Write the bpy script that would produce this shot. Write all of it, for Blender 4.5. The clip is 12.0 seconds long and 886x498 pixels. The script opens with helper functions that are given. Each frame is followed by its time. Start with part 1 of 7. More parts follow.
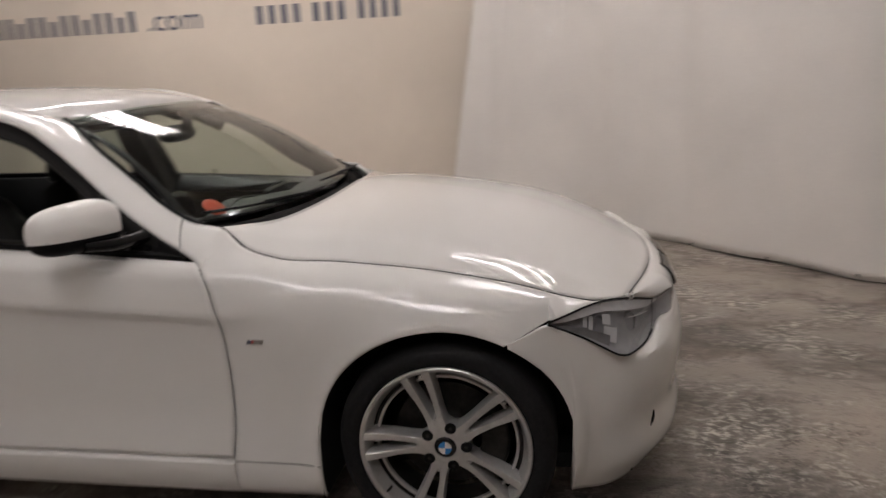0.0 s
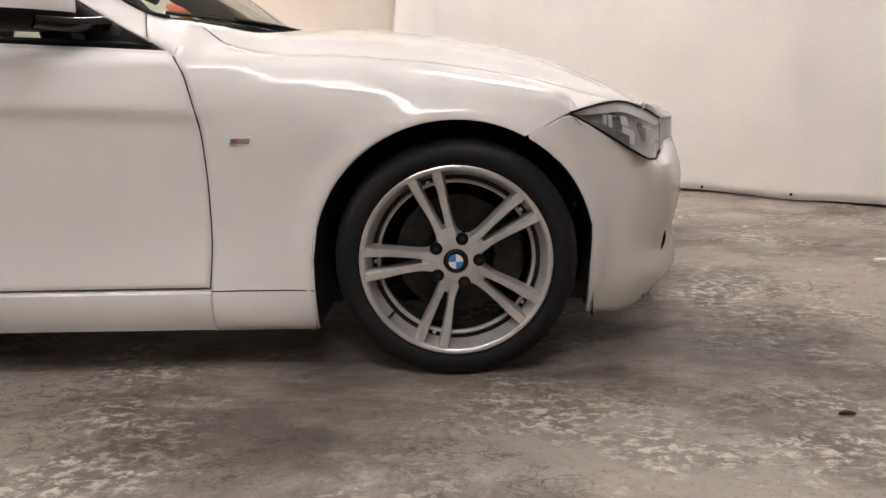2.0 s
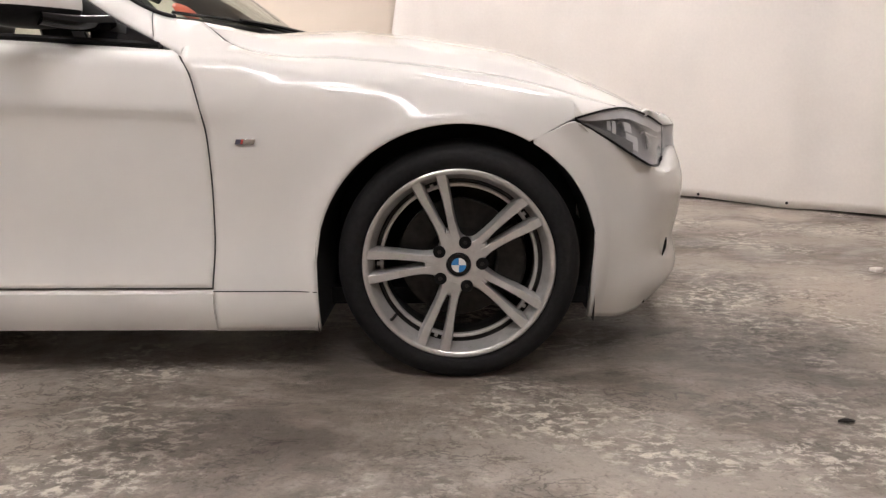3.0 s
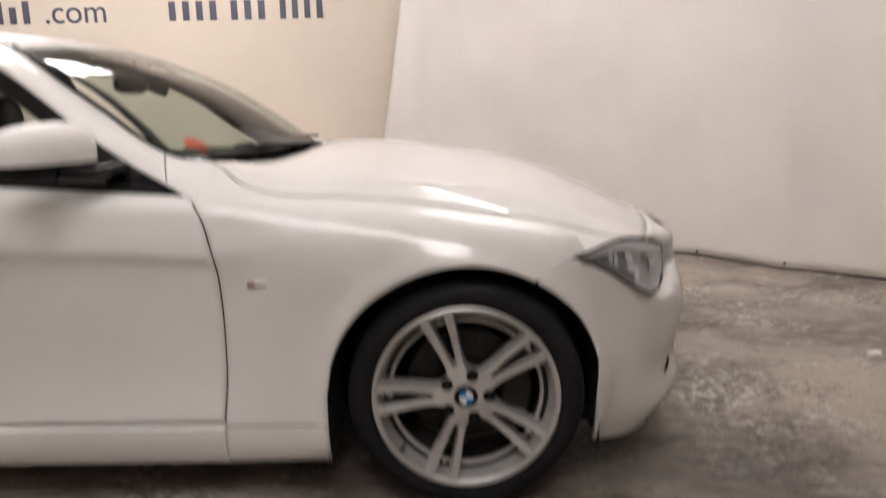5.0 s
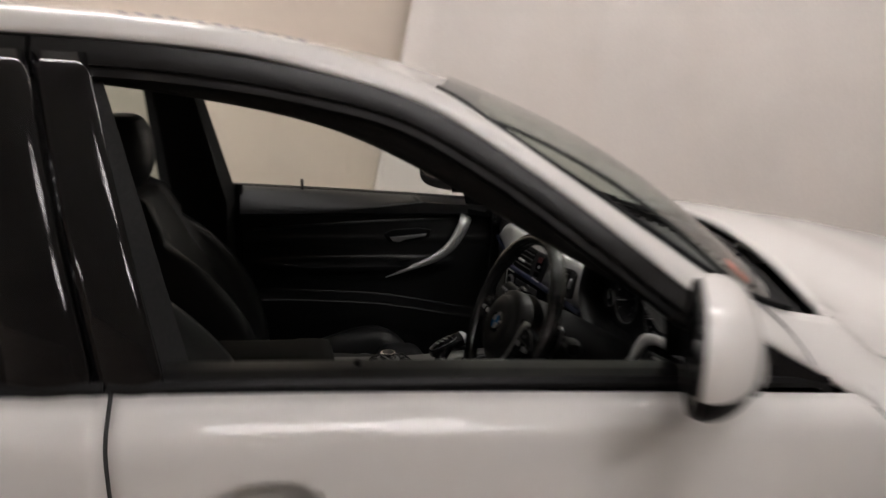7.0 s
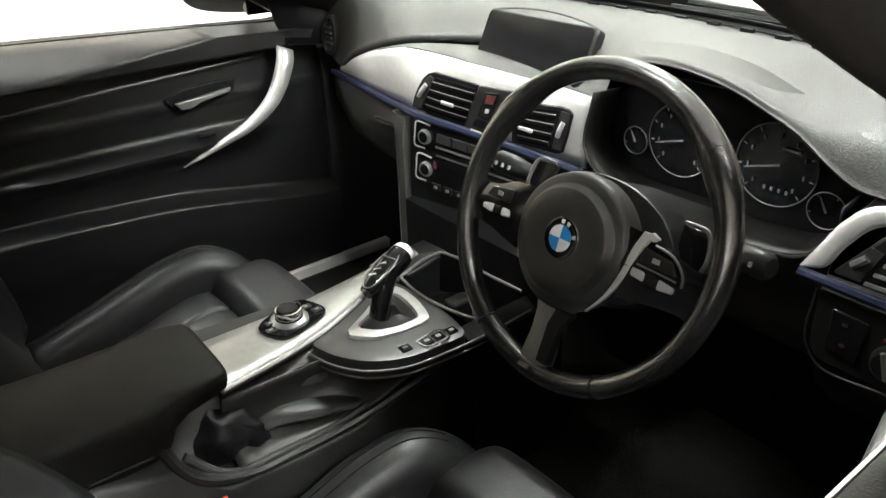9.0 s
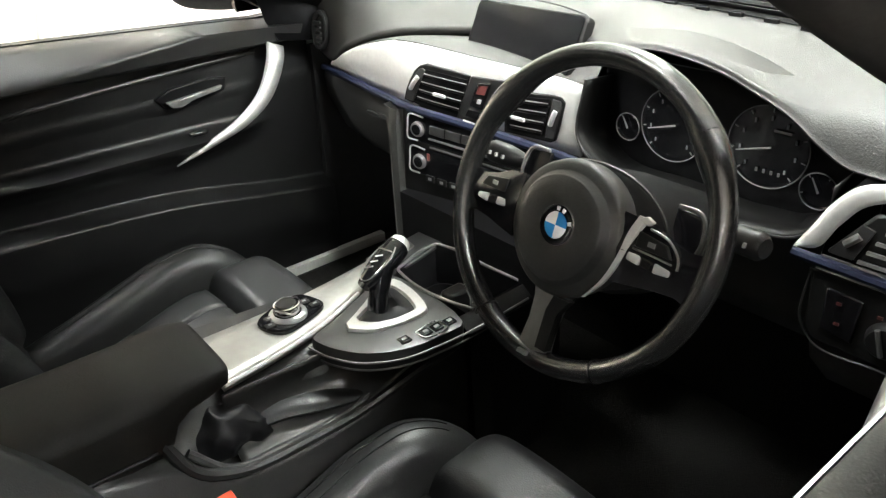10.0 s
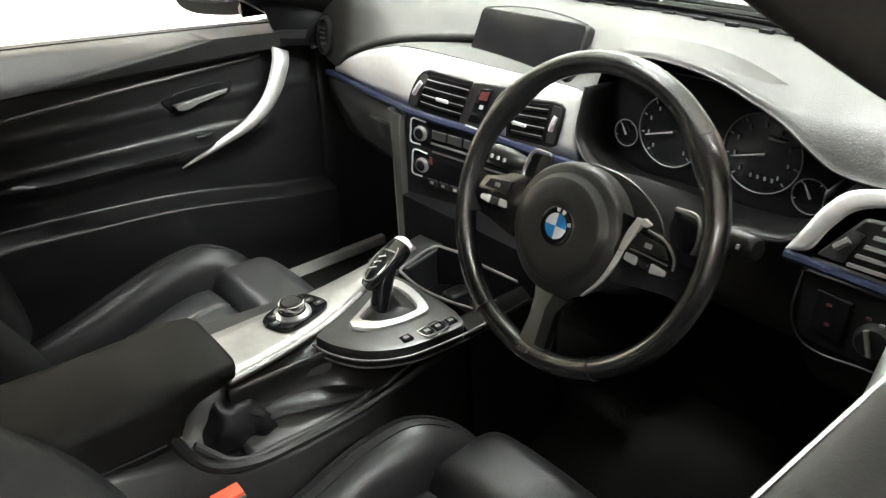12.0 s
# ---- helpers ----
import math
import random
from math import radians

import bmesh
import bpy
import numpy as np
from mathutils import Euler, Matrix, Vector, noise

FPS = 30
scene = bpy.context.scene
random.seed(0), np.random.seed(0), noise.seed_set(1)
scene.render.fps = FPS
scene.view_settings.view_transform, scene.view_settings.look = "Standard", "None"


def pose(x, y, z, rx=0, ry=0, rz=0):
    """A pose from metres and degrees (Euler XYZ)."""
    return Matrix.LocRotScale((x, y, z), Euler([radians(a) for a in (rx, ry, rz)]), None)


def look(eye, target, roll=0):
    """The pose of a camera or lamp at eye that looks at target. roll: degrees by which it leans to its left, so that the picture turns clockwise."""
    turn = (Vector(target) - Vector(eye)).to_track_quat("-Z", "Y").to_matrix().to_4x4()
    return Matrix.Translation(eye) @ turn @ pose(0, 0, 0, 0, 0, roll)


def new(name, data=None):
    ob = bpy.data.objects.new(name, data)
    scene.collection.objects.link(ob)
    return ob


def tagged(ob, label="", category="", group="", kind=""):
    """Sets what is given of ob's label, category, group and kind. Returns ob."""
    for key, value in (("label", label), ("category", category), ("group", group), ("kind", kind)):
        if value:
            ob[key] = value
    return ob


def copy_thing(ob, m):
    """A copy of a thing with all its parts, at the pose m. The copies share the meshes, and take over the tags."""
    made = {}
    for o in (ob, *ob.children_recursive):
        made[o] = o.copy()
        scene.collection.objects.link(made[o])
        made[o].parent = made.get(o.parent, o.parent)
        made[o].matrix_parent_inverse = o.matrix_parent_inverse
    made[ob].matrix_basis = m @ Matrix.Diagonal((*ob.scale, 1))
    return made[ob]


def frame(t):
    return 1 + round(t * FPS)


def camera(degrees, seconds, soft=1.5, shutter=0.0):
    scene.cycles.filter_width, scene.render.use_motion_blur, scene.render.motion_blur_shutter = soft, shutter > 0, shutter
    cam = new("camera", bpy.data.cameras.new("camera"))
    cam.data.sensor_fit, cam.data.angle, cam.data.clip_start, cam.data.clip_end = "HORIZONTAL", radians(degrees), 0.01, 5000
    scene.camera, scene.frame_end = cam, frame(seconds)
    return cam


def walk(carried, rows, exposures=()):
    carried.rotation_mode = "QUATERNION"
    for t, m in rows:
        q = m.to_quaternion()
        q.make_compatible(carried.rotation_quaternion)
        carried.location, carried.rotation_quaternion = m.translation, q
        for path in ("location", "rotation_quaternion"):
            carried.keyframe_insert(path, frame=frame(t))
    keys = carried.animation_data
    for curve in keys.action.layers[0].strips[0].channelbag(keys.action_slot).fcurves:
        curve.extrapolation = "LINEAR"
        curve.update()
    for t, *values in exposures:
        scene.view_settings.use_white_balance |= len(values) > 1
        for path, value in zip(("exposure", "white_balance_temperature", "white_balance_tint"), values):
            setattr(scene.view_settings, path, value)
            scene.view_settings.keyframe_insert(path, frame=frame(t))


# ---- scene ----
cam = camera(63.0, 12.0, soft=1.35, shutter=0.8)
PATH = [
    (0, (0.357, -2.735, 1.394), (0.015, -0.826, 0.906), -2.8),
    (0.5, (0.045, -2.71, 1.301), (0.012, -0.766, 0.831), -2.1),
    (1, (0.002, -2.671, 0.956), (-0.01, -0.731, 0.467), -1.5),
    (1.5, (0.011, -2.701, 0.801), (-0.04, -0.757, 0.334), -0.2),
    (2, (0.018, -2.722, 0.776), (-0.036, -0.773, 0.331), -1.4),
    (2.5, (0.002, -2.726, 0.778), (-0.035, -0.775, 0.34), -0.7),
    (4.5, (-0.017, -2.728, 0.772), (-0.049, -0.775, 0.342), -0.3),
    (5, (-0.028, -2.703, 1.104), (-0.057, -0.743, 0.704), -1.1),
    (5.5, (-0.374, -2.706, 1.331), (-0.312, -0.756, 0.892), 2.2),
    (6, (-0.842, -2.483, 1.365), (-0.78, -0.542, 0.889), 2.7),
    (6.5, (-1.157, -2.101, 1.351), (-1.09, -0.157, 0.887), 0.5),
    (6.7, (-1.375, -1.926, 1.33), (-1.13, 0.006, 0.876), 1.8),
    (7.4, (-1.64, -1.36, 1.31), (-0.99, 0.44, 0.71), 0.5),
    (8.3, (-1.664, -0.905, 1.226), (-0.541, 0.538, 0.416), -2.0),
    (8.5, (-1.659, -0.865, 1.21), (-0.516, 0.544, 0.369), -1.3),
    (9, (-1.652, -0.828, 1.188), (-0.571, 0.565, 0.244), -1.7),
    (9.5, (-1.654, -0.829, 1.187), (-0.566, 0.548, 0.228), -2.2),
    (10, (-1.658, -0.831, 1.186), (-0.57, 0.547, 0.227), -3.0),
    (10.5, (-1.658, -0.83, 1.186), (-0.57, 0.547, 0.227), -3.2),
    (11, (-1.66, -0.831, 1.185), (-0.57, 0.547, 0.229), -3.0),
    (11.5, (-1.664, -0.831, 1.186), (-0.575, 0.548, 0.23), -3.1),
    (12, (-1.68, -0.847, 1.191), (-0.58, 0.533, 0.248), -2.3),
]
walk(cam, [(t, look(eye, target, roll)) for t, eye, target, roll in PATH],
     exposures=[(0.0, 0.04, 6400, 14), (0.5, 0.04, 6400, 14), (1.0, 0.3, 6400, 14), (1.5, 0.7, 6400, 14), (2.0, 0.98, 6400, 14), (2.5, 1.1, 6400, 14), (4.5, 1.05, 6400, 14), (5.2, 0.48, 6400, 14), (6.0, 0.12, 6400, 14),
                (6.7, 0.16, 6400, 14), (8.3, 2.2, 6250, 8), (8.6, 2.65, 6250, 7), (9.2, 3.4, 6200, 5), (12.0, 3.6, 6200, 5)])


# ---- light ----
world = bpy.data.worlds.new("world")
scene.world = world
world.use_nodes = True
world.node_tree.nodes["Background"].inputs[0].default_value = (0.9, 0.88, 0.85, 1)
world.node_tree.nodes["Background"].inputs[1].default_value = 0.02
TUBE_POWER = 36.0


# ---- materials ----
def mat(name, color, rough=0.5, metal=0.0, coat=0.0, grain=0.0, scale=40.0, blotch=0.0, big=3.0, bump=0.0, bscale=200.0,
        spec=0.5, alpha=1.0, trans=0.0, detail=4.0):
    m = bpy.data.materials.new(name)
    m.use_nodes = True
    nt = m.node_tree
    b = nt.nodes["Principled BSDF"]
    b.inputs["Base Color"].default_value = (*color, 1)
    b.inputs["Roughness"].default_value = rough
    b.inputs["Metallic"].default_value = metal
    b.inputs["Coat Weight"].default_value = coat
    b.inputs["Coat Roughness"].default_value = 0.01
    b.inputs["Specular IOR Level"].default_value = spec
    b.inputs["Alpha"].default_value = alpha
    b.inputs["Transmission Weight"].default_value = trans
    tc = nt.nodes.new("ShaderNodeTexCoord")
    if grain or blotch:
        fine = nt.nodes.new("ShaderNodeTexNoise")
        fine.inputs["Scale"].default_value, fine.inputs["Detail"].default_value = scale, detail
        wide = nt.nodes.new("ShaderNodeTexNoise")
        wide.inputs["Scale"].default_value, wide.inputs["Detail"].default_value = big, 3
        nt.links.new(tc.outputs["Object"], fine.inputs["Vector"])
        nt.links.new(tc.outputs["Object"], wide.inputs["Vector"])
        last = None
        for node, amount in ((fine, grain), (wide, blotch)):
            r = nt.nodes.new("ShaderNodeMapRange")
            r.inputs["From Min"].default_value, r.inputs["From Max"].default_value = 0.3, 0.7
            r.inputs["To Min"].default_value, r.inputs["To Max"].default_value = 1 - amount, 1 + amount
            nt.links.new(node.outputs["Fac"], r.inputs["Value"])
            if last is None:
                last = r.outputs[0]
            else:
                mul = nt.nodes.new("ShaderNodeMath")
                mul.operation = "MULTIPLY"
                nt.links.new(last, mul.inputs[0])
                nt.links.new(r.outputs[0], mul.inputs[1])
                last = mul.outputs[0]
        mix = nt.nodes.new("ShaderNodeVectorMath")
        mix.operation = "SCALE"
        mix.inputs[0].default_value = color
        nt.links.new(last, mix.inputs["Scale"])
        nt.links.new(mix.outputs[0], b.inputs["Base Color"])
    if bump:
        n = nt.nodes.new("ShaderNodeTexNoise")
        n.inputs["Scale"].default_value, n.inputs["Detail"].default_value = bscale, 2
        bp = nt.nodes.new("ShaderNodeBump")
        bp.inputs["Strength"].default_value, bp.inputs["Distance"].default_value = bump, 0.002
        nt.links.new(tc.outputs["Object"], n.inputs["Vector"])
        nt.links.new(n.outputs["Fac"], bp.inputs["Height"])
        nt.links.new(bp.outputs[0], b.inputs["Normal"])
    return m


def glass(name, tint, clear):
    """Thin window glass: mostly see-through, with a mirror-like sheen that grows at grazing angles."""
    m = bpy.data.materials.new(name)
    m.use_nodes = True
    nt = m.node_tree
    nt.nodes.clear()
    out, t, g, mix, lw, power, sheen = (nt.nodes.new("ShaderNode" + k) for k in ("OutputMaterial", "BsdfTransparent", "BsdfGlossy", "MixShader", "LayerWeight", "Math", "MapRange"))
    t.inputs[0].default_value = (*[c * clear for c in tint], 1)
    g.inputs["Roughness"].default_value = 0.01
    lw.inputs["Blend"].default_value = 0.5
    power.operation = "POWER"
    power.inputs[1].default_value = 5.0
    sheen.inputs["To Min"].default_value, sheen.inputs["To Max"].default_value = 0.06, 1.0
    nt.links.new(lw.outputs["Facing"], power.inputs[0])
    nt.links.new(power.outputs[0], sheen.inputs["Value"])
    nt.links.new(sheen.outputs[0], mix.inputs[0])
    nt.links.new(t.outputs[0], mix.inputs[1])
    nt.links.new(g.outputs[0], mix.inputs[2])
    nt.links.new(mix.outputs[0], out.inputs[0])
    return m


def glow(name, color, strength):
    m = bpy.data.materials.new(name)
    m.use_nodes = True
    b = m.node_tree.nodes["Principled BSDF"]
    b.inputs["Base Color"].default_value = (*color, 1)
    b.inputs["Emission Color"].default_value = (*color, 1)
    b.inputs["Emission Strength"].default_value = strength
    return m


PAINT = mat("white_paint", (0.78, 0.765, 0.74), 0.5, coat=1.0, blotch=0.02, big=2.0, spec=0.08)
# dark colour that stands for the shade inside the panel gaps
GAP_SHADE = mat("door_gap_shade", (0.03, 0.03, 0.03), 0.8, grain=0.2)
PILLAR_BLACK = mat("pillar_film", (0.004, 0.004, 0.0045), 0.05, grain=0.1, spec=0.45)
GLOSS_BLACK = mat("gloss_black", (0.006, 0.006, 0.007), 0.08, coat=0.15, grain=0.1, spec=0.4)
SATIN_BLACK = mat("satin_black_rubber", (0.006, 0.006, 0.0065), 0.45, grain=0.2, scale=120, spec=0.13)
FRAME_BLACK = mat("window_frame_black", (0.007, 0.0067, 0.0064), 0.35, grain=0.1, scale=60, spec=0.25)
RUBBER = mat("tyre_rubber", (0.009, 0.009, 0.0095), 0.75, grain=0.25, scale=90, bump=0.2, bscale=300, spec=0.25)
ALLOY = mat("alloy_silver", (0.54, 0.535, 0.525), 0.33, metal=0.6, grain=0.06, scale=60, blotch=0.05, big=12)
CHROME = mat("chrome", (0.75, 0.75, 0.76), 0.12, metal=1.0)
# dark steel, also used to paint the shade inside the rim
BRAKE_AND_SHADE = mat("brake_steel_and_rim_shade", (0.025, 0.023, 0.021), 0.5, metal=0.6, grain=0.3, scale=50)
WELL = mat("wheel_well_liner", (0.008, 0.008, 0.008), 0.9, grain=0.3)
WINDOW = glass("window_glass", (0.93, 0.97, 0.94), 0.93)
SCREEN_GLASS = glass("green_screen_glass", (0.80, 0.88, 0.82), 0.88)
TINT = glass("tinted_glass", (0.72, 0.8, 0.76), 0.75)
LENS = glass("lamp_lens", (0.97, 0.98, 1.0), 0.96)
LAMP_DARK = mat("lamp_bezel_grey", (0.2, 0.2, 0.205), 0.3, metal=0.3, grain=0.1)
LAMP_GREY = mat("lamp_housing_grey", (0.30, 0.30, 0.31), 0.3, metal=0.3, grain=0.1)
LAMP_PALE = mat("lamp_eyebrow_pale", (0.62, 0.62, 0.63), 0.3, metal=0.3, grain=0.05)
MIRROR = mat("mirror_glass", (0.85, 0.87, 0.88), 0.02, metal=1.0)
BADGE_RED = mat("badge_red", (0.45, 0.06, 0.05), 0.3)
BADGE_BLUE = mat("badge_blue", (0.03, 0.22, 0.55), 0.2, coat=0.5)
BADGE_WHITE = mat("badge_white", (0.8, 0.8, 0.8), 0.2, coat=0.5)
STICKER = mat("orange_sticker", (0.75, 0.11, 0.05), 0.5, grain=0.06)
INK = mat("lettering_ink", (0.07, 0.075, 0.11), 0.5, grain=0.1)


def rough_wall(name, color):
    return mat(name, color, 0.75, grain=0.012, scale=9, blotch=0.06, big=0.7, bump=0.05, bscale=30)


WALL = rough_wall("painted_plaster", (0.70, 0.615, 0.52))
# brown for the unseen walls, darkened to cut bounce onto the car's side
LOW_BOUNCE_WALL = rough_wall("low_bounce_brown_wall", (0.33, 0.28, 0.235))
CEIL = rough_wall("ceiling_paint", (0.6, 0.58, 0.55))
CLOTH = mat("white_backdrop_cloth", (0.83, 0.79, 0.745), 0.8, grain=0.02, scale=60, blotch=0.05, big=1.3, bump=0.3, bscale=25)


def concrete():
    m = bpy.data.materials.new("worn_concrete")
    m.use_nodes = True
    nt = m.node_tree
    b = nt.nodes["Principled BSDF"]
    tc = nt.nodes.new("ShaderNodeTexCoord")

    def noise_of(scale, detail, rough=0.55, stretch=(1, 1, 1), dist=0.0):
        mp = nt.nodes.new("ShaderNodeMapping")
        mp.inputs["Scale"].default_value = stretch
        n = nt.nodes.new("ShaderNodeTexNoise")
        n.inputs["Scale"].default_value, n.inputs["Detail"].default_value, n.inputs["Roughness"].default_value = scale, detail, rough
        n.inputs["Distortion"].default_value = dist
        nt.links.new(tc.outputs["Object"], mp.inputs[0])
        nt.links.new(mp.outputs[0], n.inputs["Vector"])
        return n.outputs["Fac"]

    def ramp(fac, stops):
        r = nt.nodes.new("ShaderNodeValToRGB")
        while len(r.color_ramp.elements) < len(stops):
            r.color_ramp.elements.new(0.5)
        for e, (p, c) in zip(r.color_ramp.elements, stops):
            e.position, e.color = p, (*c, 1)
        nt.links.new(fac, r.inputs[0])
        return r.outputs[0]

    def blend(fac, a, c, kind="MIX"):
        x = nt.nodes.new("ShaderNodeMix")
        x.data_type, x.blend_type = "RGBA", kind
        nt.links.new(fac, x.inputs[0])
        nt.links.new(a, x.inputs[6])
        nt.links.new(c, x.inputs[7])
        return x.outputs[2]

    base = ramp(noise_of(1.1, 6, 0.6, dist=0.6), [(0.3, (0.25, 0.22, 0.192)), (0.5, (0.33, 0.288, 0.248)), (0.7, (0.39, 0.333, 0.28))])
    pale = ramp(noise_of(30.0, 8, 0.72, (0.8, 1.2, 1), 0.4), [(0.47, (0.17, 0.148, 0.125)), (0.52, (0.33, 0.295, 0.255)), (0.56, (0.68, 0.63, 0.55))])
    where = ramp(noise_of(1.7, 10, 0.72, (0.9, 1.15, 1), 0.3), [(0.47, (0, 0, 0)), (0.60, (0.95, 0.95, 0.95))])
    both = blend(where, base, pale)
    one = nt.nodes.new("ShaderNodeValue")
    one.outputs[0].default_value = 0.85
    damp = ramp(noise_of(1.3, 12, 0.74, (0.8, 1.3, 1), 0.3), [(0.40, (0.34, 0.32, 0.31)), (0.46, (0.62, 0.60, 0.59)), (0.52, (1, 1, 1))])
    both = blend(one.outputs[0], both, damp, "MULTIPLY")
    dark = ramp(noise_of(7.0, 12, 0.8, (0.8, 1.3, 1), 0.3), [(0.36, (0.40, 0.37, 0.35)), (0.42, (1, 1, 1))])
    both = blend(one.outputs[0], both, dark, "MULTIPLY")
    cracks = ramp(noise_of(10.0, 8, 0.62, (0.7, 1.3, 1), 0.6), [(0.478, (1, 1, 1)), (0.494, (0.26, 0.25, 0.24)), (0.503, (0.26, 0.25, 0.24)), (0.52, (1.0, 1.0, 1.0))])
    torn = ramp(noise_of(2.6, 6, 0.65), [(0.48, (0, 0, 0)), (0.60, (0.8, 0.8, 0.8))])
    both = blend(torn, both, cracks, "MULTIPLY")
    pits = ramp(noise_of(75, 4, 0.6), [(0.3, (0.55, 0.52, 0.5)), (0.45, (1, 1, 1))])
    both = blend(one.outputs[0], both, pits, "MULTIPLY")
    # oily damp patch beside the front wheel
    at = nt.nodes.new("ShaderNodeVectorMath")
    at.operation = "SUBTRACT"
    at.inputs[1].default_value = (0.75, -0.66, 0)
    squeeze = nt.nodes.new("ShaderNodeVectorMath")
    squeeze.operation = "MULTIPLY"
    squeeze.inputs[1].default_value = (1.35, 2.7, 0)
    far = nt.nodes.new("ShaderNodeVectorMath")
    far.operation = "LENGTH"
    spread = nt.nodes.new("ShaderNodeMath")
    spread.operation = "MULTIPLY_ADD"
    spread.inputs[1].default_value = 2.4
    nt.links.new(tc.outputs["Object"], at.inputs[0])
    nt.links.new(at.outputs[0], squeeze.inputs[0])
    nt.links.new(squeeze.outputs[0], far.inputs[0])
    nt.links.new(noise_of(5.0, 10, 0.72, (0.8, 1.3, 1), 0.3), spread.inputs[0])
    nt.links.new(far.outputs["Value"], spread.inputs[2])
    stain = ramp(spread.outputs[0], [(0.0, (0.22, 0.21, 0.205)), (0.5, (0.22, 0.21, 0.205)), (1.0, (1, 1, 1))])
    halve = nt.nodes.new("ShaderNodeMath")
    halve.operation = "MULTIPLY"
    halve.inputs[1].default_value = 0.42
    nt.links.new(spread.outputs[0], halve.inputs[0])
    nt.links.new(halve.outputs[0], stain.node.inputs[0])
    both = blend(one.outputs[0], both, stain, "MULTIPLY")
    nt.links.new(both, b.inputs["Base Color"])
    rr = nt.nodes.new("ShaderNodeMapRange")
    rr.inputs["From Min"].default_value, rr.inputs["From Max"].default_value = 0.35, 0.65
    rr.inputs["To Min"].default_value, rr.inputs["To Max"].default_value = 0.28, 0.75
    nt.links.new(noise_of(2.1, 6, 0.65, dist=0.7), rr.inputs["Value"])
    nt.links.new(rr.outputs[0], b.inputs["Roughness"])
    bp = nt.nodes.new("ShaderNodeBump")
    bp.inputs["Strength"].default_value, bp.inputs["Distance"].default_value = 0.6, 0.005
    nt.links.new(noise_of(26, 9, 0.72), bp.inputs["Height"])
    nt.links.new(bp.outputs[0], b.inputs["Normal"])
    return m


CONCRETE = concrete()


# ---- building helpers ----
def part(name, bm, material, parent=None, label="", smooth=True, bevel=0.0, thick=0.0, sub=0, sharp=40, behind=False):
    """Links a bmesh as one mesh object under its thing or part."""
    bmesh.ops.recalc_face_normals(bm, faces=bm.faces)
    if thick:
        lean = sum((f.normal.dot(f.calc_center_median() - Vector((-1.4, 0, 0.55))) * f.calc_area() for f in bm.faces), 0.0)
        if (lean < 0) != behind:
            bmesh.ops.reverse_faces(bm, faces=bm.faces)
    me = bpy.data.meshes.new(name)
    bm.to_mesh(me)
    bm.free()
    me.materials.append(material)
    if smooth:
        me.shade_smooth()
        me.set_sharp_from_angle(angle=radians(sharp))
    ob = new(name, me)
    ob.parent = parent
    if label:
        tagged(ob, label)
    if thick:
        s = ob.modifiers.new("thickness", "SOLIDIFY")
        s.thickness, s.offset = abs(thick), -1.0
    if bevel:
        v = ob.modifiers.new("bevel", "BEVEL")
        v.width, v.segments, v.limit_method, v.angle_limit = bevel, 2, "ANGLE", radians(35)
    if sub:
        d = ob.modifiers.new("smooth", "SUBSURF")
        d.levels = d.render_levels = sub
    return ob


def curve(pts):
    """A smooth curve through rows of (parameter, values...): returns a function of the parameter."""
    a = np.array(pts, float)
    a = a[np.argsort(a[:, 0])]
    t, v = a[:, 0], a[:, 1:]
    h, dl = np.diff(t)[:, None], np.diff(v, axis=0) / np.diff(t)[:, None]
    m = np.vstack([dl[:1], (dl[:-1] * h[1:] + dl[1:] * h[:-1]) / (h[1:] + h[:-1]), dl[-1:]])

    def f(x):
        x = min(max(x, t[0]), t[-1])
        i = min(max(int(np.searchsorted(t, x)) - 1, 0), len(t) - 2)
        d = t[i + 1] - t[i]
        s = (x - t[i]) / d
        r = ((1 + 2 * s) * (1 - s) ** 2 * v[i] + s * (1 - s) ** 2 * d * m[i] + s * s * (3 - 2 * s) * v[i + 1] + s * s * (s - 1) * d * m[i + 1])
        return r if len(r) > 1 else float(r[0])
    return f


def path3(pts):
    """A smooth curve through points of space, by its length from 0 to 1."""
    p = np.array(pts, float)
    s = np.r_[0, np.cumsum(np.linalg.norm(np.diff(p, axis=0), axis=1))]
    return curve(np.c_[s / s[-1], p])


def grid(rows, loop=False, cap=False):
    """A sheet through rows of points; loop closes every row on itself, cap closes the two end rows."""
    bm = bmesh.new()
    vs = [[bm.verts.new(p) for p in r] for r in rows]
    n = len(rows[0])
    for a, b in zip(vs[:-1], vs[1:]):
        for j in range(n if loop else n - 1):
            k = (j + 1) % n
            bm.faces.new((a[j], a[k], b[k], b[j]))
    if cap:
        bm.faces.new(vs[0][::-1])
        bm.faces.new(vs[-1])
    bmesh.ops.remove_doubles(bm, verts=bm.verts, dist=1e-5)
    return bm


def tube(pts, r, seg=10, samples=24, flat=1.0, ends=None):
    """A round bar along a smooth curve; r may be a function of 0..1."""
    f = path3(pts)
    rows, side_was = [], None
    for i in range(samples + 1):
        s = i / samples
        p, q = Vector(f(max(s - 0.01, 0))), Vector(f(min(s + 0.01, 1)))
        d = (q - p).normalized()
        if side_was is None:
            across = d.cross(Vector((0, 0, 1)) if abs(d.z) < 0.9 else Vector((1, 0, 0))).normalized()
        else:
            across = (side_was - d * side_was.dot(d)).normalized()
        side_was = across
        up = across.cross(d)
        rad = r(s) if callable(r) else r
        c = Vector(f(s))
        rows.append([c + across * rad * math.cos(2 * math.pi * k / seg) + up * rad * flat * math.sin(2 * math.pi * k / seg) for k in range(seg)])
    return grid(rows, loop=True, cap=True)


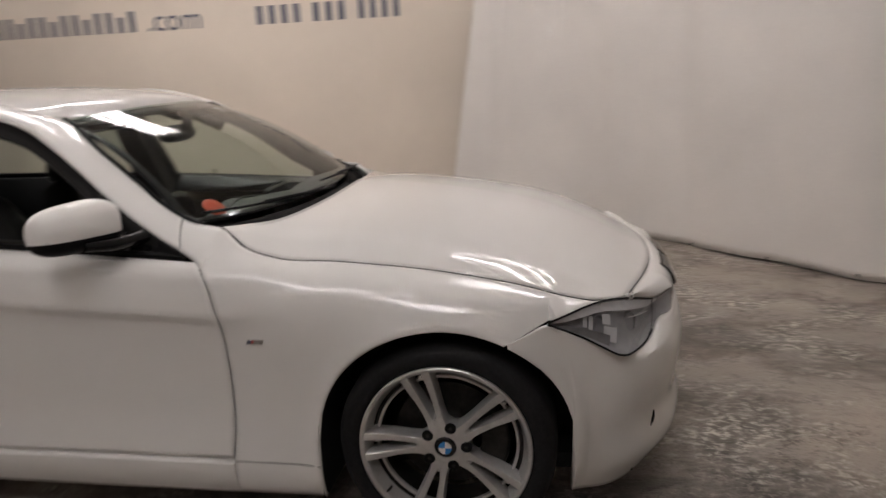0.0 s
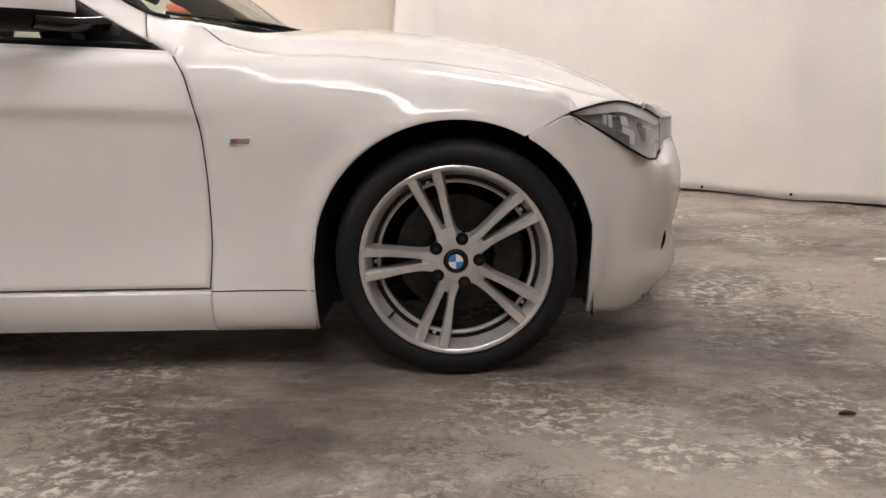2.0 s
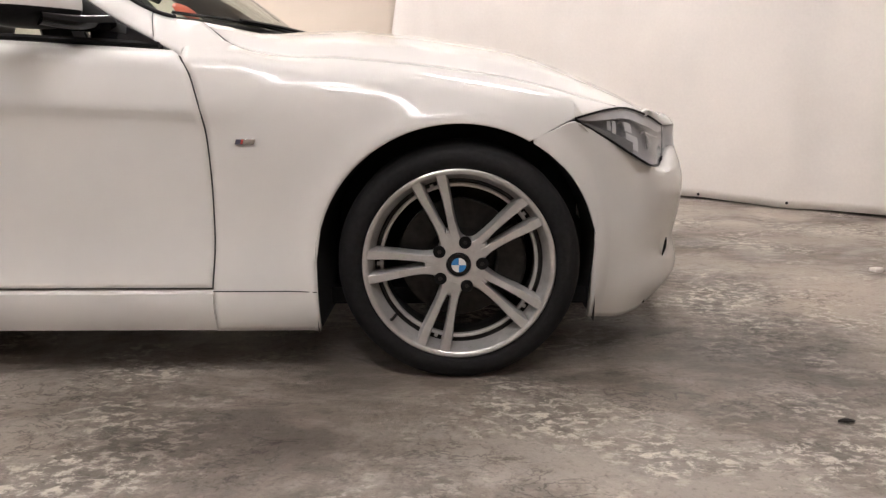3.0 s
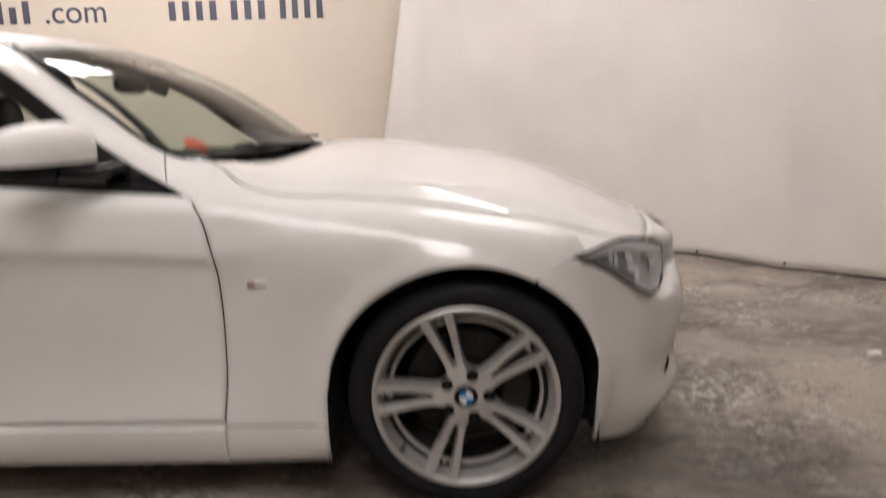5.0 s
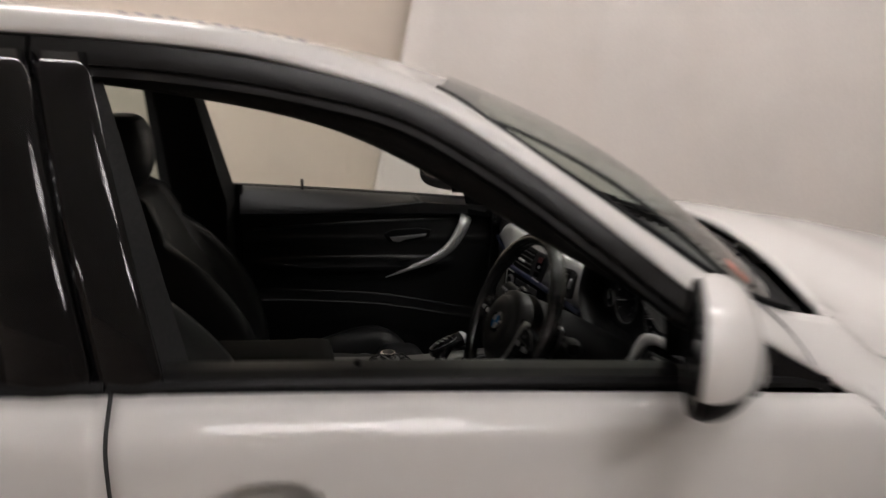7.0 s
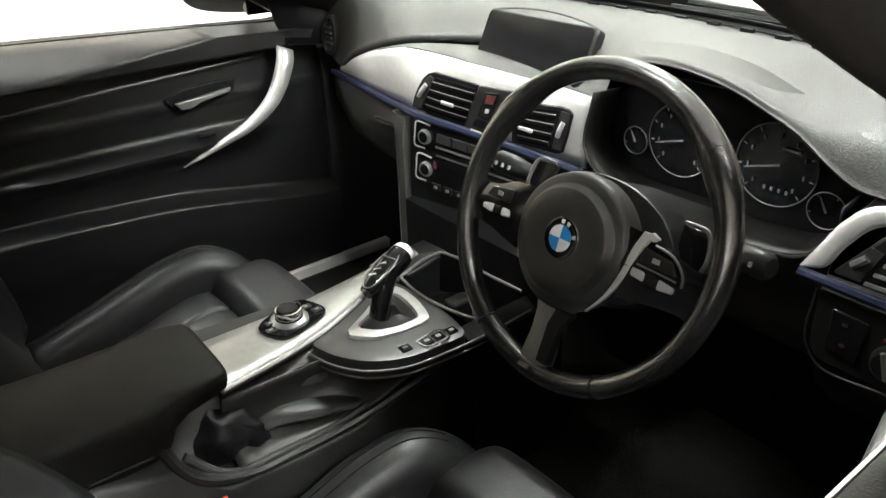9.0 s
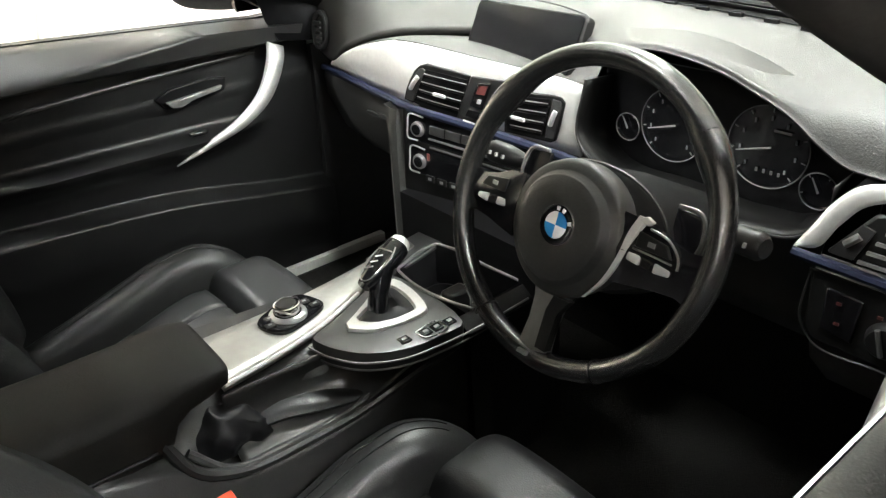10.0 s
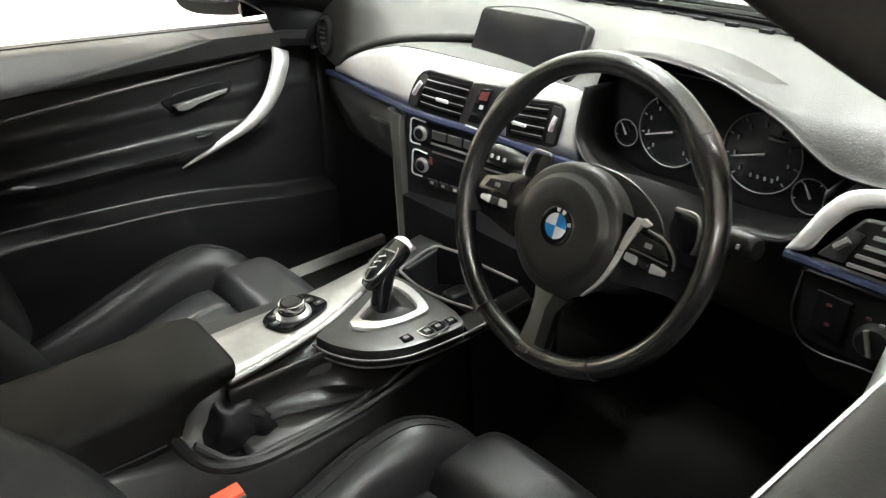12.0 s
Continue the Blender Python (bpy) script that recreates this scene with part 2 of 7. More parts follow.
def box(x0, x1, y0, y1, z0, z1, m=None):
    bm = bmesh.new()
    bmesh.ops.create_cube(bm, size=1)
    bmesh.ops.transform(bm, matrix=Matrix.Translation(((x0 + x1) / 2, (y0 + y1) / 2, (z0 + z1) / 2)) @ Matrix.Diagonal((x1 - x0, y1 - y0, z1 - z0, 1)), verts=bm.verts)
    if m is not None:
        bmesh.ops.transform(bm, matrix=m, verts=bm.verts)
    return bm


def lathe(profile, seg=48, m=None):
    """Turns rows of (radius, height along the axis z) about z."""
    bm = grid([[(r * math.cos(2 * math.pi * k / seg), r * math.sin(2 * math.pi * k / seg), z) for k in range(seg)] for r, z in profile], loop=True)
    if m is not None:
        bmesh.ops.transform(bm, matrix=m, verts=bm.verts)
    return bm


def plate(outline, depth, m=None, inset=0.0):
    """A flat plate: an outline of (x, y) thickened from z = 0 to depth; inset narrows its upper face."""
    n = len(outline)
    c = np.mean(outline, axis=0)
    rows = [[(x, y, 0) for x, y in outline]]
    if inset:
        rows.append([(x, y, depth - inset) for x, y in outline])
    k = 1 - inset / max(1e-6, np.max(np.linalg.norm(np.array(outline) - c, axis=1)))
    rows.append([(c[0] + (x - c[0]) * k, c[1] + (y - c[1]) * k, depth) for x, y in outline])
    bm = grid(rows, loop=True, cap=True)
    if m is not None:
        bmesh.ops.transform(bm, matrix=m, verts=bm.verts)
    return bm


def joined(bms):
    out = bmesh.new()
    for b in bms:
        me = bpy.data.meshes.new("tmp")
        b.to_mesh(me)
        b.free()
        out.from_mesh(me)
        bpy.data.meshes.remove(me)
    return out


def softened(pts, times=2):
    """A closed outline with its corners cut off, so that they round."""
    p = np.array(pts, float)
    for _ in range(times):
        q = np.roll(p, -1, axis=0)
        p = np.stack([0.78 * p + 0.22 * q, 0.22 * p + 0.78 * q], axis=1).reshape(-1, p.shape[1])
    return [tuple(r) for r in p]


def lerp(a, b, s):
    return a + (b - a) * s


def smooth(x):
    x = min(max(x, 0.0), 1.0)
    return x * x * (3 - 2 * x)


# ---- the room ----
def slab(name, x0, x1, y0, y1, z0, z1, material, label, category):
    ob = part(name, box(x0, x1, y0, y1, z0, z1), material, smooth=False)
    return tagged(ob, label, category, kind="structure")


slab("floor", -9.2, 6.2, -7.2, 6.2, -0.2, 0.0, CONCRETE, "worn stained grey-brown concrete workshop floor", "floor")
slab("ceiling", -9.2, 6.2, -7.2, 6.2, 3.7, 3.9, CEIL, "plain off-white painted ceiling with tube lights", "ceiling")
slab("wall_north", -9.0, 6.0, 4.2, 4.4, 0.0, 3.7, WALL, "beige painted plaster wall with dark lettering", "wall")
# south and west walls are out of view, coloured dark to lower the fill
slab("wall_south", -9.0, 6.0, -7.2, -7.0, 0.0, 3.7, LOW_BOUNCE_WALL, "unseen plain brown wall, darkened to cut bounce light", "wall")
slab("wall_west", -9.2, -9.0, -7.0, 4.2, 0.0, 3.7, LOW_BOUNCE_WALL, "unseen plain brown wall, darkened to cut bounce light", "wall")
slab("wall_east", 6.0, 6.2, -7.0, 4.2, 0.0, 3.7, WALL, "beige painted plaster wall", "wall")


def written(text, size, name, material, parent, m):
    """Flat raised lettering in the built-in font, as a mesh."""
    data = bpy.data.curves.new("tmp", "FONT")
    data.body, data.size, data.extrude = text, size, 0.003
    tmp = new("tmp", data)
    me = bpy.data.meshes.new_from_object(tmp.evaluated_get(bpy.context.evaluated_depsgraph_get()))
    bpy.data.objects.remove(tmp)
    bpy.data.curves.remove(data)
    me.transform(m)
    me.name = name
    me.materials.clear()
    me.materials.append(material)
    ob = new(name, me)
    ob.parent = parent
    return ob


def build_lettering():
    root = tagged(new("wall_lettering"), "row of dark blue-grey letters and bars on the beige wall", "lettering")
    groups = [(-5.45, 13, 0.125, 0.20), (-2.60, 4, 0.125, 0.17), (-2.03, 3, 0.125, 0.17), (-1.58, 4, 0.112, 0.17)]
    for x, count, step, tall in groups:
        for k in range(count):
            h = tall * (1.0 if (k * 7 + count) % 3 else 0.74) if count > 8 else tall
            x0 = x + k * step
            part("letter_bar", box(x0, x0 + step * 0.48, 4.194, 4.203, 1.875, 1.875 + h), INK, root, smooth=False)
    written(".com", 0.30, "lettering_text", INK, root, pose(-3.76, 4.198, 1.875, 90, 0, 0))


build_lettering()


def build_backdrop():
    """The white cloth that hangs slantwise across the corner, with eyelets in its hem."""
    line = path3([(-0.78, 4.17, 0), (-0.45, 4.02, 0), (0.3, 3.6, 0), (1.0, 3.0, 0), (1.5, 2.5, 0), (2.05, 1.97, 0), (2.55, 1.48, 0), (3.4, 0.6, 0), (4.3, -0.4, 0), (5.2, -1.6, 0)])
    rows = []
    for i in range(161):
        s = i / 160
        p, d = Vector(line(s)), (Vector(line(min(s + 0.01, 1))) - Vector(line(max(s - 0.01, 0)))).normalized()
        nrm = Vector((d.y, -d.x, 0))
        col = []
        for j in range(61):
            z = 0.012 + 3.6 * j / 60
            up = z / 3.6
            fold = 0.016 * math.sin(s * 61 + 1.3 * up) + 0.010 * math.sin(s * 143 + 3.0 * up + 1)
            fold += 0.035 * noise.noise((s * 9, up * 2.2, 0.3)) + 0.012 * noise.noise((s * 30, up * 6, 1.7)) * (1.2 - up)
            fold += 0.05 * math.exp(-((s - 0.10 - 0.02 * up) / 0.022) ** 2) + 0.03 * math.sin(s * 38 + 0.6) * math.exp(-((s - 0.2) / 0.14) ** 2)
            diag = 0.010 * math.sin(s * 46 + up * 9) * math.exp(-((s - 0.42) / 0.12) ** 2) * (1 - up)
            lean = 0.185 * z * max(0, 1 - s * 9)
            q = p + nrm * (fold + diag) + d * lean
            z += 0.006 * math.sin(s * 40) * (1 - up)
            col.append((q.x, min(q.y, 4.19), z))
        rows.append(col)
    ob = tagged(part("backdrop_curtain", grid(rows), CLOTH, thick=0.004), "white cloth backdrop curtain hanging to the concrete floor", "curtain")
    tagged(ob, kind="structure")
    for k in range(9):
        s = 0.305 + k * 0.0702
        p, d = Vector(line(s)), (Vector(line(s + 0.01)) - Vector(line(s - 0.01))).normalized()
        nrm = Vector((d.y, -d.x, 0))
        turn = Matrix.Translation(p + nrm * 0.062 + Vector((0, 0, 0.045))) @ nrm.to_track_quat("Z", "Y").to_matrix().to_4x4()
        part("eyelet", lathe([(0.0, 0.0), (0.005, 0.002), (0.009, 0.003), (0.010, 0.0)], 12, turn), BRAKE_AND_SHADE, ob)


build_backdrop()


# ---- ceiling lights ----
TUBE = glow("fluorescent_tube", (1.0, 0.96, 0.93), TUBE_POWER)


def build_light():
    root = tagged(new("ceiling_light"), "ceiling light with four white fluorescent tubes", "light", "ceiling tube lights")
    part("housing", box(-0.85, 0.85, -0.34, 0.34, -0.05, 0.0), CEIL, root, smooth=False)
    for y in (-0.27, -0.09, 0.09, 0.27):
        part("tube", lathe([(0.0, -0.75), (0.013, -0.75), (0.013, 0.75), (0.0, 0.75)], 8, Matrix.Translation((0, y, -0.065)) @ Matrix.Rotation(radians(90), 4, "Y")), TUBE, root)
    return root


light = build_light()
light.matrix_basis = pose(-4.6, 1.0, 3.7)
for x, y in [(-1.0, -2.45), (0.1, -3.6), (-2.4, 0.7), (0.9, 0.9), (-2.6, 2.5)]:
    copy_thing(light, pose(x, y, 3.7))


def build_batten():
    root = tagged(new("batten_light"), "long ceiling batten light with one white fluorescent tube", "light", "ceiling batten lights")
    part("housing", box(-0.98, 0.98, -0.05, 0.05, -0.05, 0.0), CEIL, root, smooth=False)
    part("tube", lathe([(0.0, -0.95), (0.019, -0.95), (0.019, 0.95), (0.0, 0.95)], 10, Matrix.Translation((0, 0, -0.072)) @ Matrix.Rotation(radians(90), 4, "Y")), TUBE, root)
    return root


batten = build_batten()
batten.matrix_basis = pose(-5.8, -5.6, 3.7)
copy_thing(batten, pose(-7.8, -5.6, 3.7))


def build_debris():
    """Small bits that lie on the concrete."""
    chip = plate([(0.028 * math.cos(a) * (1 + 0.3 * math.sin(3 * a)), 0.018 * math.sin(a)) for a in np.linspace(0, 2 * math.pi, 9, endpoint=False)], 0.016, Matrix.Translation((1.782, 0.278, 0.0)), 0.005)
    tagged(part("stone_chip", chip, CLOTH, smooth=False), "small pale stone chip lying on the concrete", "debris")
    rows = [[(0.908 + u, -1.144 + v * 0.009 * math.sin(math.pi * min(max((u + 0.02) / 0.04, 0.02), 0.98)), 0.002 + 0.006 * v * v) for v in (-1, -0.5, 0, 0.5, 1)] for u in np.linspace(-0.02, 0.02, 7)]
    tagged(part("dry_leaf", grid(rows), BRAKE_AND_SHADE, thick=0.0015), "small dark curled leaf lying on the concrete", "debris")


build_debris()

# ---- the car: outer skin ----
# x forward from the front axle, the driver sits on the side of negative y, z up from the floor
car = tagged(new("car"), "white four-door saloon car with silver alloy wheels, driver's window open", "car")

PLAN = curve([(-3.83, 0.45), (-3.79, 0.62), (-3.68, 0.75), (-3.45, 0.83), (-3.1, 0.885), (-2.81, 0.898), (-2.2, 0.905), (-1.6, 0.906), (-1.0, 0.905), (-0.6, 0.904),
              (-0.3, 0.902), (0.0, 0.896), (0.15, 0.884), (0.25, 0.862), (0.314, 0.838), (0.42, 0.79), (0.50, 0.745), (0.56, 0.69), (0.62, 0.605), (0.675, 0.50)])
NOSE = path3([(0.15, 0.884, 0), (0.25, 0.862, 0), (0.314, 0.838, 0), (0.42, 0.79, 0), (0.50, 0.745, 0), (0.56, 0.69, 0), (0.62, 0.605, 0), (0.675, 0.50, 0), (0.715, 0.36, 0), (0.742, 0.18, 0), (0.75, 0.0, 0)])
BELT = curve([(-3.6, 0.955), (-2.9, 0.96), (-1.885, 0.943), (-1.35, 0.922), (-0.745, 0.886), (-0.6, 0.875)])
EDGE = curve([(-0.70, 0.728, 0.957), (-0.682, 0.729, 0.953), (-0.61, 0.752, 0.90), (-0.51, 0.765, 0.868), (-0.31, 0.766, 0.855), (0.0, 0.76, 0.822), (0.22, 0.75, 0.78), (0.37, 0.736, 0.738), (0.43, 0.718, 0.724), (0.488, 0.666, 0.712), (0.526, 0.622, 0.702), (0.60, 0.565, 0.682), (0.68, 0.50, 0.66)])
CREASE = curve([(-3.6, 0.80), (-1.7, 0.768), (-1.14, 0.742), (-0.71, 0.722), (-0.4, 0.70), (-0.1, 0.65), (0.2, 0.57), (0.5, 0.50)])


def shoulder(x):
    return BELT(x) - 0.018 if x < -0.62 else lerp(BELT(-0.62) - 0.018, EDGE(x)[1] - 0.022, smooth((x + 0.62) / 0.2))


def inset(x, z):
    """How far the side lies inside the widest plan line at a height."""
    c, s = CREASE(x), shoulder(x)
    fade = 1 - smooth((x + 0.70) / 0.38)
    low = [(0.12, 0.06), (0.14, 0.036), (0.165, 0.025), (0.20, 0.018), (0.25, 0.019), (0.30, 0.0225), (0.36, 0.025), (0.48, 0.022), (c - 0.10, 0.010), (c, 0.0)]
    soft = [((c + s) / 2, 0.010), (s - 0.055, 0.020), (s - 0.025, 0.034), (s, 0.053), (s + 0.014, 0.068), (s + 0.03, 0.085)]
    crisp = [((c + s) / 2, 0.007), (s - 0.035, 0.0135), (s - 0.021, 0.0180), (s - 0.012, 0.0285), (s, 0.0455), (s + 0.014, 0.066), (s + 0.03, 0.088)]
    base = lerp(curve(low + soft)(z), curve(low + crisp)(z), fade)
    if z < c:
        base += 0.015 * fade * (1 - math.exp(-(c - z) / 0.014)) * smooth((z - 0.22) / 0.2)
    return base


def side(x, z):
    y = PLAN(x) - inset(x, z)
    flare = 0.0
    for ax in (0.0, -2.81):
        r = math.hypot(x - ax, z - 0.315)
        flare = max(flare, 0.012 * math.exp(-((r - 0.385) / 0.035) ** 2))
    return y + flare


def arch(x, ax=0.0, r=0.374):
    return 0.315 + math.sqrt(max(0.0, r * r - (x - ax) ** 2))


SHUT = curve([(0.14, -0.66), (0.254, -0.655), (0.357, -0.646), (0.462, -0.641), (0.593, -0.638), (0.707, -0.643), (0.77, -0.655), (0.838, -0.68), (0.868, -0.705), (0.90, -0.745)])
BSHUT = curve([(0.14, -1.70), (0.257, -1.705), (0.45, -1.718), (0.655, -1.733), (0.777, -1.742), (0.875, -1.75), (0.96, -1.752)])
GAP = 0.0026


def flip(rows, sd, low=True):
    """Puts rows on one side of the car; the window line of the far side lies a little lower."""
    def drop(p):
        if sd < 0 or not low:
            return 0.0
        return 0.034 * smooth((p[2] - 0.6) / 0.25) * (1 - smooth((p[2] - 1.0) / 0.25)) * smooth((-0.74 - p[0]) / 0.15)
    return [[(p[0], p[1] * sd, p[2] - drop(p)) for p in r] for r in rows]


RAIL = [(-0.6945, side(-0.6945, 0.859), 0.859, -0.685, 0.7345, 0.9538), (-0.752, 0.830, 0.892, -0.79, 0.718, 0.971), (-0.86, 0.806, 0.95, -0.889, 0.695, 1.017), (-0.96, 0.782, 1.012, -0.992, 0.655, 1.084),
        (-1.059, 0.754, 1.082, -1.07, 0.625, 1.133), (-1.158, 0.719, 1.152, -1.155, 0.592, 1.185), (-1.259, 0.686, 1.217, -1.23, 0.555, 1.234), (-1.363, 0.659, 1.272, -1.315, 0.52, 1.283), (-1.518, 0.640, 1.311, -1.50, 0.54, 1.338),
        (-1.668, 0.632, 1.330, -1.668, 0.572, 1.358), (-1.966, 0.629, 1.336, -1.966, 0.585, 1.366), (-2.3, 0.634, 1.319, -2.3, 0.59, 1.352), (-2.6, 0.649, 1.266, -2.6, 0.60, 1.30), (-2.75, 0.663, 1.212, -2.76, 0.60, 1.268)]
RAIL_LINE = curve([(i, *p) for i, p in enumerate(RAIL)])


def rail_row(t):
    """A row across the white strip from the wing over the windscreen pillar to the roof: outer edge, crown, inner edge, return."""
    q = RAIL_LINE(t)
    a, b = q[:3], q[3:]
    row = []
    for k in range(9):
        s = k / 8
        wing, up = smooth(1 - t / 2.4), 0.010 * math.sin(math.pi * s) * (1 - s)
        row.append(tuple(lerp(a, b, s) + lerp(np.array((0.0, 0.007, 0.013)) * math.sin(math.pi * s), np.array((0, 0, up)), wing)))
    return row + [tuple(b - np.array((0.008, 0.010, 0.012)))]


def build_fender(sd):
    rows, foot = [], []
    xs = sorted(set(list(np.linspace(-0.648, -0.3735, 18)) + list(np.linspace(-0.3735, 0.18, 40)) + list(np.linspace(0.18, 0.302, 8)) + list(np.linspace(0.302, 0.522, 12))))
    lamp_top = curve([(0.302, 0.842, 0.697), (0.355, 0.803, 0.711), (0.40, 0.760, 0.718), (0.448, 0.716, 0.7205), (0.526, 0.628, 0.702)])
    for x0 in xs:
        if x0 < -0.3736:
            zl = arch(-0.3735)
        elif x0 <= 0.18:
            zl = arch(x0)
        else:
            zl = lerp(arch(0.18), 0.697, (x0 - 0.18) / 0.122)
        xe = x0 - 0.037 * (1 - smooth((x0 + 0.648) / 0.09))
        ey, ez = EDGE(xe)
        row = []
        sh = shoulder(x0)
        if x0 <= 0.302:
            zl = min(zl, sh - 0.001)
            for j in range(25):
                z = lerp(zl, sh, j / 24)
                x = x0 + (SHUT(z) + GAP - (-0.648)) * (1 - smooth((x0 + 0.648) / 0.2))
                row.append((x, side(x, z), z))
            a = np.array(row[-1])
            foot_z = min(zl, ez - 0.03)
        else:
            a = np.array((x0, *lamp_top(x0)))
            row = [tuple(a)] * 25
        e = np.array((xe, ey + 0.0055, ez))
        for j in range(1, 9):
            s = j / 8
            mid = lerp(a, e, s)
            mid[2] += (lerp(0.010, 0.024, smooth((x0 + 0.60) / 0.35)) if x0 <= 0.302 else 0.004) * math.sin(math.pi * s) * (1 - s)
            row.append(tuple(mid))
        if x0 <= 0.302:
            # towards the nose the wing rolls in one sweep from the flank to the bonnet edge
            za = min(max(ez - 0.115, foot_z + 0.045), ez - 0.03)
            ya, slope = side(x0, za), (side(x0, za) - side(x0, za - 0.012)) / 0.012
            lift, span = 0.62 * (ez - za), 0.62 * (ya - e[1])
            sweep = []
            for j in range(33):
                if j <= 14:
                    z = lerp(foot_z, za, j / 14)
                    sweep.append((x0, side(x0, z), z))
                else:
                    t = (j - 14) / 18
                    p = [np.array((ya, za)), np.array((ya + slope * lift, za + lift)), np.array((e[1] + 0.95 * span, e[2] - 0.30 * span)), np.array((e[1], e[2]))]
                    q = (1 - t) ** 3 * p[0] + 3 * t * (1 - t) ** 2 * p[1] + 3 * t * t * (1 - t) * p[2] + t ** 3 * p[3]
                    sweep.append((lerp(x0, e[0], t), q[0], q[1]))
            w = smooth((x0 + 0.62) / 0.30)
            row = [tuple(lerp(np.array(p), np.array(q), w)) for p, q in zip(row, sweep)]
        rows.append(row)
        if x0 < -0.3734:
            foot.append([(x0 + (SHUT(z) + GAP + 0.648) * (1 - smooth((x0 + 0.648) / 0.2)), side(x0 + (SHUT(z) + GAP + 0.648) * (1 - smooth((x0 + 0.648) / 0.2)), z), z) for z in np.linspace(0.136, arch(-0.3735), 14)])
    base = [rail_row(t)[:9] for t in np.linspace(1.25, 0, 12)]
    skin = joined([grid(flip(rows, sd)), grid(flip(foot, sd)), grid(flip(base, sd))])
    bmesh.ops.remove_doubles(skin, verts=skin.verts, dist=0.0025)
    part("fender", skin, PAINT, car, "white front wing panel", thick=0.012 if sd < 0 else -0.012)


def bonnet_z(x, v):
    """Height of the bonnet: a steep flank up to a soft ridge, then a flatter crown."""
    crown = curve([(-0.69, 0.045), (-0.47, 0.113), (-0.2, 0.116), (0.0, 0.112), (0.2, 0.112), (0.35, 0.101), (0.5, 0.070), (0.6, 0.045), (0.68, 0.04)])(x)
    flank = 0.030 * smooth((0.62 - x) / 0.35) * smooth((x + 0.72) / 0.12)
    u = (1 - abs(v)) / 0.135
    f = u if u < 0.8 else 0.8 + 0.2 * (1 - math.exp(-(u - 0.8) / 0.2))
    return EDGE(x)[1] + flank * f + (crown - flank) * (1 - abs(v) ** 1.6)


def build_bonnet():
    rows = []
    for i in range(101):
        v = -1 + i / 50
        xr, xf = -0.47 - 0.212 * abs(v) ** 2, 0.648 - 0.122 * abs(v) ** 2.2
        row = []
        for j in range(49):
            x = lerp(xr, xf, j / 48)
            row.append((x, v * (EDGE(x)[0] - 0.0055), bonnet_z(x, v)))
        rows.append(row)
    part("bonnet", grid(rows), PAINT, car, "white bonnet with soft raised ridges", thick=0.014)
    for sd in (-1, 1):
        # dark tube that paints the shade down the bonnet gap
        part("bonnet_gap_shade", tube([(x, (EDGE(x)[0] - 0.003) * sd, EDGE(x)[1] - 0.0042) for x in np.linspace(-0.68, 0.46, 30)], 0.0050, 6, 60), GAP_SHADE, car)


def bumper_top(x):
    return curve([(0.15, 0.64), (0.18, 0.647), (0.25, 0.672), (0.302, 0.690), (0.36, 0.658), (0.402, 0.630), (0.46, 0.588), (0.505, 0.560), (0.55, 0.543), (0.60, 0.535), (0.66, 0.548), (0.76, 0.57)])(x)


# lower and upper edge of the headlight, from its outer corner to the grille
LAMP_BOT = curve([(0.300, 0.842, 0.694), (0.402, 0.797, 0.638), (0.455, 0.781, 0.605), (0.498, 0.768, 0.580), (0.522, 0.740, 0.568), (0.56, 0.665, 0.558), (0.602, 0.556, 0.557), (0.628, 0.502, 0.590), (0.691, 0.386, 0.594), (0.75, 0.0, 0.594)])
LAMP_TOP = curve([(0.300, 0.842, 0.696), (0.355, 0.803, 0.708), (0.40, 0.760, 0.7155), (0.448, 0.714, 0.718), (0.526, 0.624, 0.699), (0.572, 0.568, 0.681), (0.611, 0.513, 0.662), (0.691, 0.370, 0.654)])


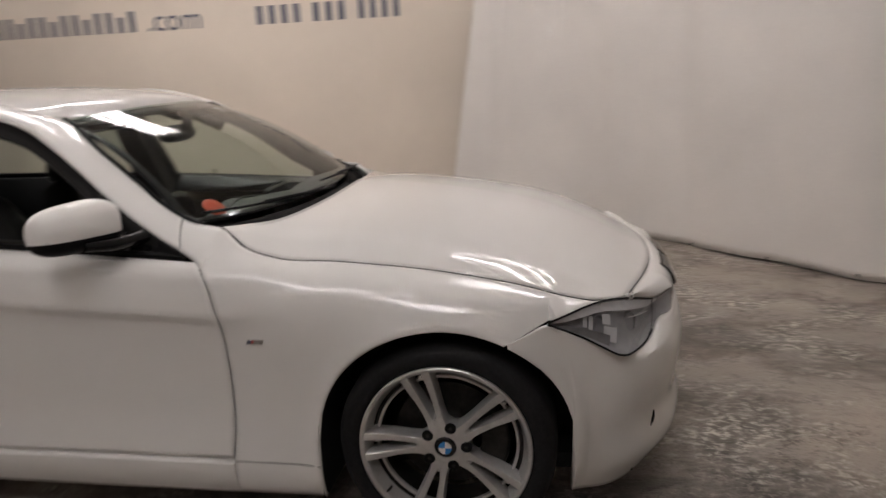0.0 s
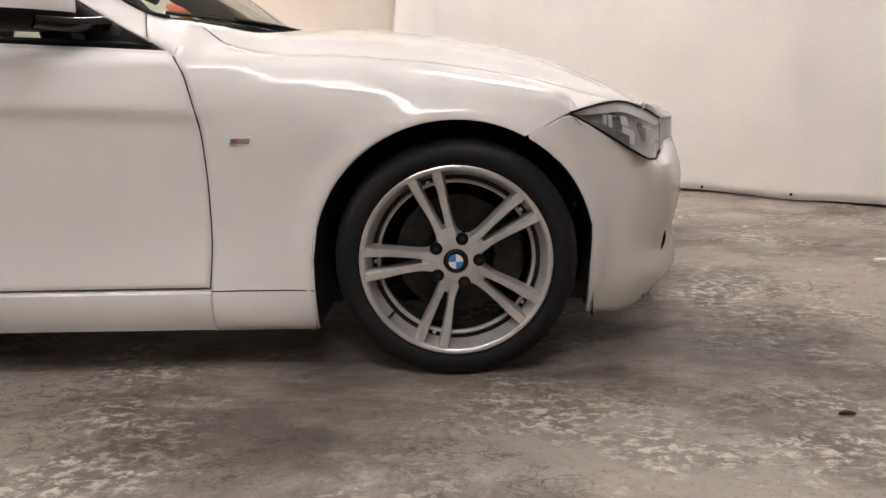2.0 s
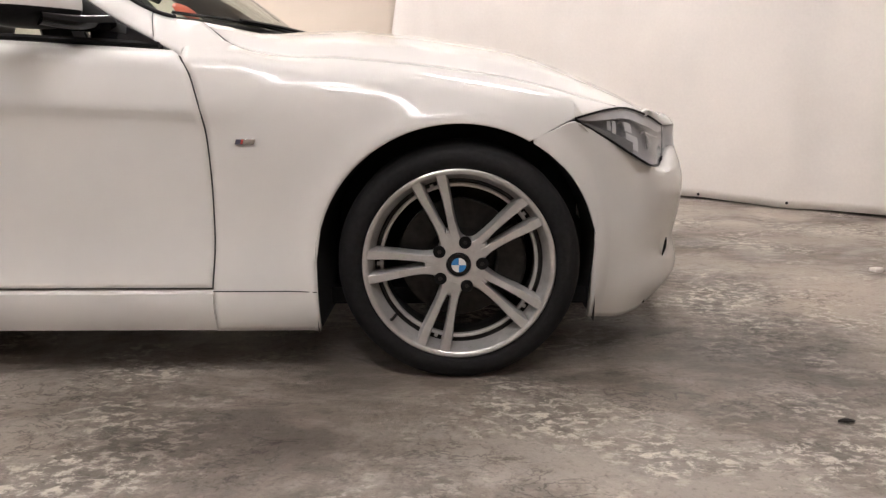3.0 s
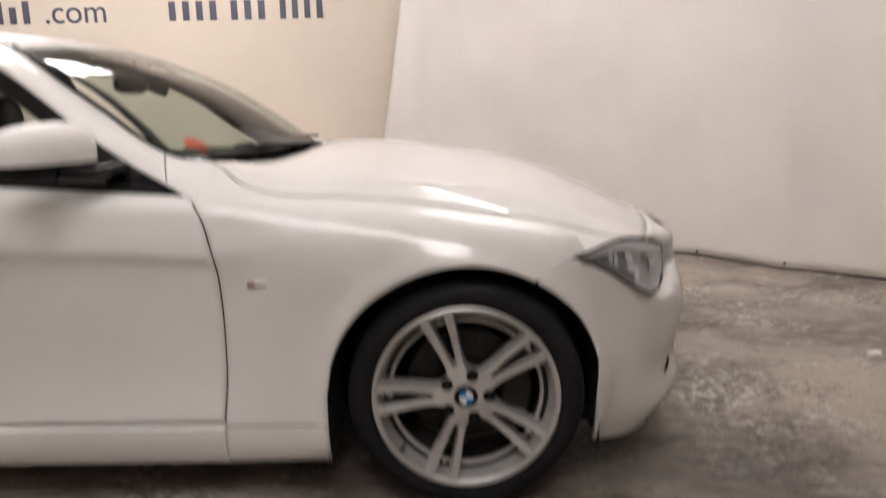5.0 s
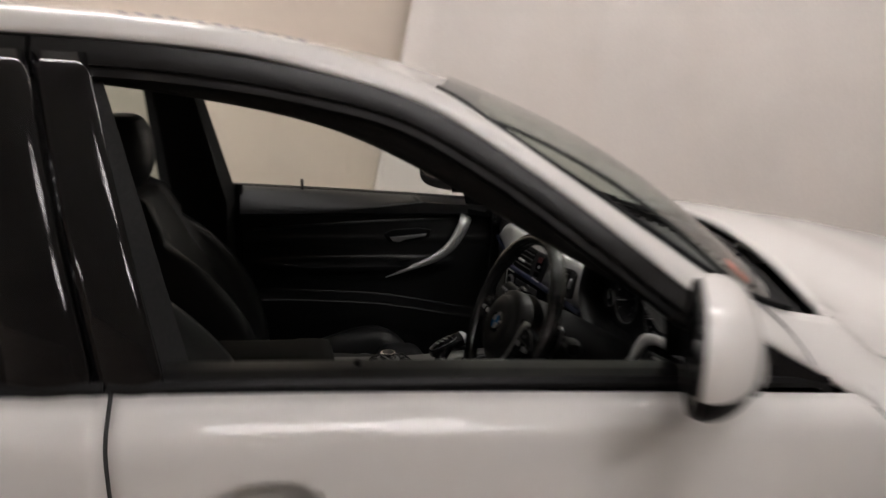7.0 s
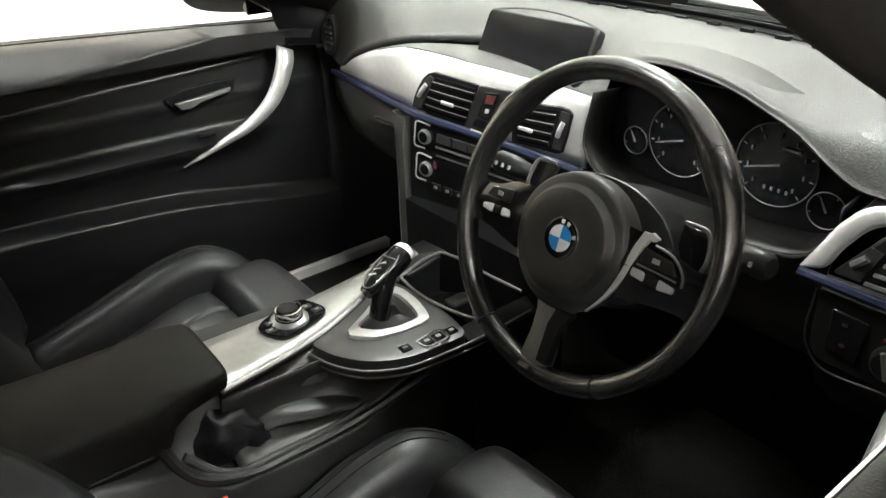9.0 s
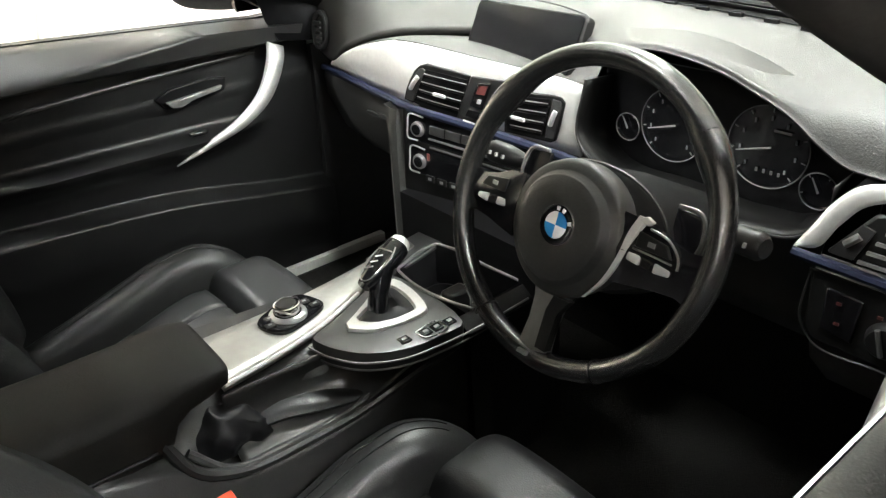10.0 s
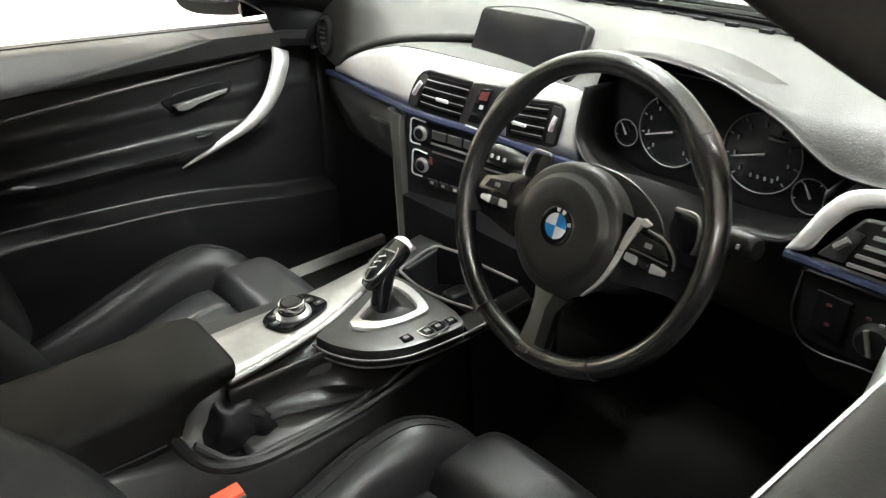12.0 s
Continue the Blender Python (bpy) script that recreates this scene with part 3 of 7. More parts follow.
def build_bumper():
    rows = []
    us = list(np.linspace(0.035, 0.238, 18)) + list(np.linspace(0.2381, 1.0, 36))
    for sd in (-1, 1):
        for u in (us if sd < 0 else us[::-1][1:]):
            x, y, _ = NOSE(u)
            a, b = Vector(NOSE(max(u - 0.01, 0))), Vector(NOSE(min(u + 0.01, 1)))
            n = Vector((b - a).normalized())
            n = Vector((-n.y, n.x, 0)) * 1.0
            if n.x < 0:
                n = -n
            if u < 0.1:
                n = Vector((0, 1, 0))
            lo = arch(x) if x < 0.372 else curve([(0.37, 0.146), (0.50, 0.128), (0.56, 0.133), (0.63, 0.168), (0.68, 0.188), (0.76, 0.19)])(x)
            hi = max(bumper_top(x), lo + 0.002)
            row = []
            for j in range(33):
                z = lerp(lo, hi, j / 32)
                front = smooth((x - 0.42) / 0.2)
                plain = curve([(0.12, 0.05), (0.2, 0.025), (0.3, 0.012), (0.45, 0.006), (0.6, 0.004), (0.7, 0.0)])(z)
                shaped = curve([(0.12, 0.05), (0.17, 0.020), (0.215, -0.004), (0.235, -0.006), (0.315, 0.008), (0.40, -0.006), (0.455, -0.012), (0.51, -0.010), (0.56, 0.004), (0.62, 0.018)])(z)
                d = lerp(plain, shaped, front)
                fl = 0.012 * math.exp(-((math.hypot(x, z - 0.315) - 0.385) / 0.035) ** 2)
                q = Vector((x, y, z)) - n * (d - fl)
                row.append((q.x, q.y * sd, q.z))
            top = np.array(row[-1])
            ly, lz = LAMP_BOT(x)
            shelf = smooth((x - 0.302) / 0.03)
            inner = np.array((min(x, 0.735), min(ly, abs(top[1])) * sd, lz - 0.002))
            for k in (0.35, 0.7, 1.0):
                row.append(tuple(lerp(top, inner, k * shelf)))
            rows.append(row)
    body = part("front_bumper", grid(rows), PAINT, car, "white sports front bumper", thick=0.01)
    # nose panel between the bonnet edge and the lamps, with the dark grilles
    def nose(v, s, out=0.0):
        xf = 0.648 - 0.122 * abs(v) ** 2.2
        top = np.array((xf + 0.004, v * (EDGE(xf)[0] - 0.006), bonnet_z(xf, v) - 0.002))
        if abs(v) > 0.6:
            x = lerp(0.691, 0.526, (abs(v) - 0.6) / 0.4)
            bot = np.array((x, math.copysign(LAMP_TOP(x)[0], v), LAMP_TOP(x)[1] + 0.003))
        else:
            c = 1 - (v / 0.6) ** 2
            bot = np.array((0.691 + 0.045 * c, 0.370 * v / 0.6, 0.657 - 0.06 * c))
        return tuple(lerp(top, bot, s) + np.array((0.016 * math.sin(math.pi * s) + out, 0, 0.008 * math.sin(math.pi * s))))

    part("nose_panel", grid([[nose(-1 + i / 30, s) for s in np.linspace(0, 1, 11)] for i in range(61)]), PAINT, car, thick=0.01)
    for sd in (-1, 1):
        g = part("grille", grid([[nose(sd * v, s, 0.004) for s in np.linspace(0.25, 0.98, 8)] for v in np.linspace(0.05, 0.36, 12)]), GLOSS_BLACK, car, "black kidney grille with chrome slats", thick=0.004)
        for k in range(9):
            v = 0.07 + k * 0.033
            part("grille_slat", tube([nose(sd * v, s, 0.008) for s in np.linspace(0.29, 0.95, 6)], 0.004, 6, 10), CHROME, g)
    for sd in (-1, 1):
        part("bumper_slot", tube([(0.614, 0.625 * sd, 0.340), (0.612, 0.623 * sd, 0.312), (0.606, 0.622 * sd, 0.284)], lambda s: 0.0015 + 0.003 * math.sin(math.pi * s), 8, 10), SATIN_BLACK, body)
    part("lower_intake", box(0.58, 0.652, -0.30, 0.30, 0.27, 0.36), SATIN_BLACK, car, "black lower air intake mesh", bevel=0.02)
    return body


def build_headlight(sd):
    """A slanted lamp: pale eyebrow along its top, grey bowl with reflectors and projectors, clear lens and dark seal."""
    def edge(s):
        x = lerp(0.300, 0.691, s)
        return np.array((x, *LAMP_TOP(x))), np.array((x, *LAMP_BOT(x)))

    def inside(s, k, deep=0.0):
        a, b = edge(s)
        bow = 0.010 * math.sin(math.pi * k) * math.sin(math.pi * min(s * 1.2, 1))
        return tuple(lerp(a, b, k) + np.array((0.8, 0.6, 0)) * (bow - deep * min(1, 6 * s * (1 - s) + 0.1)))

    ss = np.linspace(0, 1, 37)
    lamp = part("headlight", grid(flip([[inside(s, k, 0.034 * math.sin(math.pi * k) ** 0.5) for k in np.linspace(0, 1, 9)] for s in ss], sd)), LAMP_GREY, car, "headlight with grey bowl and clear lens")
    lens = part("lens", grid(flip([[inside(s, k) for k in np.linspace(0, 1, 9)] for s in ss], sd)), LENS, lamp, "clear plastic lens")
    lens.visible_shadow = False
    part("eyebrow_trim", grid(flip([[inside(s, k, 0.006 + 0.02 * k) for k in (0.03, 0.12, lerp(0.5, 0.22, smooth(s * 2.2)))] for s in np.linspace(0.03, 0.86, 24)], sd)), LAMP_PALE, lamp, "pale upper trim strip")
    for s0, r in ((0.40, 0.028), (0.66, 0.034)):
        c = np.array(inside(s0, 0.55, 0.040))
        m = Matrix.Translation((c[0], c[1] * sd, c[2])) @ Vector((0.75, 0.66 * sd, 0)).to_track_quat("Z", "Y").to_matrix().to_4x4()
        part("projector", lathe([(r * 1.15, -0.02), (r * 1.15, 0.0), (r, 0.006), (r * 0.85, 0.004)], 24, m), LAMP_DARK, lamp, "dark projector ring")
        part("projector_lens", lathe([(r * 0.86, 0.0), (r * 0.7, 0.012), (r * 0.4, 0.02), (0.001, 0.023)], 24, m), LENS, lamp)
    for s0, s1, k0, k1 in ((0.27, 0.30, 0.36, 0.66), (0.31, 0.34, 0.34, 0.70), (0.41, 0.47, 0.30, 0.50), (0.42, 0.52, 0.54, 0.82)):
        part("reflector", grid(flip([[inside(s, k, 0.020) for k in np.linspace(k0, k1, 3)] for s in np.linspace(s0, s1, 4)], sd)), LAMP_PALE, lamp, "bright reflector panel")
    part("inner_bezel", grid(flip([[inside(s, k, 0.015) for k in np.linspace(0.70, 0.98, 4)] for s in np.linspace(0.08, 0.46, 12)], sd)), LAMP_DARK, lamp, "dark inner bezel")
    part("lamp_bar", tube([(p[0], p[1] * sd, p[2]) for p in (inside(0.60, 0.36, 0.012), inside(0.70, 0.36, 0.012), inside(0.78, 0.36, 0.012))], 0.0016, 6, 10), LAMP_PALE, lamp)
    part("lens_divider", tube([(p[0], p[1] * sd, p[2]) for p in (inside(0.80, 0.02), inside(0.80, 0.5), inside(0.79, 0.97))], 0.0014, 6, 12), LAMP_DARK, lamp)
    for k, lift, r, s1 in ((0, 0.0015, 0.0030, 0.80), (1, -0.001, 0.0034, 0.80)):
        pts = [np.array(edge(s)[k]) + np.array((0, 0, lift)) for s in np.linspace(0, s1, 22)]
        part("lamp_seal", tube([(p[0], p[1] * sd, p[2]) for p in pts], r, 6, 60), SATIN_BLACK, lamp)


def door_sheet(x0, x1, zlo, sd, cup=None, nx=60, nz=46, rear_arch=False):
    """One door skin between two shut lines given as functions of the height."""
    rows = []
    for i in range(nx + 1):
        u = i / nx
        col = []
        xm = lerp(x0(0.6), x1(0.6), u)
        lo = zlo
        if rear_arch and abs(xm + 2.81) < 0.374:
            lo = max(zlo, arch(xm, -2.81))
        hi = BELT(xm) - 0.004
        for j in range(nz + 1):
            z = lerp(lo, hi, j / nz)
            x = lerp(x0(z), x1(z), u)
            y = side(x, z)
            if cup:
                r = (abs((x - cup[0]) / 0.078) ** 2.6 + abs((z - cup[1] + 0.007) / 0.050) ** 2.6) ** (1 / 2.6)
                y -= 0.042 * smooth((1.0 - r) / 0.42)
            col.append((x, y, z))
        rows.append(col)
    return grid(flip(rows, sd))


def build_handle(sd, x0, x1, z, door):
    """Pull handle: a tapering grip with a fixed rear cap, shut lines round it and the lock in the cap."""
    x0, x1, z = x0 - 0.007, x1 + 0.004, z - 0.006
    hi = curve([(0, -0.004), (0.03, 0.016), (0.08, 0.0235), (0.16, 0.0245), (0.24, 0.024), (0.29, 0.0155), (0.36, 0.015), (0.75, 0.014), (0.85, 0.009), (0.95, -0.003), (1, -0.011)])
    lo = curve([(0, -0.006), (0.04, -0.019), (0.2, -0.023), (0.5, -0.022), (0.8, -0.019), (0.95, -0.015), (1, -0.0125)])
    out = curve([(0, 0.012), (0.05, 0.026), (0.25, 0.036), (0.5, 0.044), (0.8, 0.037), (0.95, 0.020), (1, 0.012)])

    def skin(u, a):
        t, b, w = hi(u), lo(u), out(u)
        t, b, w = float(np.ravel(t)[0]), float(np.ravel(b)[0]), float(np.ravel(w)[0])
        ca, sa = math.cos(a), math.sin(a)
        return (lerp(x0, x1, u), 0.894 + w * (math.copysign(abs(ca) ** 0.75, ca) if ca > 0 else 0.2 * ca), z + (t + b) / 2 + (t - b) / 2 * math.copysign(abs(sa) ** 0.8, sa))

    turn = np.linspace(0, 2 * math.pi, 24, endpoint=False)
    part("door_handle", grid(flip([[skin(u, a) for a in turn] for u in np.linspace(0, 1, 49)], sd), loop=True, cap=True), PAINT, door, "white pull handle")
    line = [skin(u, 1.25) for u in (0.02, 0.06, 0.12, 0.2, 0.25, 0.285)]
    part("handle_shut_line", tube([(p[0], p[1] * sd, p[2] + 0.0012) for p in line], 0.0010, 6, 16), SATIN_BLACK, door)
    line = [skin(u, 1.25) for u in (0.76, 0.84, 0.9, 0.95, 0.99)]
    part("handle_shut_line", tube([(p[0], p[1] * sd, p[2] + 0.0012) for p in line], 0.0012, 6, 16), SATIN_BLACK, door)
    line = [skin(0.125, a) for a in (-1.2, -0.7, -0.2, 0.1)]
    part("handle_shut_line", tube([(p[0], p[1] * sd, p[2]) for p in line], 0.0007, 6, 10), SATIN_BLACK, door)
    p = skin(0.072, -0.1)
    part("lock_cap", lathe([(0.0, 0.001), (0.006, 0.0012), (0.009, 0.003), (0.0115, 0.0028), (0.012, -0.004)], 24, Matrix.Translation((p[0], p[1] * sd, p[2])) @ Matrix.Rotation(radians(90 if sd < 0 else -90), 4, "X")), PAINT, door)


# outer line of the window openings, from the wing mirror corner over the roof to the tail
TOPLINE = [(-0.745, 0.825, 0.886), (-0.86, 0.803, 0.946), (-0.96, 0.778, 1.008), (-1.059, 0.75, 1.078), (-1.158, 0.715, 1.148), (-1.259, 0.682, 1.213), (-1.363, 0.655, 1.268),
           (-1.518, 0.636, 1.307), (-1.668, 0.628, 1.326), (-1.966, 0.625, 1.332), (-2.3, 0.63, 1.315), (-2.6, 0.645, 1.262), (-2.85, 0.675, 1.165), (-2.97, 0.705, 1.07), (-3.0, 0.735, 0.99)]
TOP = curve([(p[0], p[1], p[2]) for p in TOPLINE])


def window_point(x, z):
    """A point on the leaning plane of the side windows."""
    ty, tz = TOP(x)
    bz = BELT(x)
    by = side(x, bz - 0.004) - 0.008
    s = (z - bz) / max(0.03, tz - bz)
    return (x, lerp(by, ty, s) + 0.018 * math.sin(math.pi * min(max(s, 0), 1)), z)


def build_frame(sd, door, x_front, x_rear, name="window_frame"):
    """Black frame along the top line, narrow and rounded."""
    rows = []
    n = 50
    for i in range(n + 1):
        x = lerp(x_front, x_rear, i / n)
        ty, tz = TOP(x)
        a, b = np.array((x + 0.004, *TOP(x + 0.004))), np.array((x - 0.004, *TOP(x - 0.004)))
        d = (b - a) / np.linalg.norm(b - a)
        down = np.array((d[2], 0.0, -d[0]))
        down = down if down[2] < 0 else -down
        out = np.cross(d, down)
        out = out if out[1] > 0 else -out
        down = down + np.array((0, 0.45, 0)) * abs(down[2])
        w = min(0.052 if sd < 0 else 0.030, 0.9 * (tz - BELT(x)) + 0.004)
        c = np.array((x, ty, tz))
        prof = [(0.0, -0.004), (0.002, 0.006), (0.02, 0.008), (w * 0.62, 0.005), (w * 0.64, -0.002), (w * 0.9, -0.004), (w, -0.012), (w, -0.05), (0.0, -0.055)]
        rows.append([tuple(c + down * p + out * q) for p, q in prof])
    part(name, grid(flip(rows, sd), loop=True, cap=True), FRAME_BLACK, door, "satin black window frame", sharp=30)


def build_pillar(sd, door, xt0, xt1, xb0, xb1, material, name):
    """A broad upright between two windows, from the belt to the top line."""
    rows = []
    for j in range(15):
        s = j / 14
        z = lerp(BELT((xb0 + xb1) / 2) - 0.012, 1.315, s)
        row = []
        for k in range(7):
            x = lerp(lerp(xb0, xb1, k / 6), lerp(xt0, xt1, k / 6), s)
            p = window_point(x, min(z, TOP(x)[1]))
            row.append((p[0], p[1] + 0.004 + 0.003 * math.sin(math.pi * k / 6), z))
        rows.append(row)
    part(name, grid(flip(rows, sd)), material, door, "gloss black pillar cover", thick=0.03 if sd < 0 else -0.03)


def build_glass(sd, door, xs_top, xs_bot, material, name="window_glass"):
    rows = []
    for i in range(25):
        u = i / 24
        xt, xb = lerp(*xs_top, u), lerp(*xs_bot, u)
        row = []
        for j in range(13):
            s = j / 12
            x = lerp(xb, xt, s)
            hi = TOP(x)[1] - 0.02
            z = lerp(BELT(x) - 0.01, max(hi, BELT(x)), s)
            p = window_point(x, z)
            row.append((p[0], p[1] - 0.012, p[2]))
        rows.append(row)
    ob = part(name, grid(flip(rows, sd)), material, door, "clear side window")
    ob.visible_shadow = False


def belt_strip(sd, door, xa, xb):
    rows = []
    for i in range(31):
        x = lerp(xa, xb, i / 30)
        y, z = side(x, BELT(x) - 0.004) - 0.006, BELT(x) - 0.004
        rows.append([(x, y + 0.004, z - 0.002), (x, y + 0.006, z + 0.006), (x, y, z + 0.013), (x, y - 0.03, z + 0.012), (x, y - 0.03, z - 0.01)])
    part("belt_moulding", grid(flip(rows, sd), loop=True, cap=True), SATIN_BLACK, door, "black belt moulding")


def build_doors(sd):
    front = part("front_door", door_sheet(lambda z: SHUT(z) - GAP, lambda z: BSHUT(z) + GAP, 0.262, sd, cup=(-1.578, 0.793)), PAINT, car,
                 "white front door with lowered window" if sd < 0 else "white front door", thick=0.02 if sd < 0 else -0.02)
    build_handle(sd, -1.712, -1.468, 0.797, front)
    build_frame(sd, front, -0.75, -1.86)
    build_pillar(sd, front, -1.795, -1.858, -1.688, -1.762, PILLAR_BLACK, "door_pillar")
    belt_strip(sd, front, -0.76, -1.755)
    sail = [window_point(-0.76, 0.892), window_point(-0.93, BELT(-0.93) - 0.004), window_point(-0.955, 1.0), window_point(-0.86, 0.942)]
    bm = bmesh.new()
    vs = [bm.verts.new((p[0], p[1] * sd, p[2])) for p in sail]
    bm.faces.new(vs)
    part("mirror_sail", bm, GLOSS_BLACK, front, "black corner panel", thick=0.02 if sd < 0 else -0.02, smooth=False)
    rear = part("rear_door", door_sheet(lambda z: BSHUT(z) - GAP, lambda z: -2.62 - 0.12 * max(0, 0.75 - abs(z - 0.85)) * 0.5, 0.262, sd, cup=(-2.50, 0.815), nx=44, rear_arch=True), PAINT, car, "white rear door", thick=0.02 if sd < 0 else -0.02)
    build_handle(sd, -2.63, -2.39, 0.82, rear)
    build_frame(sd, rear, -1.865, -2.98)
    build_pillar(sd, rear, -1.866, -1.925, -1.768, -1.868, PILLAR_BLACK, "door_pillar")
    belt_strip(sd, rear, -1.76, -2.97)
    build_glass(sd, rear, (-1.92, -2.80), (-1.865, -2.96), TINT)
    if sd > 0:
        build_glass(sd, front, (-1.12, -1.80), (-0.80, -1.70), WINDOW)
    return front


def build_quarter(sd):
    rows = []
    for x0 in list(np.linspace(-2.62, -3.184, 22)) + list(np.linspace(-3.19, -3.79, 18)):
        lo = arch(x0, -2.81) if x0 > -3.186 else 0.22
        lo = max(lo, 0.22)
        x_in = x0
        row = []
        for j in range(25):
            z = lerp(lo, BELT(max(x0, -3.6)), j / 24)
            x = x_in - (0.06 * smooth((z - 0.5) / 0.4) if x0 > -2.7 else 0.0)
            row.append((x, side(max(x, -3.83), z), z))
        rows.append(row)
    part("rear_quarter", grid(flip(rows, sd)), PAINT, car, "white rear wing panel", thick=0.012 if sd < 0 else -0.012)


def build_sill(sd):
    rows = []
    for i in range(41):
        x = lerp(-0.653, -2.42, i / 40)
        prof = [(0.254, 0.020), (0.248, 0.010), (0.225, 0.0085), (0.20, 0.0115), (0.165, 0.020), (0.140, 0.033), (0.132, 0.06), (0.132, 0.2), (0.252, 0.2)]
        rows.append([(x, PLAN(x) - d, z) for z, d in prof])
    part("side_skirt", grid(flip(rows, sd), loop=True, cap=True), PAINT, car, "white side skirt")


# windscreen and roof
BASE = curve([(-1, -0.80, 0.725, 0.966), (-0.8, -0.705, 0.60, 0.963), (-0.5, -0.62, 0.38, 0.962), (0, -0.575, 0.0, 0.962), (0.5, -0.62, -0.38, 0.962), (0.8, -0.705, -0.60, 0.963), (1, -0.80, -0.725, 0.966)])
HEAD = curve([(-1, -1.315, 0.515, 1.281), (-0.6, -1.245, 0.32, 1.298), (0, -1.20, 0.0, 1.308), (0.6, -1.245, -0.32, 1.298), (1, -1.315, -0.515, 1.281)])


def build_glasshouse():
    rows = []
    for i in range(33):
        v = -1 + i / 16
        a, b = np.array(BASE(v)), np.array(HEAD(v))
        rows.append([tuple(lerp(a, b, s) + np.array((0.02, 0, 0.035)) * math.sin(math.pi * s)) for s in np.linspace(0, 1, 17)])
    ws = part("windscreen", grid(rows), SCREEN_GLASS, car, "curved windscreen glass")
    ws.visible_shadow = False
    band = [[tuple(lerp(np.array(BASE(v)), np.array(HEAD(v)), s) + np.array((0.02, 0, 0.035)) * math.sin(math.pi * s) - np.array((0.004, 0, 0.006))) for s in (0.90, 0.95, 1.0)] for v in np.linspace(-1, 1, 25)]
    part("windscreen_band", grid(band), SATIN_BLACK, car, "black printed band along the glass", thick=0.002)
    def on_screen(v, s):
        return tuple(lerp(np.array(BASE(v)), np.array(HEAD(v)), s) + np.array((0.02, 0, 0.035)) * math.sin(math.pi * s) - np.array((0.004, 0, 0.006)))
    part("windscreen_band", grid([[on_screen(v, s) for s in (0.0, 0.015, 0.032)] for v in np.linspace(-1, 1, 41)]), SATIN_BLACK, car, thick=0.002)
    for sd in (-1, 1):
        part("windscreen_band", grid([[on_screen(sd * v, s) for s in np.linspace(0.0, 1.0, 25)] for v in (0.955, 0.978, 1.0)]), SATIN_BLACK, car, thick=0.002)
    # roof
    rows = []
    for i in range(33):
        v = -1 + i / 16
        h = np.array(HEAD(v))
        col = [tuple(h)]
        for x in np.linspace(-1.40, -2.75, 24):
            ty, tz = TOP(x)
            z_mid = curve([(-1.2, 1.308), (-1.5, 1.362), (-1.75, 1.388), (-2.1, 1.395), (-2.5, 1.375), (-2.8, 1.325)])(x)
            ye = ty - 0.028 - 0.05 * smooth((x + 1.7) / 0.4)
            ze = tz + 0.026
            xx = lerp(x, min(x, h[0] - 0.03), 1.0)
            col.append((xx, -v * ye, lerp(z_mid, ze, abs(v) ** 2.6)))
        rows.append(col)
    part("roof", grid(rows), PAINT, car, "white roof skin, lightly dusty", thick=0.02)
    # white rail from the wing over the door to the tail
    for sd in (-1, 1):
        rows = [rail_row(t) for t in np.linspace(1.25, len(RAIL) - 1, 90)]
        part("roof_rail", grid(flip(rows, sd)), PAINT, car, "white windscreen pillar and roof rail", thick=0.01 if sd < 0 else -0.01)
        q = [RAIL_LINE(t) for t in np.linspace(0.7, 7, 14)]
        q1 = RAIL_LINE(1.25)
        part("pillar_joint", tube([tuple((lerp(q1[:3], q1[3:], k) + np.array((0.0, 0.004, 0.009)) * math.sin(math.pi * k)) * np.array((1, sd, 1))) for k in np.linspace(0.06, 0.95, 6)], 0.0014, 6, 14), SATIN_BLACK, car)
        part("windscreen_seal", tube([(p[3] + 0.004, (p[4] - 0.004) * sd, p[5] + 0.002) for p in q], 0.007, 8, 40), SATIN_BLACK, car, "black rubber windscreen seal")
        # rear pillar
        rows = []
        for i in range(13):
            s = i / 12
            a = lerp(np.array((-2.72, 0.66, 1.235)), np.array((-3.02, 0.80, 0.955)), s)
            b = lerp(np.array((-2.78, 0.58, 1.30)), np.array((-3.42, 0.66, 1.02)), s)
            rows.append([tuple(lerp(a, b, k / 6) + np.array((0, 0.02, 0.02)) * math.sin(math.pi * k / 6)) for k in range(7)])
        part("rear_pillar", grid(flip(rows, sd)), PAINT, car, thick=0.012 if sd < 0 else -0.012)
    # rear screen, boot lid and tail
    rows = []
    for i in range(17):
        v = -1 + i / 8
        a, b = np.array((-2.78 + 0.03 * v * v, 0.60 * v, 1.325 - 0.04 * v * v)), np.array((-3.36 + 0.08 * v * v, 0.66 * v, 1.045 - 0.03 * v * v))
        rows.append([tuple(lerp(a, b, s) + np.array((0, 0, 0.03)) * math.sin(math.pi * s)) for s in np.linspace(0, 1, 9)])
    rs = part("rear_screen", grid(rows), TINT, car, "tinted rear window")
    rs.visible_shadow = False
    rows = []
    for i in range(25):
        v = -1 + i / 12
        c = 1 - abs(v) ** 3
        rows.append([(-3.36 + 0.08 * v * v, 0.70 * v, 0.985 + 0.06 * c), (-3.55, 0.74 * v, 0.985 + 0.06 * c), (-3.72 + 0.05 * v * v, 0.76 * v, 0.975 + 0.06 * c), (-3.78 + 0.08 * v * v, 0.76 * v, 0.94 + 0.03 * c), (-3.80 + 0.08 * v * v, 0.76 * v, 0.7)])
    part("boot_lid", grid(rows), PAINT, car, "white boot lid", thick=0.012, sharp=50)
    rows = []
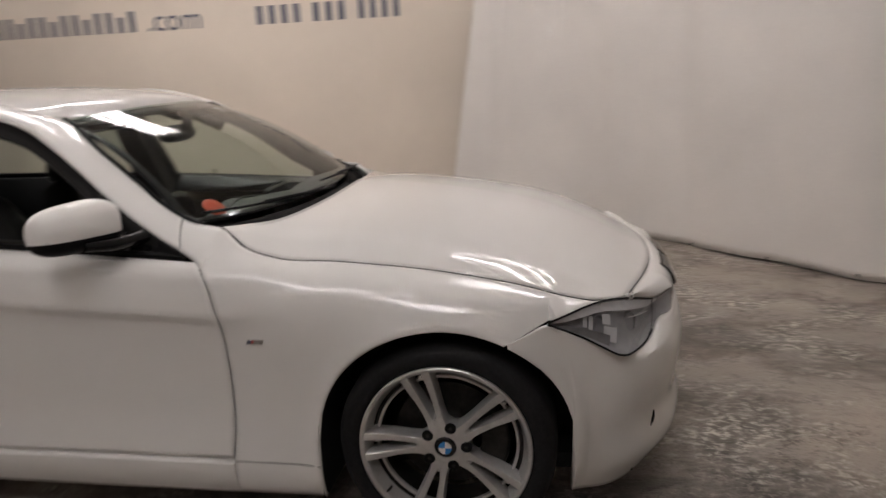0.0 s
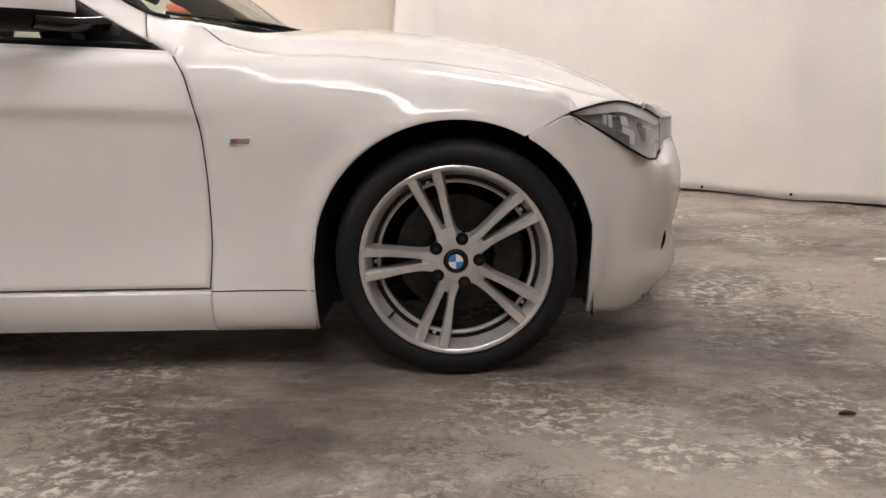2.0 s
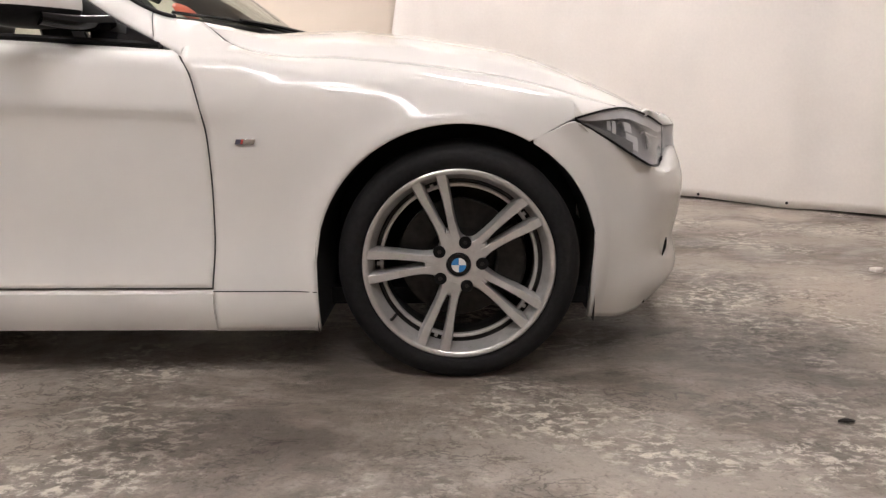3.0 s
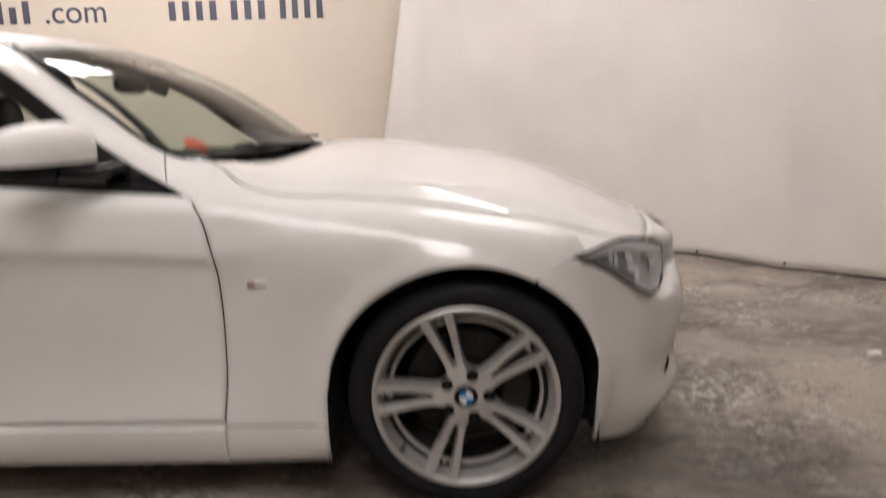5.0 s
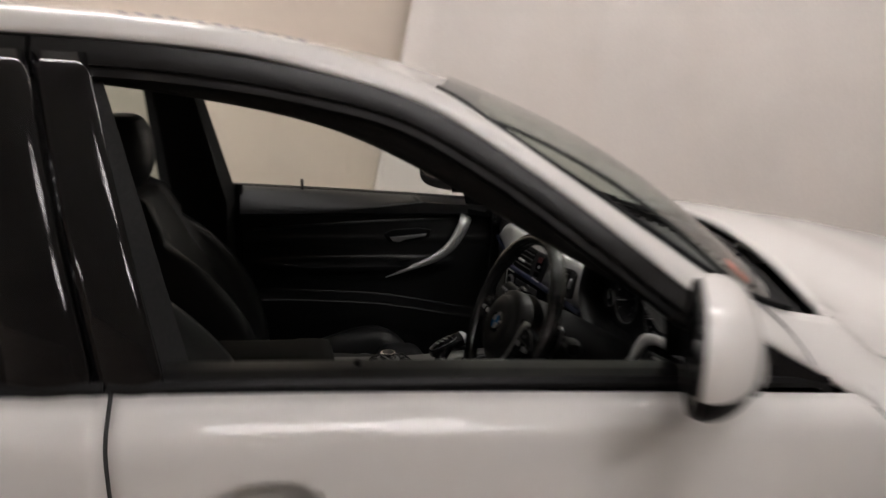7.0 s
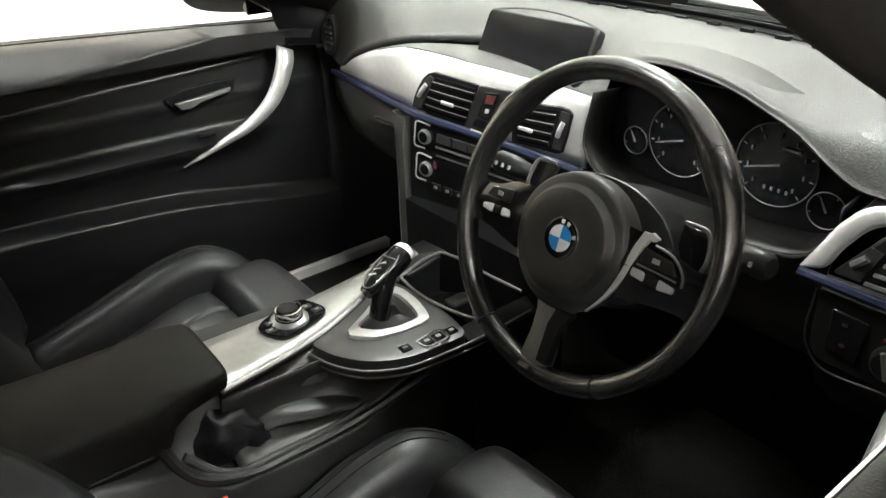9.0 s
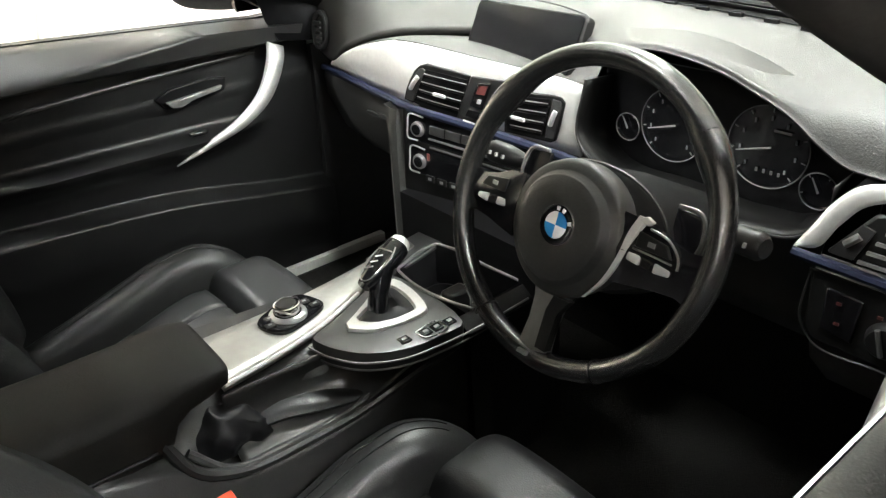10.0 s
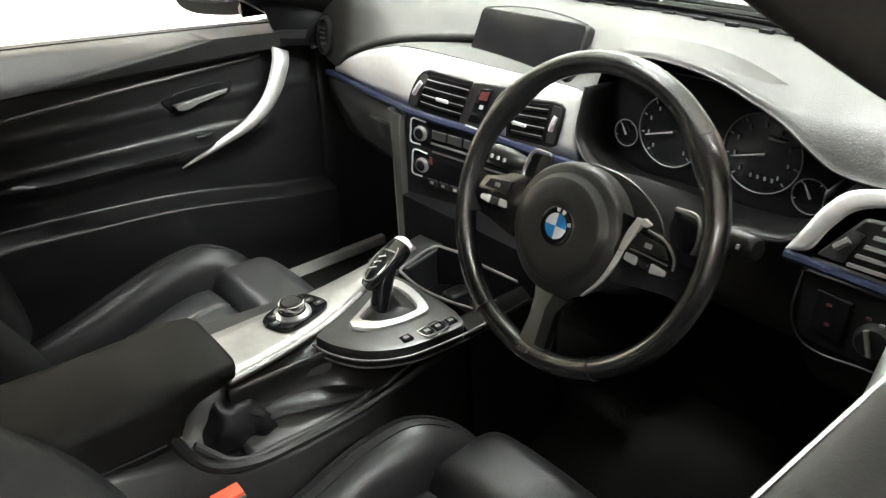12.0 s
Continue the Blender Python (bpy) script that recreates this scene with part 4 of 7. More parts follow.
    for i in range(25):
        v = -1 + i / 12
        rows.append([(-3.79 + 0.13 * abs(v) ** 3, 0.78 * v, 0.72), (-3.86 + 0.16 * abs(v) ** 3, 0.80 * v, 0.62), (-3.86 + 0.16 * abs(v) ** 3, 0.80 * v, 0.40), (-3.80 + 0.14 * abs(v) ** 3, 0.78 * v, 0.24)])
    part("rear_bumper", grid(rows), PAINT, car, "white rear bumper", thick=0.012)
    # cowl: black tray with ribs between bonnet and glass, and the wipers
    rows = []
    for i in range(33):
        v = 0.985 * (-1 + i / 16)
        xr = -0.47 - 0.212 * abs(v) ** 2
        a = np.array((xr - 0.004, -v * 0.729, bonnet_z(xr, v) - 0.030))
        b = np.array(BASE(v)) + np.array((0.0, 0, -0.026))
        rows.append([tuple(lerp(a, b, s) - np.array((0, 0, 0.020)) * math.sin(math.pi * s)) for s in np.linspace(0, 1, 9)])
    cowl = part("cowl_tray", grid(rows), WELL, car, "black plastic cowl below the windscreen", thick=0.01)
    for k in range(14):
        v = -0.92 + k * 0.045
        xr = -0.47 - 0.212 * abs(v) ** 2
        a = np.array((xr - 0.006, -v * 0.729, bonnet_z(xr, v) - 0.026))
        b = np.array(BASE(v)) - np.array((0, 0, 0.024))
        part("cowl_rib", tube([tuple(a), tuple(lerp(a, b, 0.5) - np.array((0, 0, 0.018))), tuple(b)], 0.003, 6, 6), SATIN_BLACK, cowl)
    for y0, y1 in ((-0.08, -0.66), (0.52, -0.02)):
        pts = []
        for s in np.linspace(0, 1, 6):
            y = lerp(y0, y1, s)
            v = -y / 0.725
            b = np.array(BASE(v)) + (np.array(HEAD(v)) - np.array(BASE(v))) * 0.05 * s
            pts.append((b[0], b[1], b[2] + 0.004))
        w = part("wiper", tube(pts, 0.005, 6, 16), SATIN_BLACK, car, "black wiper blade resting on the glass")
        part("wiper_arm", tube([(pts[0][0] + 0.05, pts[0][1], pts[0][2] + 0.0), tuple(np.array(pts[2]) + np.array((0.012, 0, 0.004))), tuple(np.array(pts[3]) + np.array((0, 0, 0.004)))], 0.006, 6, 10), SATIN_BLACK, w)


def build_mirror(sd):
    """Door mirror: a white shell with black lower half, glass facing back and a foot on the door corner."""
    prof = [(0.0, 0.0, 0.0), (0.001, 0.090, 0.064), (0.007, 0.104, 0.072), (0.024, 0.108, 0.073), (0.046, 0.104, 0.068), (0.068, 0.088, 0.056), (0.083, 0.060, 0.036), (0.090, 0.0, 0.0)]
    f = curve([(i, *p) for i, p in enumerate(prof)])

    def shell(x, ry, rz, a, ex=0.66):
        """A point of the swept shell: the outer end lies further back than the inner one."""
        ca, sa = math.cos(a), math.sin(a)
        y = 0.925 + ry * math.copysign(abs(ca) ** ex, ca)
        return (-1.058 + x + 0.55 * (0.925 - y), y, 0.997 + rz * math.copysign(abs(sa) ** ex, sa) - 0.10 * (y - 0.925) * (sa > 0))
    rows = []
    for t in np.linspace(0, 7, 36):
        x, ry, rz = f(t)
        rows.append([shell(x, max(ry, 0.001), max(rz, 0.001), 2 * math.pi * k / 36) for k in range(36)])
    base = part("door_mirror", tube([(-0.90, 0.80 * sd, 0.945), (-0.94, 0.87 * sd, 0.94), (-1.0, 0.94 * sd, 0.948)], lambda s: 0.036 - 0.008 * s, 12, 12, 0.62), GLOSS_BLACK, car, "white door mirror on a black foot")
    hi, lo = bmesh.new(), bmesh.new()
    src = grid(flip(rows, sd), loop=True)
    me = bpy.data.meshes.new("tmp")
    src.to_mesh(me)
    src.free()
    for b, keep_high in ((hi, True), (lo, False)):
        b.from_mesh(me)
        bmesh.ops.bisect_plane(b, geom=b.verts[:] + b.edges[:] + b.faces[:], plane_co=(-1.03, 0.925 * sd, 0.972), plane_no=(0.0, 0, -1 if keep_high else 1), clear_outer=True)
    bpy.data.meshes.remove(me)
    part("shell", hi, PAINT, base, "white mirror shell")
    part("lower_shell", lo, SATIN_BLACK, base, "black lower mirror shell")
    turn = np.linspace(0, 2 * math.pi, 36, endpoint=False)
    part("mirror_glass", grid(flip([[shell(-0.004, 0.090 * k, 0.062 * k, a) for a in turn] for k in (0.01, 0.5, 1.0)], sd, False), loop=True, cap=True), MIRROR, base, "mirror glass facing back")
    part("glass_rim", tube([tuple(np.array(shell(-0.003, 0.095, 0.066, a)) * np.array((1, sd, 1))) for a in np.linspace(0, 2 * math.pi, 37)], 0.004, 6, 72), SATIN_BLACK, base)
    part("indicator_strip", tube([tuple(np.array(shell(0.060, 0.098, 0.0, a)) * np.array((1, sd, 1)) + np.array((0.002, 0.002 * sd, -0.020))) for a in (0.0, 0.7, 1.2, 1.6)], 0.0028, 6, 16), LENS, base)
    if sd > 0:
        base.matrix_basis = Matrix.Translation((0.105, 0.0, 0.160)) @ Matrix.Diagonal((1, 1, 0.81, 1))


# wheels
def build_wheel():
    """One wheel about its own axis, outer face towards -y."""
    spin = Matrix.Rotation(radians(90), 4, "X")
    tyre = part("wheel", lathe([(0.235, -0.20), (0.250, -0.19), (0.285, -0.205), (0.312, -0.20), (0.322, -0.185), (0.324, -0.11), (0.323, -0.04), (0.314, -0.018), (0.300, -0.006), (0.282, -0.001), (0.266, -0.006), (0.257, -0.014), (0.250, -0.025), (0.235, -0.03)], 72, spin), RUBBER, car, "black tyre on a silver double-spoke alloy rim")
    part("rim", lathe([(0.226, -0.056), (0.2335, -0.034), (0.2385, -0.020), (0.2405, -0.0125), (0.2435, -0.0085), (0.249, -0.0062), (0.2525, -0.0058), (0.2555, -0.008), (0.2555, -0.016), (0.248, -0.022)], 96, spin), ALLOY, tyre, "silver alloy rim lip")
    # groove and barrel behind the spokes: their shade is put into the dark colour
    part("rim_groove", lathe([(0.2265, -0.0555), (0.222, -0.066), (0.2135, -0.066)], 96, spin), BRAKE_AND_SHADE, tyre)
    part("rim_step", lathe([(0.2145, -0.068), (0.2135, -0.056), (0.209, -0.0545), (0.205, -0.0565), (0.204, -0.068)], 96, spin), ALLOY, tyre)
    part("rim_barrel", lathe([(0.207, -0.062), (0.203, -0.10), (0.214, -0.17), (0.238, -0.20)], 72, spin), BRAKE_AND_SHADE, tyre, "rim barcel coloured dark to paint in its shade")
    spokes, slots = [], []
    wide = curve([(0, 0.017), (0.12, 0.0125), (0.3, 0.0098), (0.6, 0.0105), (0.85, 0.0125), (1.0, 0.0140)])
    apart = curve([(0, 0.014), (0.18, 0.0155), (0.45, 0.022), (0.75, 0.0300), (1.0, 0.0345)])
    for k in range(5):
        a = radians(37 + 72 * k)

        def at(r, c, z):
            return (r * math.cos(a) - c * math.sin(a), r * math.sin(a) + c * math.cos(a), z)
        for sg in (-1, 1):
            rows = []
            for i in range(19):
                t = i / 18
                r = lerp(0.050, 0.2470, t)
                off, half = sg * apart(t), wide(t)
                zf = curve([(0, -0.022), (0.2, -0.028), (0.5, -0.027), (0.85, -0.014), (1.0, -0.008)])(t)
                prof = [(-half * 1.25, zf - 0.05), (-half * 1.12, zf - 0.009), (-half * 0.9, zf - 0.0012), (-half * 0.8, zf), (half * 0.8, zf), (half * 0.9, zf - 0.0012), (half * 1.12, zf - 0.009), (half * 1.25, zf - 0.05)]
                rows.append([at(r, off + p, q) for p, q in prof])
            spokes.append(grid(rows, loop=True, cap=True))
        rows = [[at(r, c * w, z) for c, z in ((-1, -0.075), (-1, -0.034), (1, -0.034), (1, -0.075))] for r, w in ((0.055, 0.008), (0.09, 0.010))]
        spokes.append(grid(rows, loop=True, cap=True))
        rows = [[at(r, c * 0.0022, z) for c, z in ((-1, -0.034), (-1, -0.0265), (1, -0.0265), (1, -0.034))] for r in (0.058, 0.086)]
        slots.append(grid(rows, loop=True, cap=True))
        rows = [[at(r, c * 0.0045, z) for c, z in ((-1, -0.06), (-1, -0.052), (1, -0.052), (1, -0.06))] for r in (0.212, 0.221)]
        slots.append(grid(rows, loop=True, cap=True))
    bm = joined(spokes)
    bmesh.ops.transform(bm, matrix=spin, verts=bm.verts)
    part("spokes", bm, ALLOY, tyre, "five double spokes in silver", sharp=24)
    for bm in slots:
        bmesh.ops.transform(bm, matrix=spin, verts=bm.verts)
        part("spoke_inlay", bm, ALLOY, tyre, smooth=False)
    rows = []
    for rr, z in ((0.030, -0.030), (0.034, -0.0215), (0.048, -0.0225), (0.066, -0.0245), (1.0, -0.030), (1.04, -0.040), (1.05, -0.08)):
        row = []
        for q in range(90):
            t = 2 * math.pi * q / 90
            web = 0.078 + 0.012 * math.cos(5 * (t - radians(37)))
            r = rr if rr < 0.5 else web * rr
            row.append((r * math.cos(t), r * math.sin(t), z))
        rows.append(row)
    hub = grid(rows, loop=True)
    bmesh.ops.transform(hub, matrix=spin, verts=hub.verts)
    part("hub", hub, ALLOY, tyre, sharp=50)
    for k in range(5):
        a = radians(2 + 72 * k)
        m = spin @ Matrix.Translation((0.062 * math.cos(a), 0.062 * math.sin(a), -0.0230))
        b = part("wheel_bolt", lathe([(0.0, 0.0022), (0.0155, 0.0022), (0.0168, 0.0008), (0.0170, -0.004)], 22, m), SATIN_BLACK, tyre)
        part("bolt_head", lathe([(0.0, 0.0030), (0.0055, 0.0030), (0.0062, 0.0015)], 6, m), BRAKE_AND_SHADE, tyre)
    m = spin @ Matrix.Translation((0, 0, -0.024))
    part("centre_cap", lathe([(0.0, 0.006), (0.020, 0.006), (0.028, 0.005), (0.0325, 0.001), (0.034, -0.008)], 32, m), GLOSS_BLACK, tyre, "round black hub cap with blue and white quarters")
    for q in range(4):
        pts = [(0, 0)] + [(0.0195 * math.cos(a), 0.0195 * math.sin(a)) for a in np.linspace(q * math.pi / 2, (q + 1) * math.pi / 2, 8)]
        part("emblem_quarter", plate(pts, 0.0016, m @ Matrix.Translation((0, 0, 0.0058))), BADGE_BLUE if q % 2 else BADGE_WHITE, tyre)
    part("brake_disc", lathe([(0.05, -0.10), (0.07, -0.085), (0.085, -0.115), (0.165, -0.115), (0.165, -0.135), (0.05, -0.135)], 48, spin), BRAKE_AND_SHADE, tyre, "dull steel brake disc")
    rows = []
    for i in range(9):
        a = radians(-35 + 70 * i / 8)
        rows.append([(r * math.cos(a), r * math.sin(a), z) for r, z in ((0.10, -0.07), (0.185, -0.075), (0.19, -0.15), (0.10, -0.15))])
    bm = grid(rows, loop=True, cap=True)
    bmesh.ops.transform(bm, matrix=spin, verts=bm.verts)
    part("brake_caliper", bm, BRAKE_AND_SHADE, tyre, bevel=0.008)
    part("valve", tube([(-0.17, 0.03, -0.14), (-0.18, 0.02, -0.15), (-0.19, 0.018, -0.155)], 0.004, 6, 6), BRAKE_AND_SHADE, tyre)
    return tyre


def build_wells():
    for x in (0.0, -2.81):
        for sd in (-1, 1):
            rows = []
            for i in range(25):
                a = radians(-30 + 240 * i / 24)
                wx, wz = (0.378 * math.cos(a), 0.315 + 0.378 * math.sin(a)) if math.sin(a) > 0 else (math.copysign(0.376, math.cos(a)), 0.315 - 0.36 * abs(math.sin(a)))
                rows.append([(x + wx, sd * y, wz) for y in (PLAN(min(max(x + wx, -3.5), 0.5)) - 0.012, 0.72, 0.55)])
            part("wheel_well_liner", grid(rows), WELL, car, "black wheel-arch liner")
    part("underbody", box(-3.6, 0.55, -0.66, 0.66, 0.15, 0.20), WELL, car, "black underbody")
    part("inner_wing", box(-0.36, 0.36, -0.54, 0.54, 0.2, 0.68), WELL, car)
    part("engine_bay_wall", box(-0.55, -0.40, -0.72, 0.72, 0.18, 0.84), WELL, car)


build_fender(-1)
build_fender(1)
build_bonnet()
build_bumper()
for sd in (-1, 1):
    build_headlight(sd)
    build_quarter(sd)
    build_sill(sd)
    part("wing_shut_line", tube([(x, (side(x, 0.252) + 0.0002) * sd, 0.252) for x in np.linspace(-0.662, -0.375, 9)], 0.0014, 6, 24), SATIN_BLACK, car)
    build_mirror(sd)
driver_door = build_doors(-1)
passenger_door = build_doors(1)
build_glasshouse()
wheel = build_wheel()
wheel.matrix_basis = pose(0, -0.886, 0.318)
for m in (pose(-2.81, -0.886, 0.318), pose(0, 0.886, 0.318, 0, 0, 180), pose(-2.81, 0.886, 0.318, 0, 0, 180)):
    copy_thing(wheel, m)
build_wells()
# side badges
for sd in (-1, 1):
    y = side(-0.541, 0.647) * sd
    b = part("side_badge", box(-0.565, -0.515, y - 0.004, y + 0.004, 0.640, 0.654, Matrix(((1, 0, 0.3, -0.194), (0, 1, 0, 0), (0, 0, 1, 0), (0, 0, 0, 1)))), CHROME, car, "small chrome wing badge with dark and red bars", bevel=0.001)
    part("badge_bar", box(-0.563, -0.550, y - 0.005, y + 0.005, 0.641, 0.653, Matrix(((1, 0, 0.3, -0.194), (0, 1, 0, 0), (0, 0, 1, 0), (0, 0, 0, 1)))), INK, b)
    part("badge_bar", box(-0.550, -0.545, y - 0.005, y + 0.005, 0.641, 0.653, Matrix(((1, 0, 0.3, -0.194), (0, 1, 0, 0), (0, 0, 1, 0), (0, 0, 0, 1)))), BADGE_RED, b)

# ---- the cabin ----
LEATHER = mat("black_leather", (0.0175, 0.0178, 0.0178), 0.40, grain=0.15, scale=220, blotch=0.1, big=6, bump=0.2, bscale=420, spec=0.33)
RIM_LEATHER = mat("worn_rim_leather", (0.012, 0.012, 0.012), 0.26, coat=0.5, spec=0.8, grain=0.15, scale=220, bump=0.25, bscale=500)
DASH = mat("dash_soft_plastic", (0.044, 0.044, 0.0415), 0.5, grain=0.12, scale=300, blotch=0.06, big=5, bump=0.4, bscale=600)
DARK_PLASTIC = mat("dark_plastic", (0.0115, 0.0115, 0.0112), 0.42, grain=0.15, scale=200, bump=0.15, bscale=500, spec=0.3)
ARM_PAD = mat("armrest_leatherette", (0.0068, 0.0065, 0.0056), 0.6, grain=0.15, scale=200, bump=0.15, bscale=420, spec=0.12)
DOOR_PAD = mat("door_pad_vinyl", (0.0075, 0.0076, 0.0077), 0.40, grain=0.15, scale=220, blotch=0.1, big=6, bump=0.15, bscale=420, spec=0.42)
HANDLE = mat("satin_metal_handle", (0.68, 0.68, 0.66), 0.34, metal=0.7, grain=0.05, scale=90)
AIRBAG = mat("airbag_soft_plastic", (0.029, 0.029, 0.028), 0.42, grain=0.12, scale=200, bump=0.1, bscale=500, spec=0.45)
PLATE = mat("console_plate_silver", (0.29, 0.285, 0.265), 0.38, metal=0.5, grain=0.08, scale=70, blotch=0.10, big=6)
PIANO = mat("gloss_plastic", (0.009, 0.009, 0.010), 0.12, grain=0.05)
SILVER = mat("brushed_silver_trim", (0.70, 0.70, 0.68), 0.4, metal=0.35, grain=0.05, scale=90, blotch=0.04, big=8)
GREY_SILVER = mat("grey_metal_trim", (0.26, 0.26, 0.255), 0.34, metal=0.6, grain=0.06, scale=90)
BLUE = mat("matt_blue_trim", (0.009, 0.015, 0.045), 0.55, grain=0.08)
LOWER_DASH = mat("lower_dash_plastic", (0.046, 0.046, 0.043), 0.5, grain=0.12, scale=300, bump=0.3, bscale=600)
CARPET = mat("black_carpet", (0.017, 0.0166, 0.0155), 0.95, grain=0.4, scale=300, bump=0.6, bscale=500, spec=0.04)
LINER = mat("dark_headlining", (0.018, 0.018, 0.0175), 0.9, grain=0.2, scale=200)
GREY_TRIM = mat("grey_plastic_edge", (0.03, 0.03, 0.03), 0.45, grain=0.1)
SHIFT_GREY = mat("shifter_grey_plastic", (0.050, 0.050, 0.048), 0.36, grain=0.08, scale=160)
BOWL = mat("tray_satin_plastic", (0.024, 0.024, 0.023), 0.33, grain=0.1, scale=160)
DIAL = mat("dial_marking", (0.15, 0.15, 0.15), 0.5, grain=0.05)
WHITE_MARK = mat("white_symbol", (0.25, 0.25, 0.25), 0.5, grain=0.05)
RED_MARK = mat("red_symbol", (0.11, 0.03, 0.028), 0.4, grain=0.05)
BUCKLE = mat("red_buckle", (0.62, 0.07, 0.03), 0.4, grain=0.08)
SCREEN = mat("dark_display", (0.006, 0.006, 0.007), 0.16, grain=0.05)

part("cabin_floor", box(-3.3, -0.56, -0.72, 0.72, 0.20, 0.225), CARPET, car, "black carpet")
part("firewall", box(-0.58, -0.555, -0.68, 0.68, 0.20, 0.86), CARPET, car, "black carpeted firewall")
part("rear_bulkhead", box(-3.3, -3.25, -0.72, 0.72, 0.20, 0.98), CARPET, car)
part("parcel_shelf", box(-3.34, -2.88, -0.66, 0.66, 0.965, 0.985), LINER, car, "dark parcel shelf")

# dashboard: soft pad from the glass to its rear lip, with the hood over the dials
LIP = curve([(0.72, -0.775, 0.795), (0.62, -0.800, 0.792), (0.54, -0.818, 0.832), (0.45, -0.834, 0.864), (0.37, -0.846, 0.888), (0.30, -0.845, 0.904), (0.15, -0.80, 0.920), (0.0, -0.775, 0.925), (-0.10, -0.79, 0.932), (-0.17, -0.835, 0.942),
             (-0.228, -0.86, 0.951), (-0.29, -0.87, 0.958), (-0.345, -0.872, 0.954), (-0.39, -0.873, 0.945), (-0.43, -0.877, 0.933), (-0.48, -0.882, 0.915), (-0.512, -0.882, 0.894), (-0.541, -0.878, 0.876), (-0.58, -0.878, 0.872), (-0.64, -0.880, 0.874), (-0.72, -0.882, 0.878)])

# front edge of the top of the pad: it parts from the lip beside the outer dial
CREST = curve([(0.72, -0.76, 0.80), (-0.10, -0.775, 0.937), (-0.17, -0.82, 0.946), (-0.228, -0.846, 0.954), (-0.29, -0.858, 0.961), (-0.345, -0.862, 0.957), (-0.39, -0.864, 0.949), (-0.43, -0.868, 0.938), (-0.464, -0.868, 0.930), (-0.496, -0.864, 0.9245), (-0.527, -0.860, 0.922), (-0.565, -0.858, 0.921), (-0.64, -0.858, 0.921), (-0.72, -0.858, 0.921)])


def build_dash():
    rows = []
    for i in range(161):
        y = lerp(0.72, -0.72, i / 160)
        bx, by, bz = BASE(-y / 0.725)
        x1, z1 = LIP(y)
        a, e = np.array((bx - 0.008, y, 0.954)), np.array((x1, y, z1))
        row = []
        cx, cz = CREST(y)
        crest = np.array((cx, y, cz))
        w = smooth((-0.14 - y) / 0.12)
        for k in range(31):
            s = k / 30
            p = lerp(a, e, s)
            p[2] += 0.016 * math.sin(math.pi * s) + (0.945 - z1) * 0.55 * math.sin(math.pi * s) * s
            if k <= 20:
                q = lerp(a, crest, k / 20) + np.array((0, 0, 0.004 * math.sin(math.pi * k / 20)))
            else:
                t = (k - 20) / 10
                q = lerp(crest, e, t) + np.array((-0.003, 0, 0.004)) * math.sin(math.pi * t)
            row.append(tuple(lerp(p, q, w)))
        for _ in range(2):
            row = row[:1] + [tuple((np.array(row[k - 1]) + 2 * np.array(row[k]) + np.array(row[k + 1])) / 4) for k in range(1, len(row) - 1)] + row[-1:]
        thin = smooth((-0.12 - y) / 0.06)
        drop = lerp(0.022, 0.003, thin)
        row += [tuple(e + np.array((-0.004 * (1 - 0.6 * thin), 0, -0.004 * (1 - 0.7 * thin)))), tuple(e + np.array((-0.002, 0, -0.5 * drop))), tuple(e + np.array((0.012, 0, -drop))), tuple(e + np.array((0.06, 0, -drop + 0.012 * thin)))]
        rows.append(row)
    dash = part("dashboard", grid(rows), DASH, car, "dark grey soft dashboard pad", thick=0.004, sharp=80)
    # lower tier between the lip and the silver trim
    rows = []
    for i in range(41):
        y = lerp(0.61, -0.165, i / 40)
        x1, z1 = LIP(y)
        tx, tz = TRIM_TOP(y)
        a, e = np.array((x1 + 0.02, y, z1 - 0.022)), np.array((tx + 0.002, y, tz + 0.001))
        rows.append([tuple(lerp(a, e, s) + np.array((0, 0, 0.004 * math.sin(math.pi * s)))) for s in np.linspace(0, 1, 6)])
    part("lower_tier", grid(rows), DASH, dash)
    # closed body under the pad, down to the footwells
    rows = []
    for i in range(49):
        y = lerp(0.72, -0.72, i / 48)
        if y > -0.15:
            fx, fz = TRIM_BOT(max(y, -0.145))
        else:
            fx, fz = -0.80, 0.76
        if y < -0.53:
            fx, fz = -0.89, 0.77
        rows.append([(fx + 0.012, y, fz - 0.004), (fx + 0.002, y, fz - 0.03), (fx + 0.006, y, fz - 0.075), (fx + 0.05, y, fz - 0.17), (fx + 0.13, y, fz - 0.25), (-0.60, y, fz - 0.28)])
    part("lower_dash", grid(rows), LOWER_DASH, dash, "black lower dash and glovebox")
    part("glovebox_latch", box(-0.868, -0.862, 0.33, 0.40, 0.722, 0.728), GREY_TRIM, dash)
    # black strip along the glass and small demister slots
    part("glass_edge_strip", tube([(BASE(-y / 0.725)[0] - 0.010, y, 0.956) for y in np.linspace(0.70, -0.70, 24)], 0.006, 6, 70), SATIN_BLACK, dash)
    for k in range(9):
        y = -0.44 + k * 0.062
        bx = BASE(-y / 0.725)[0]
        part("demister_slot", box(bx - 0.038, bx - 0.030, y - 0.010, y + 0.010, 0.955, 0.9615), SATIN_BLACK, dash)
    return dash


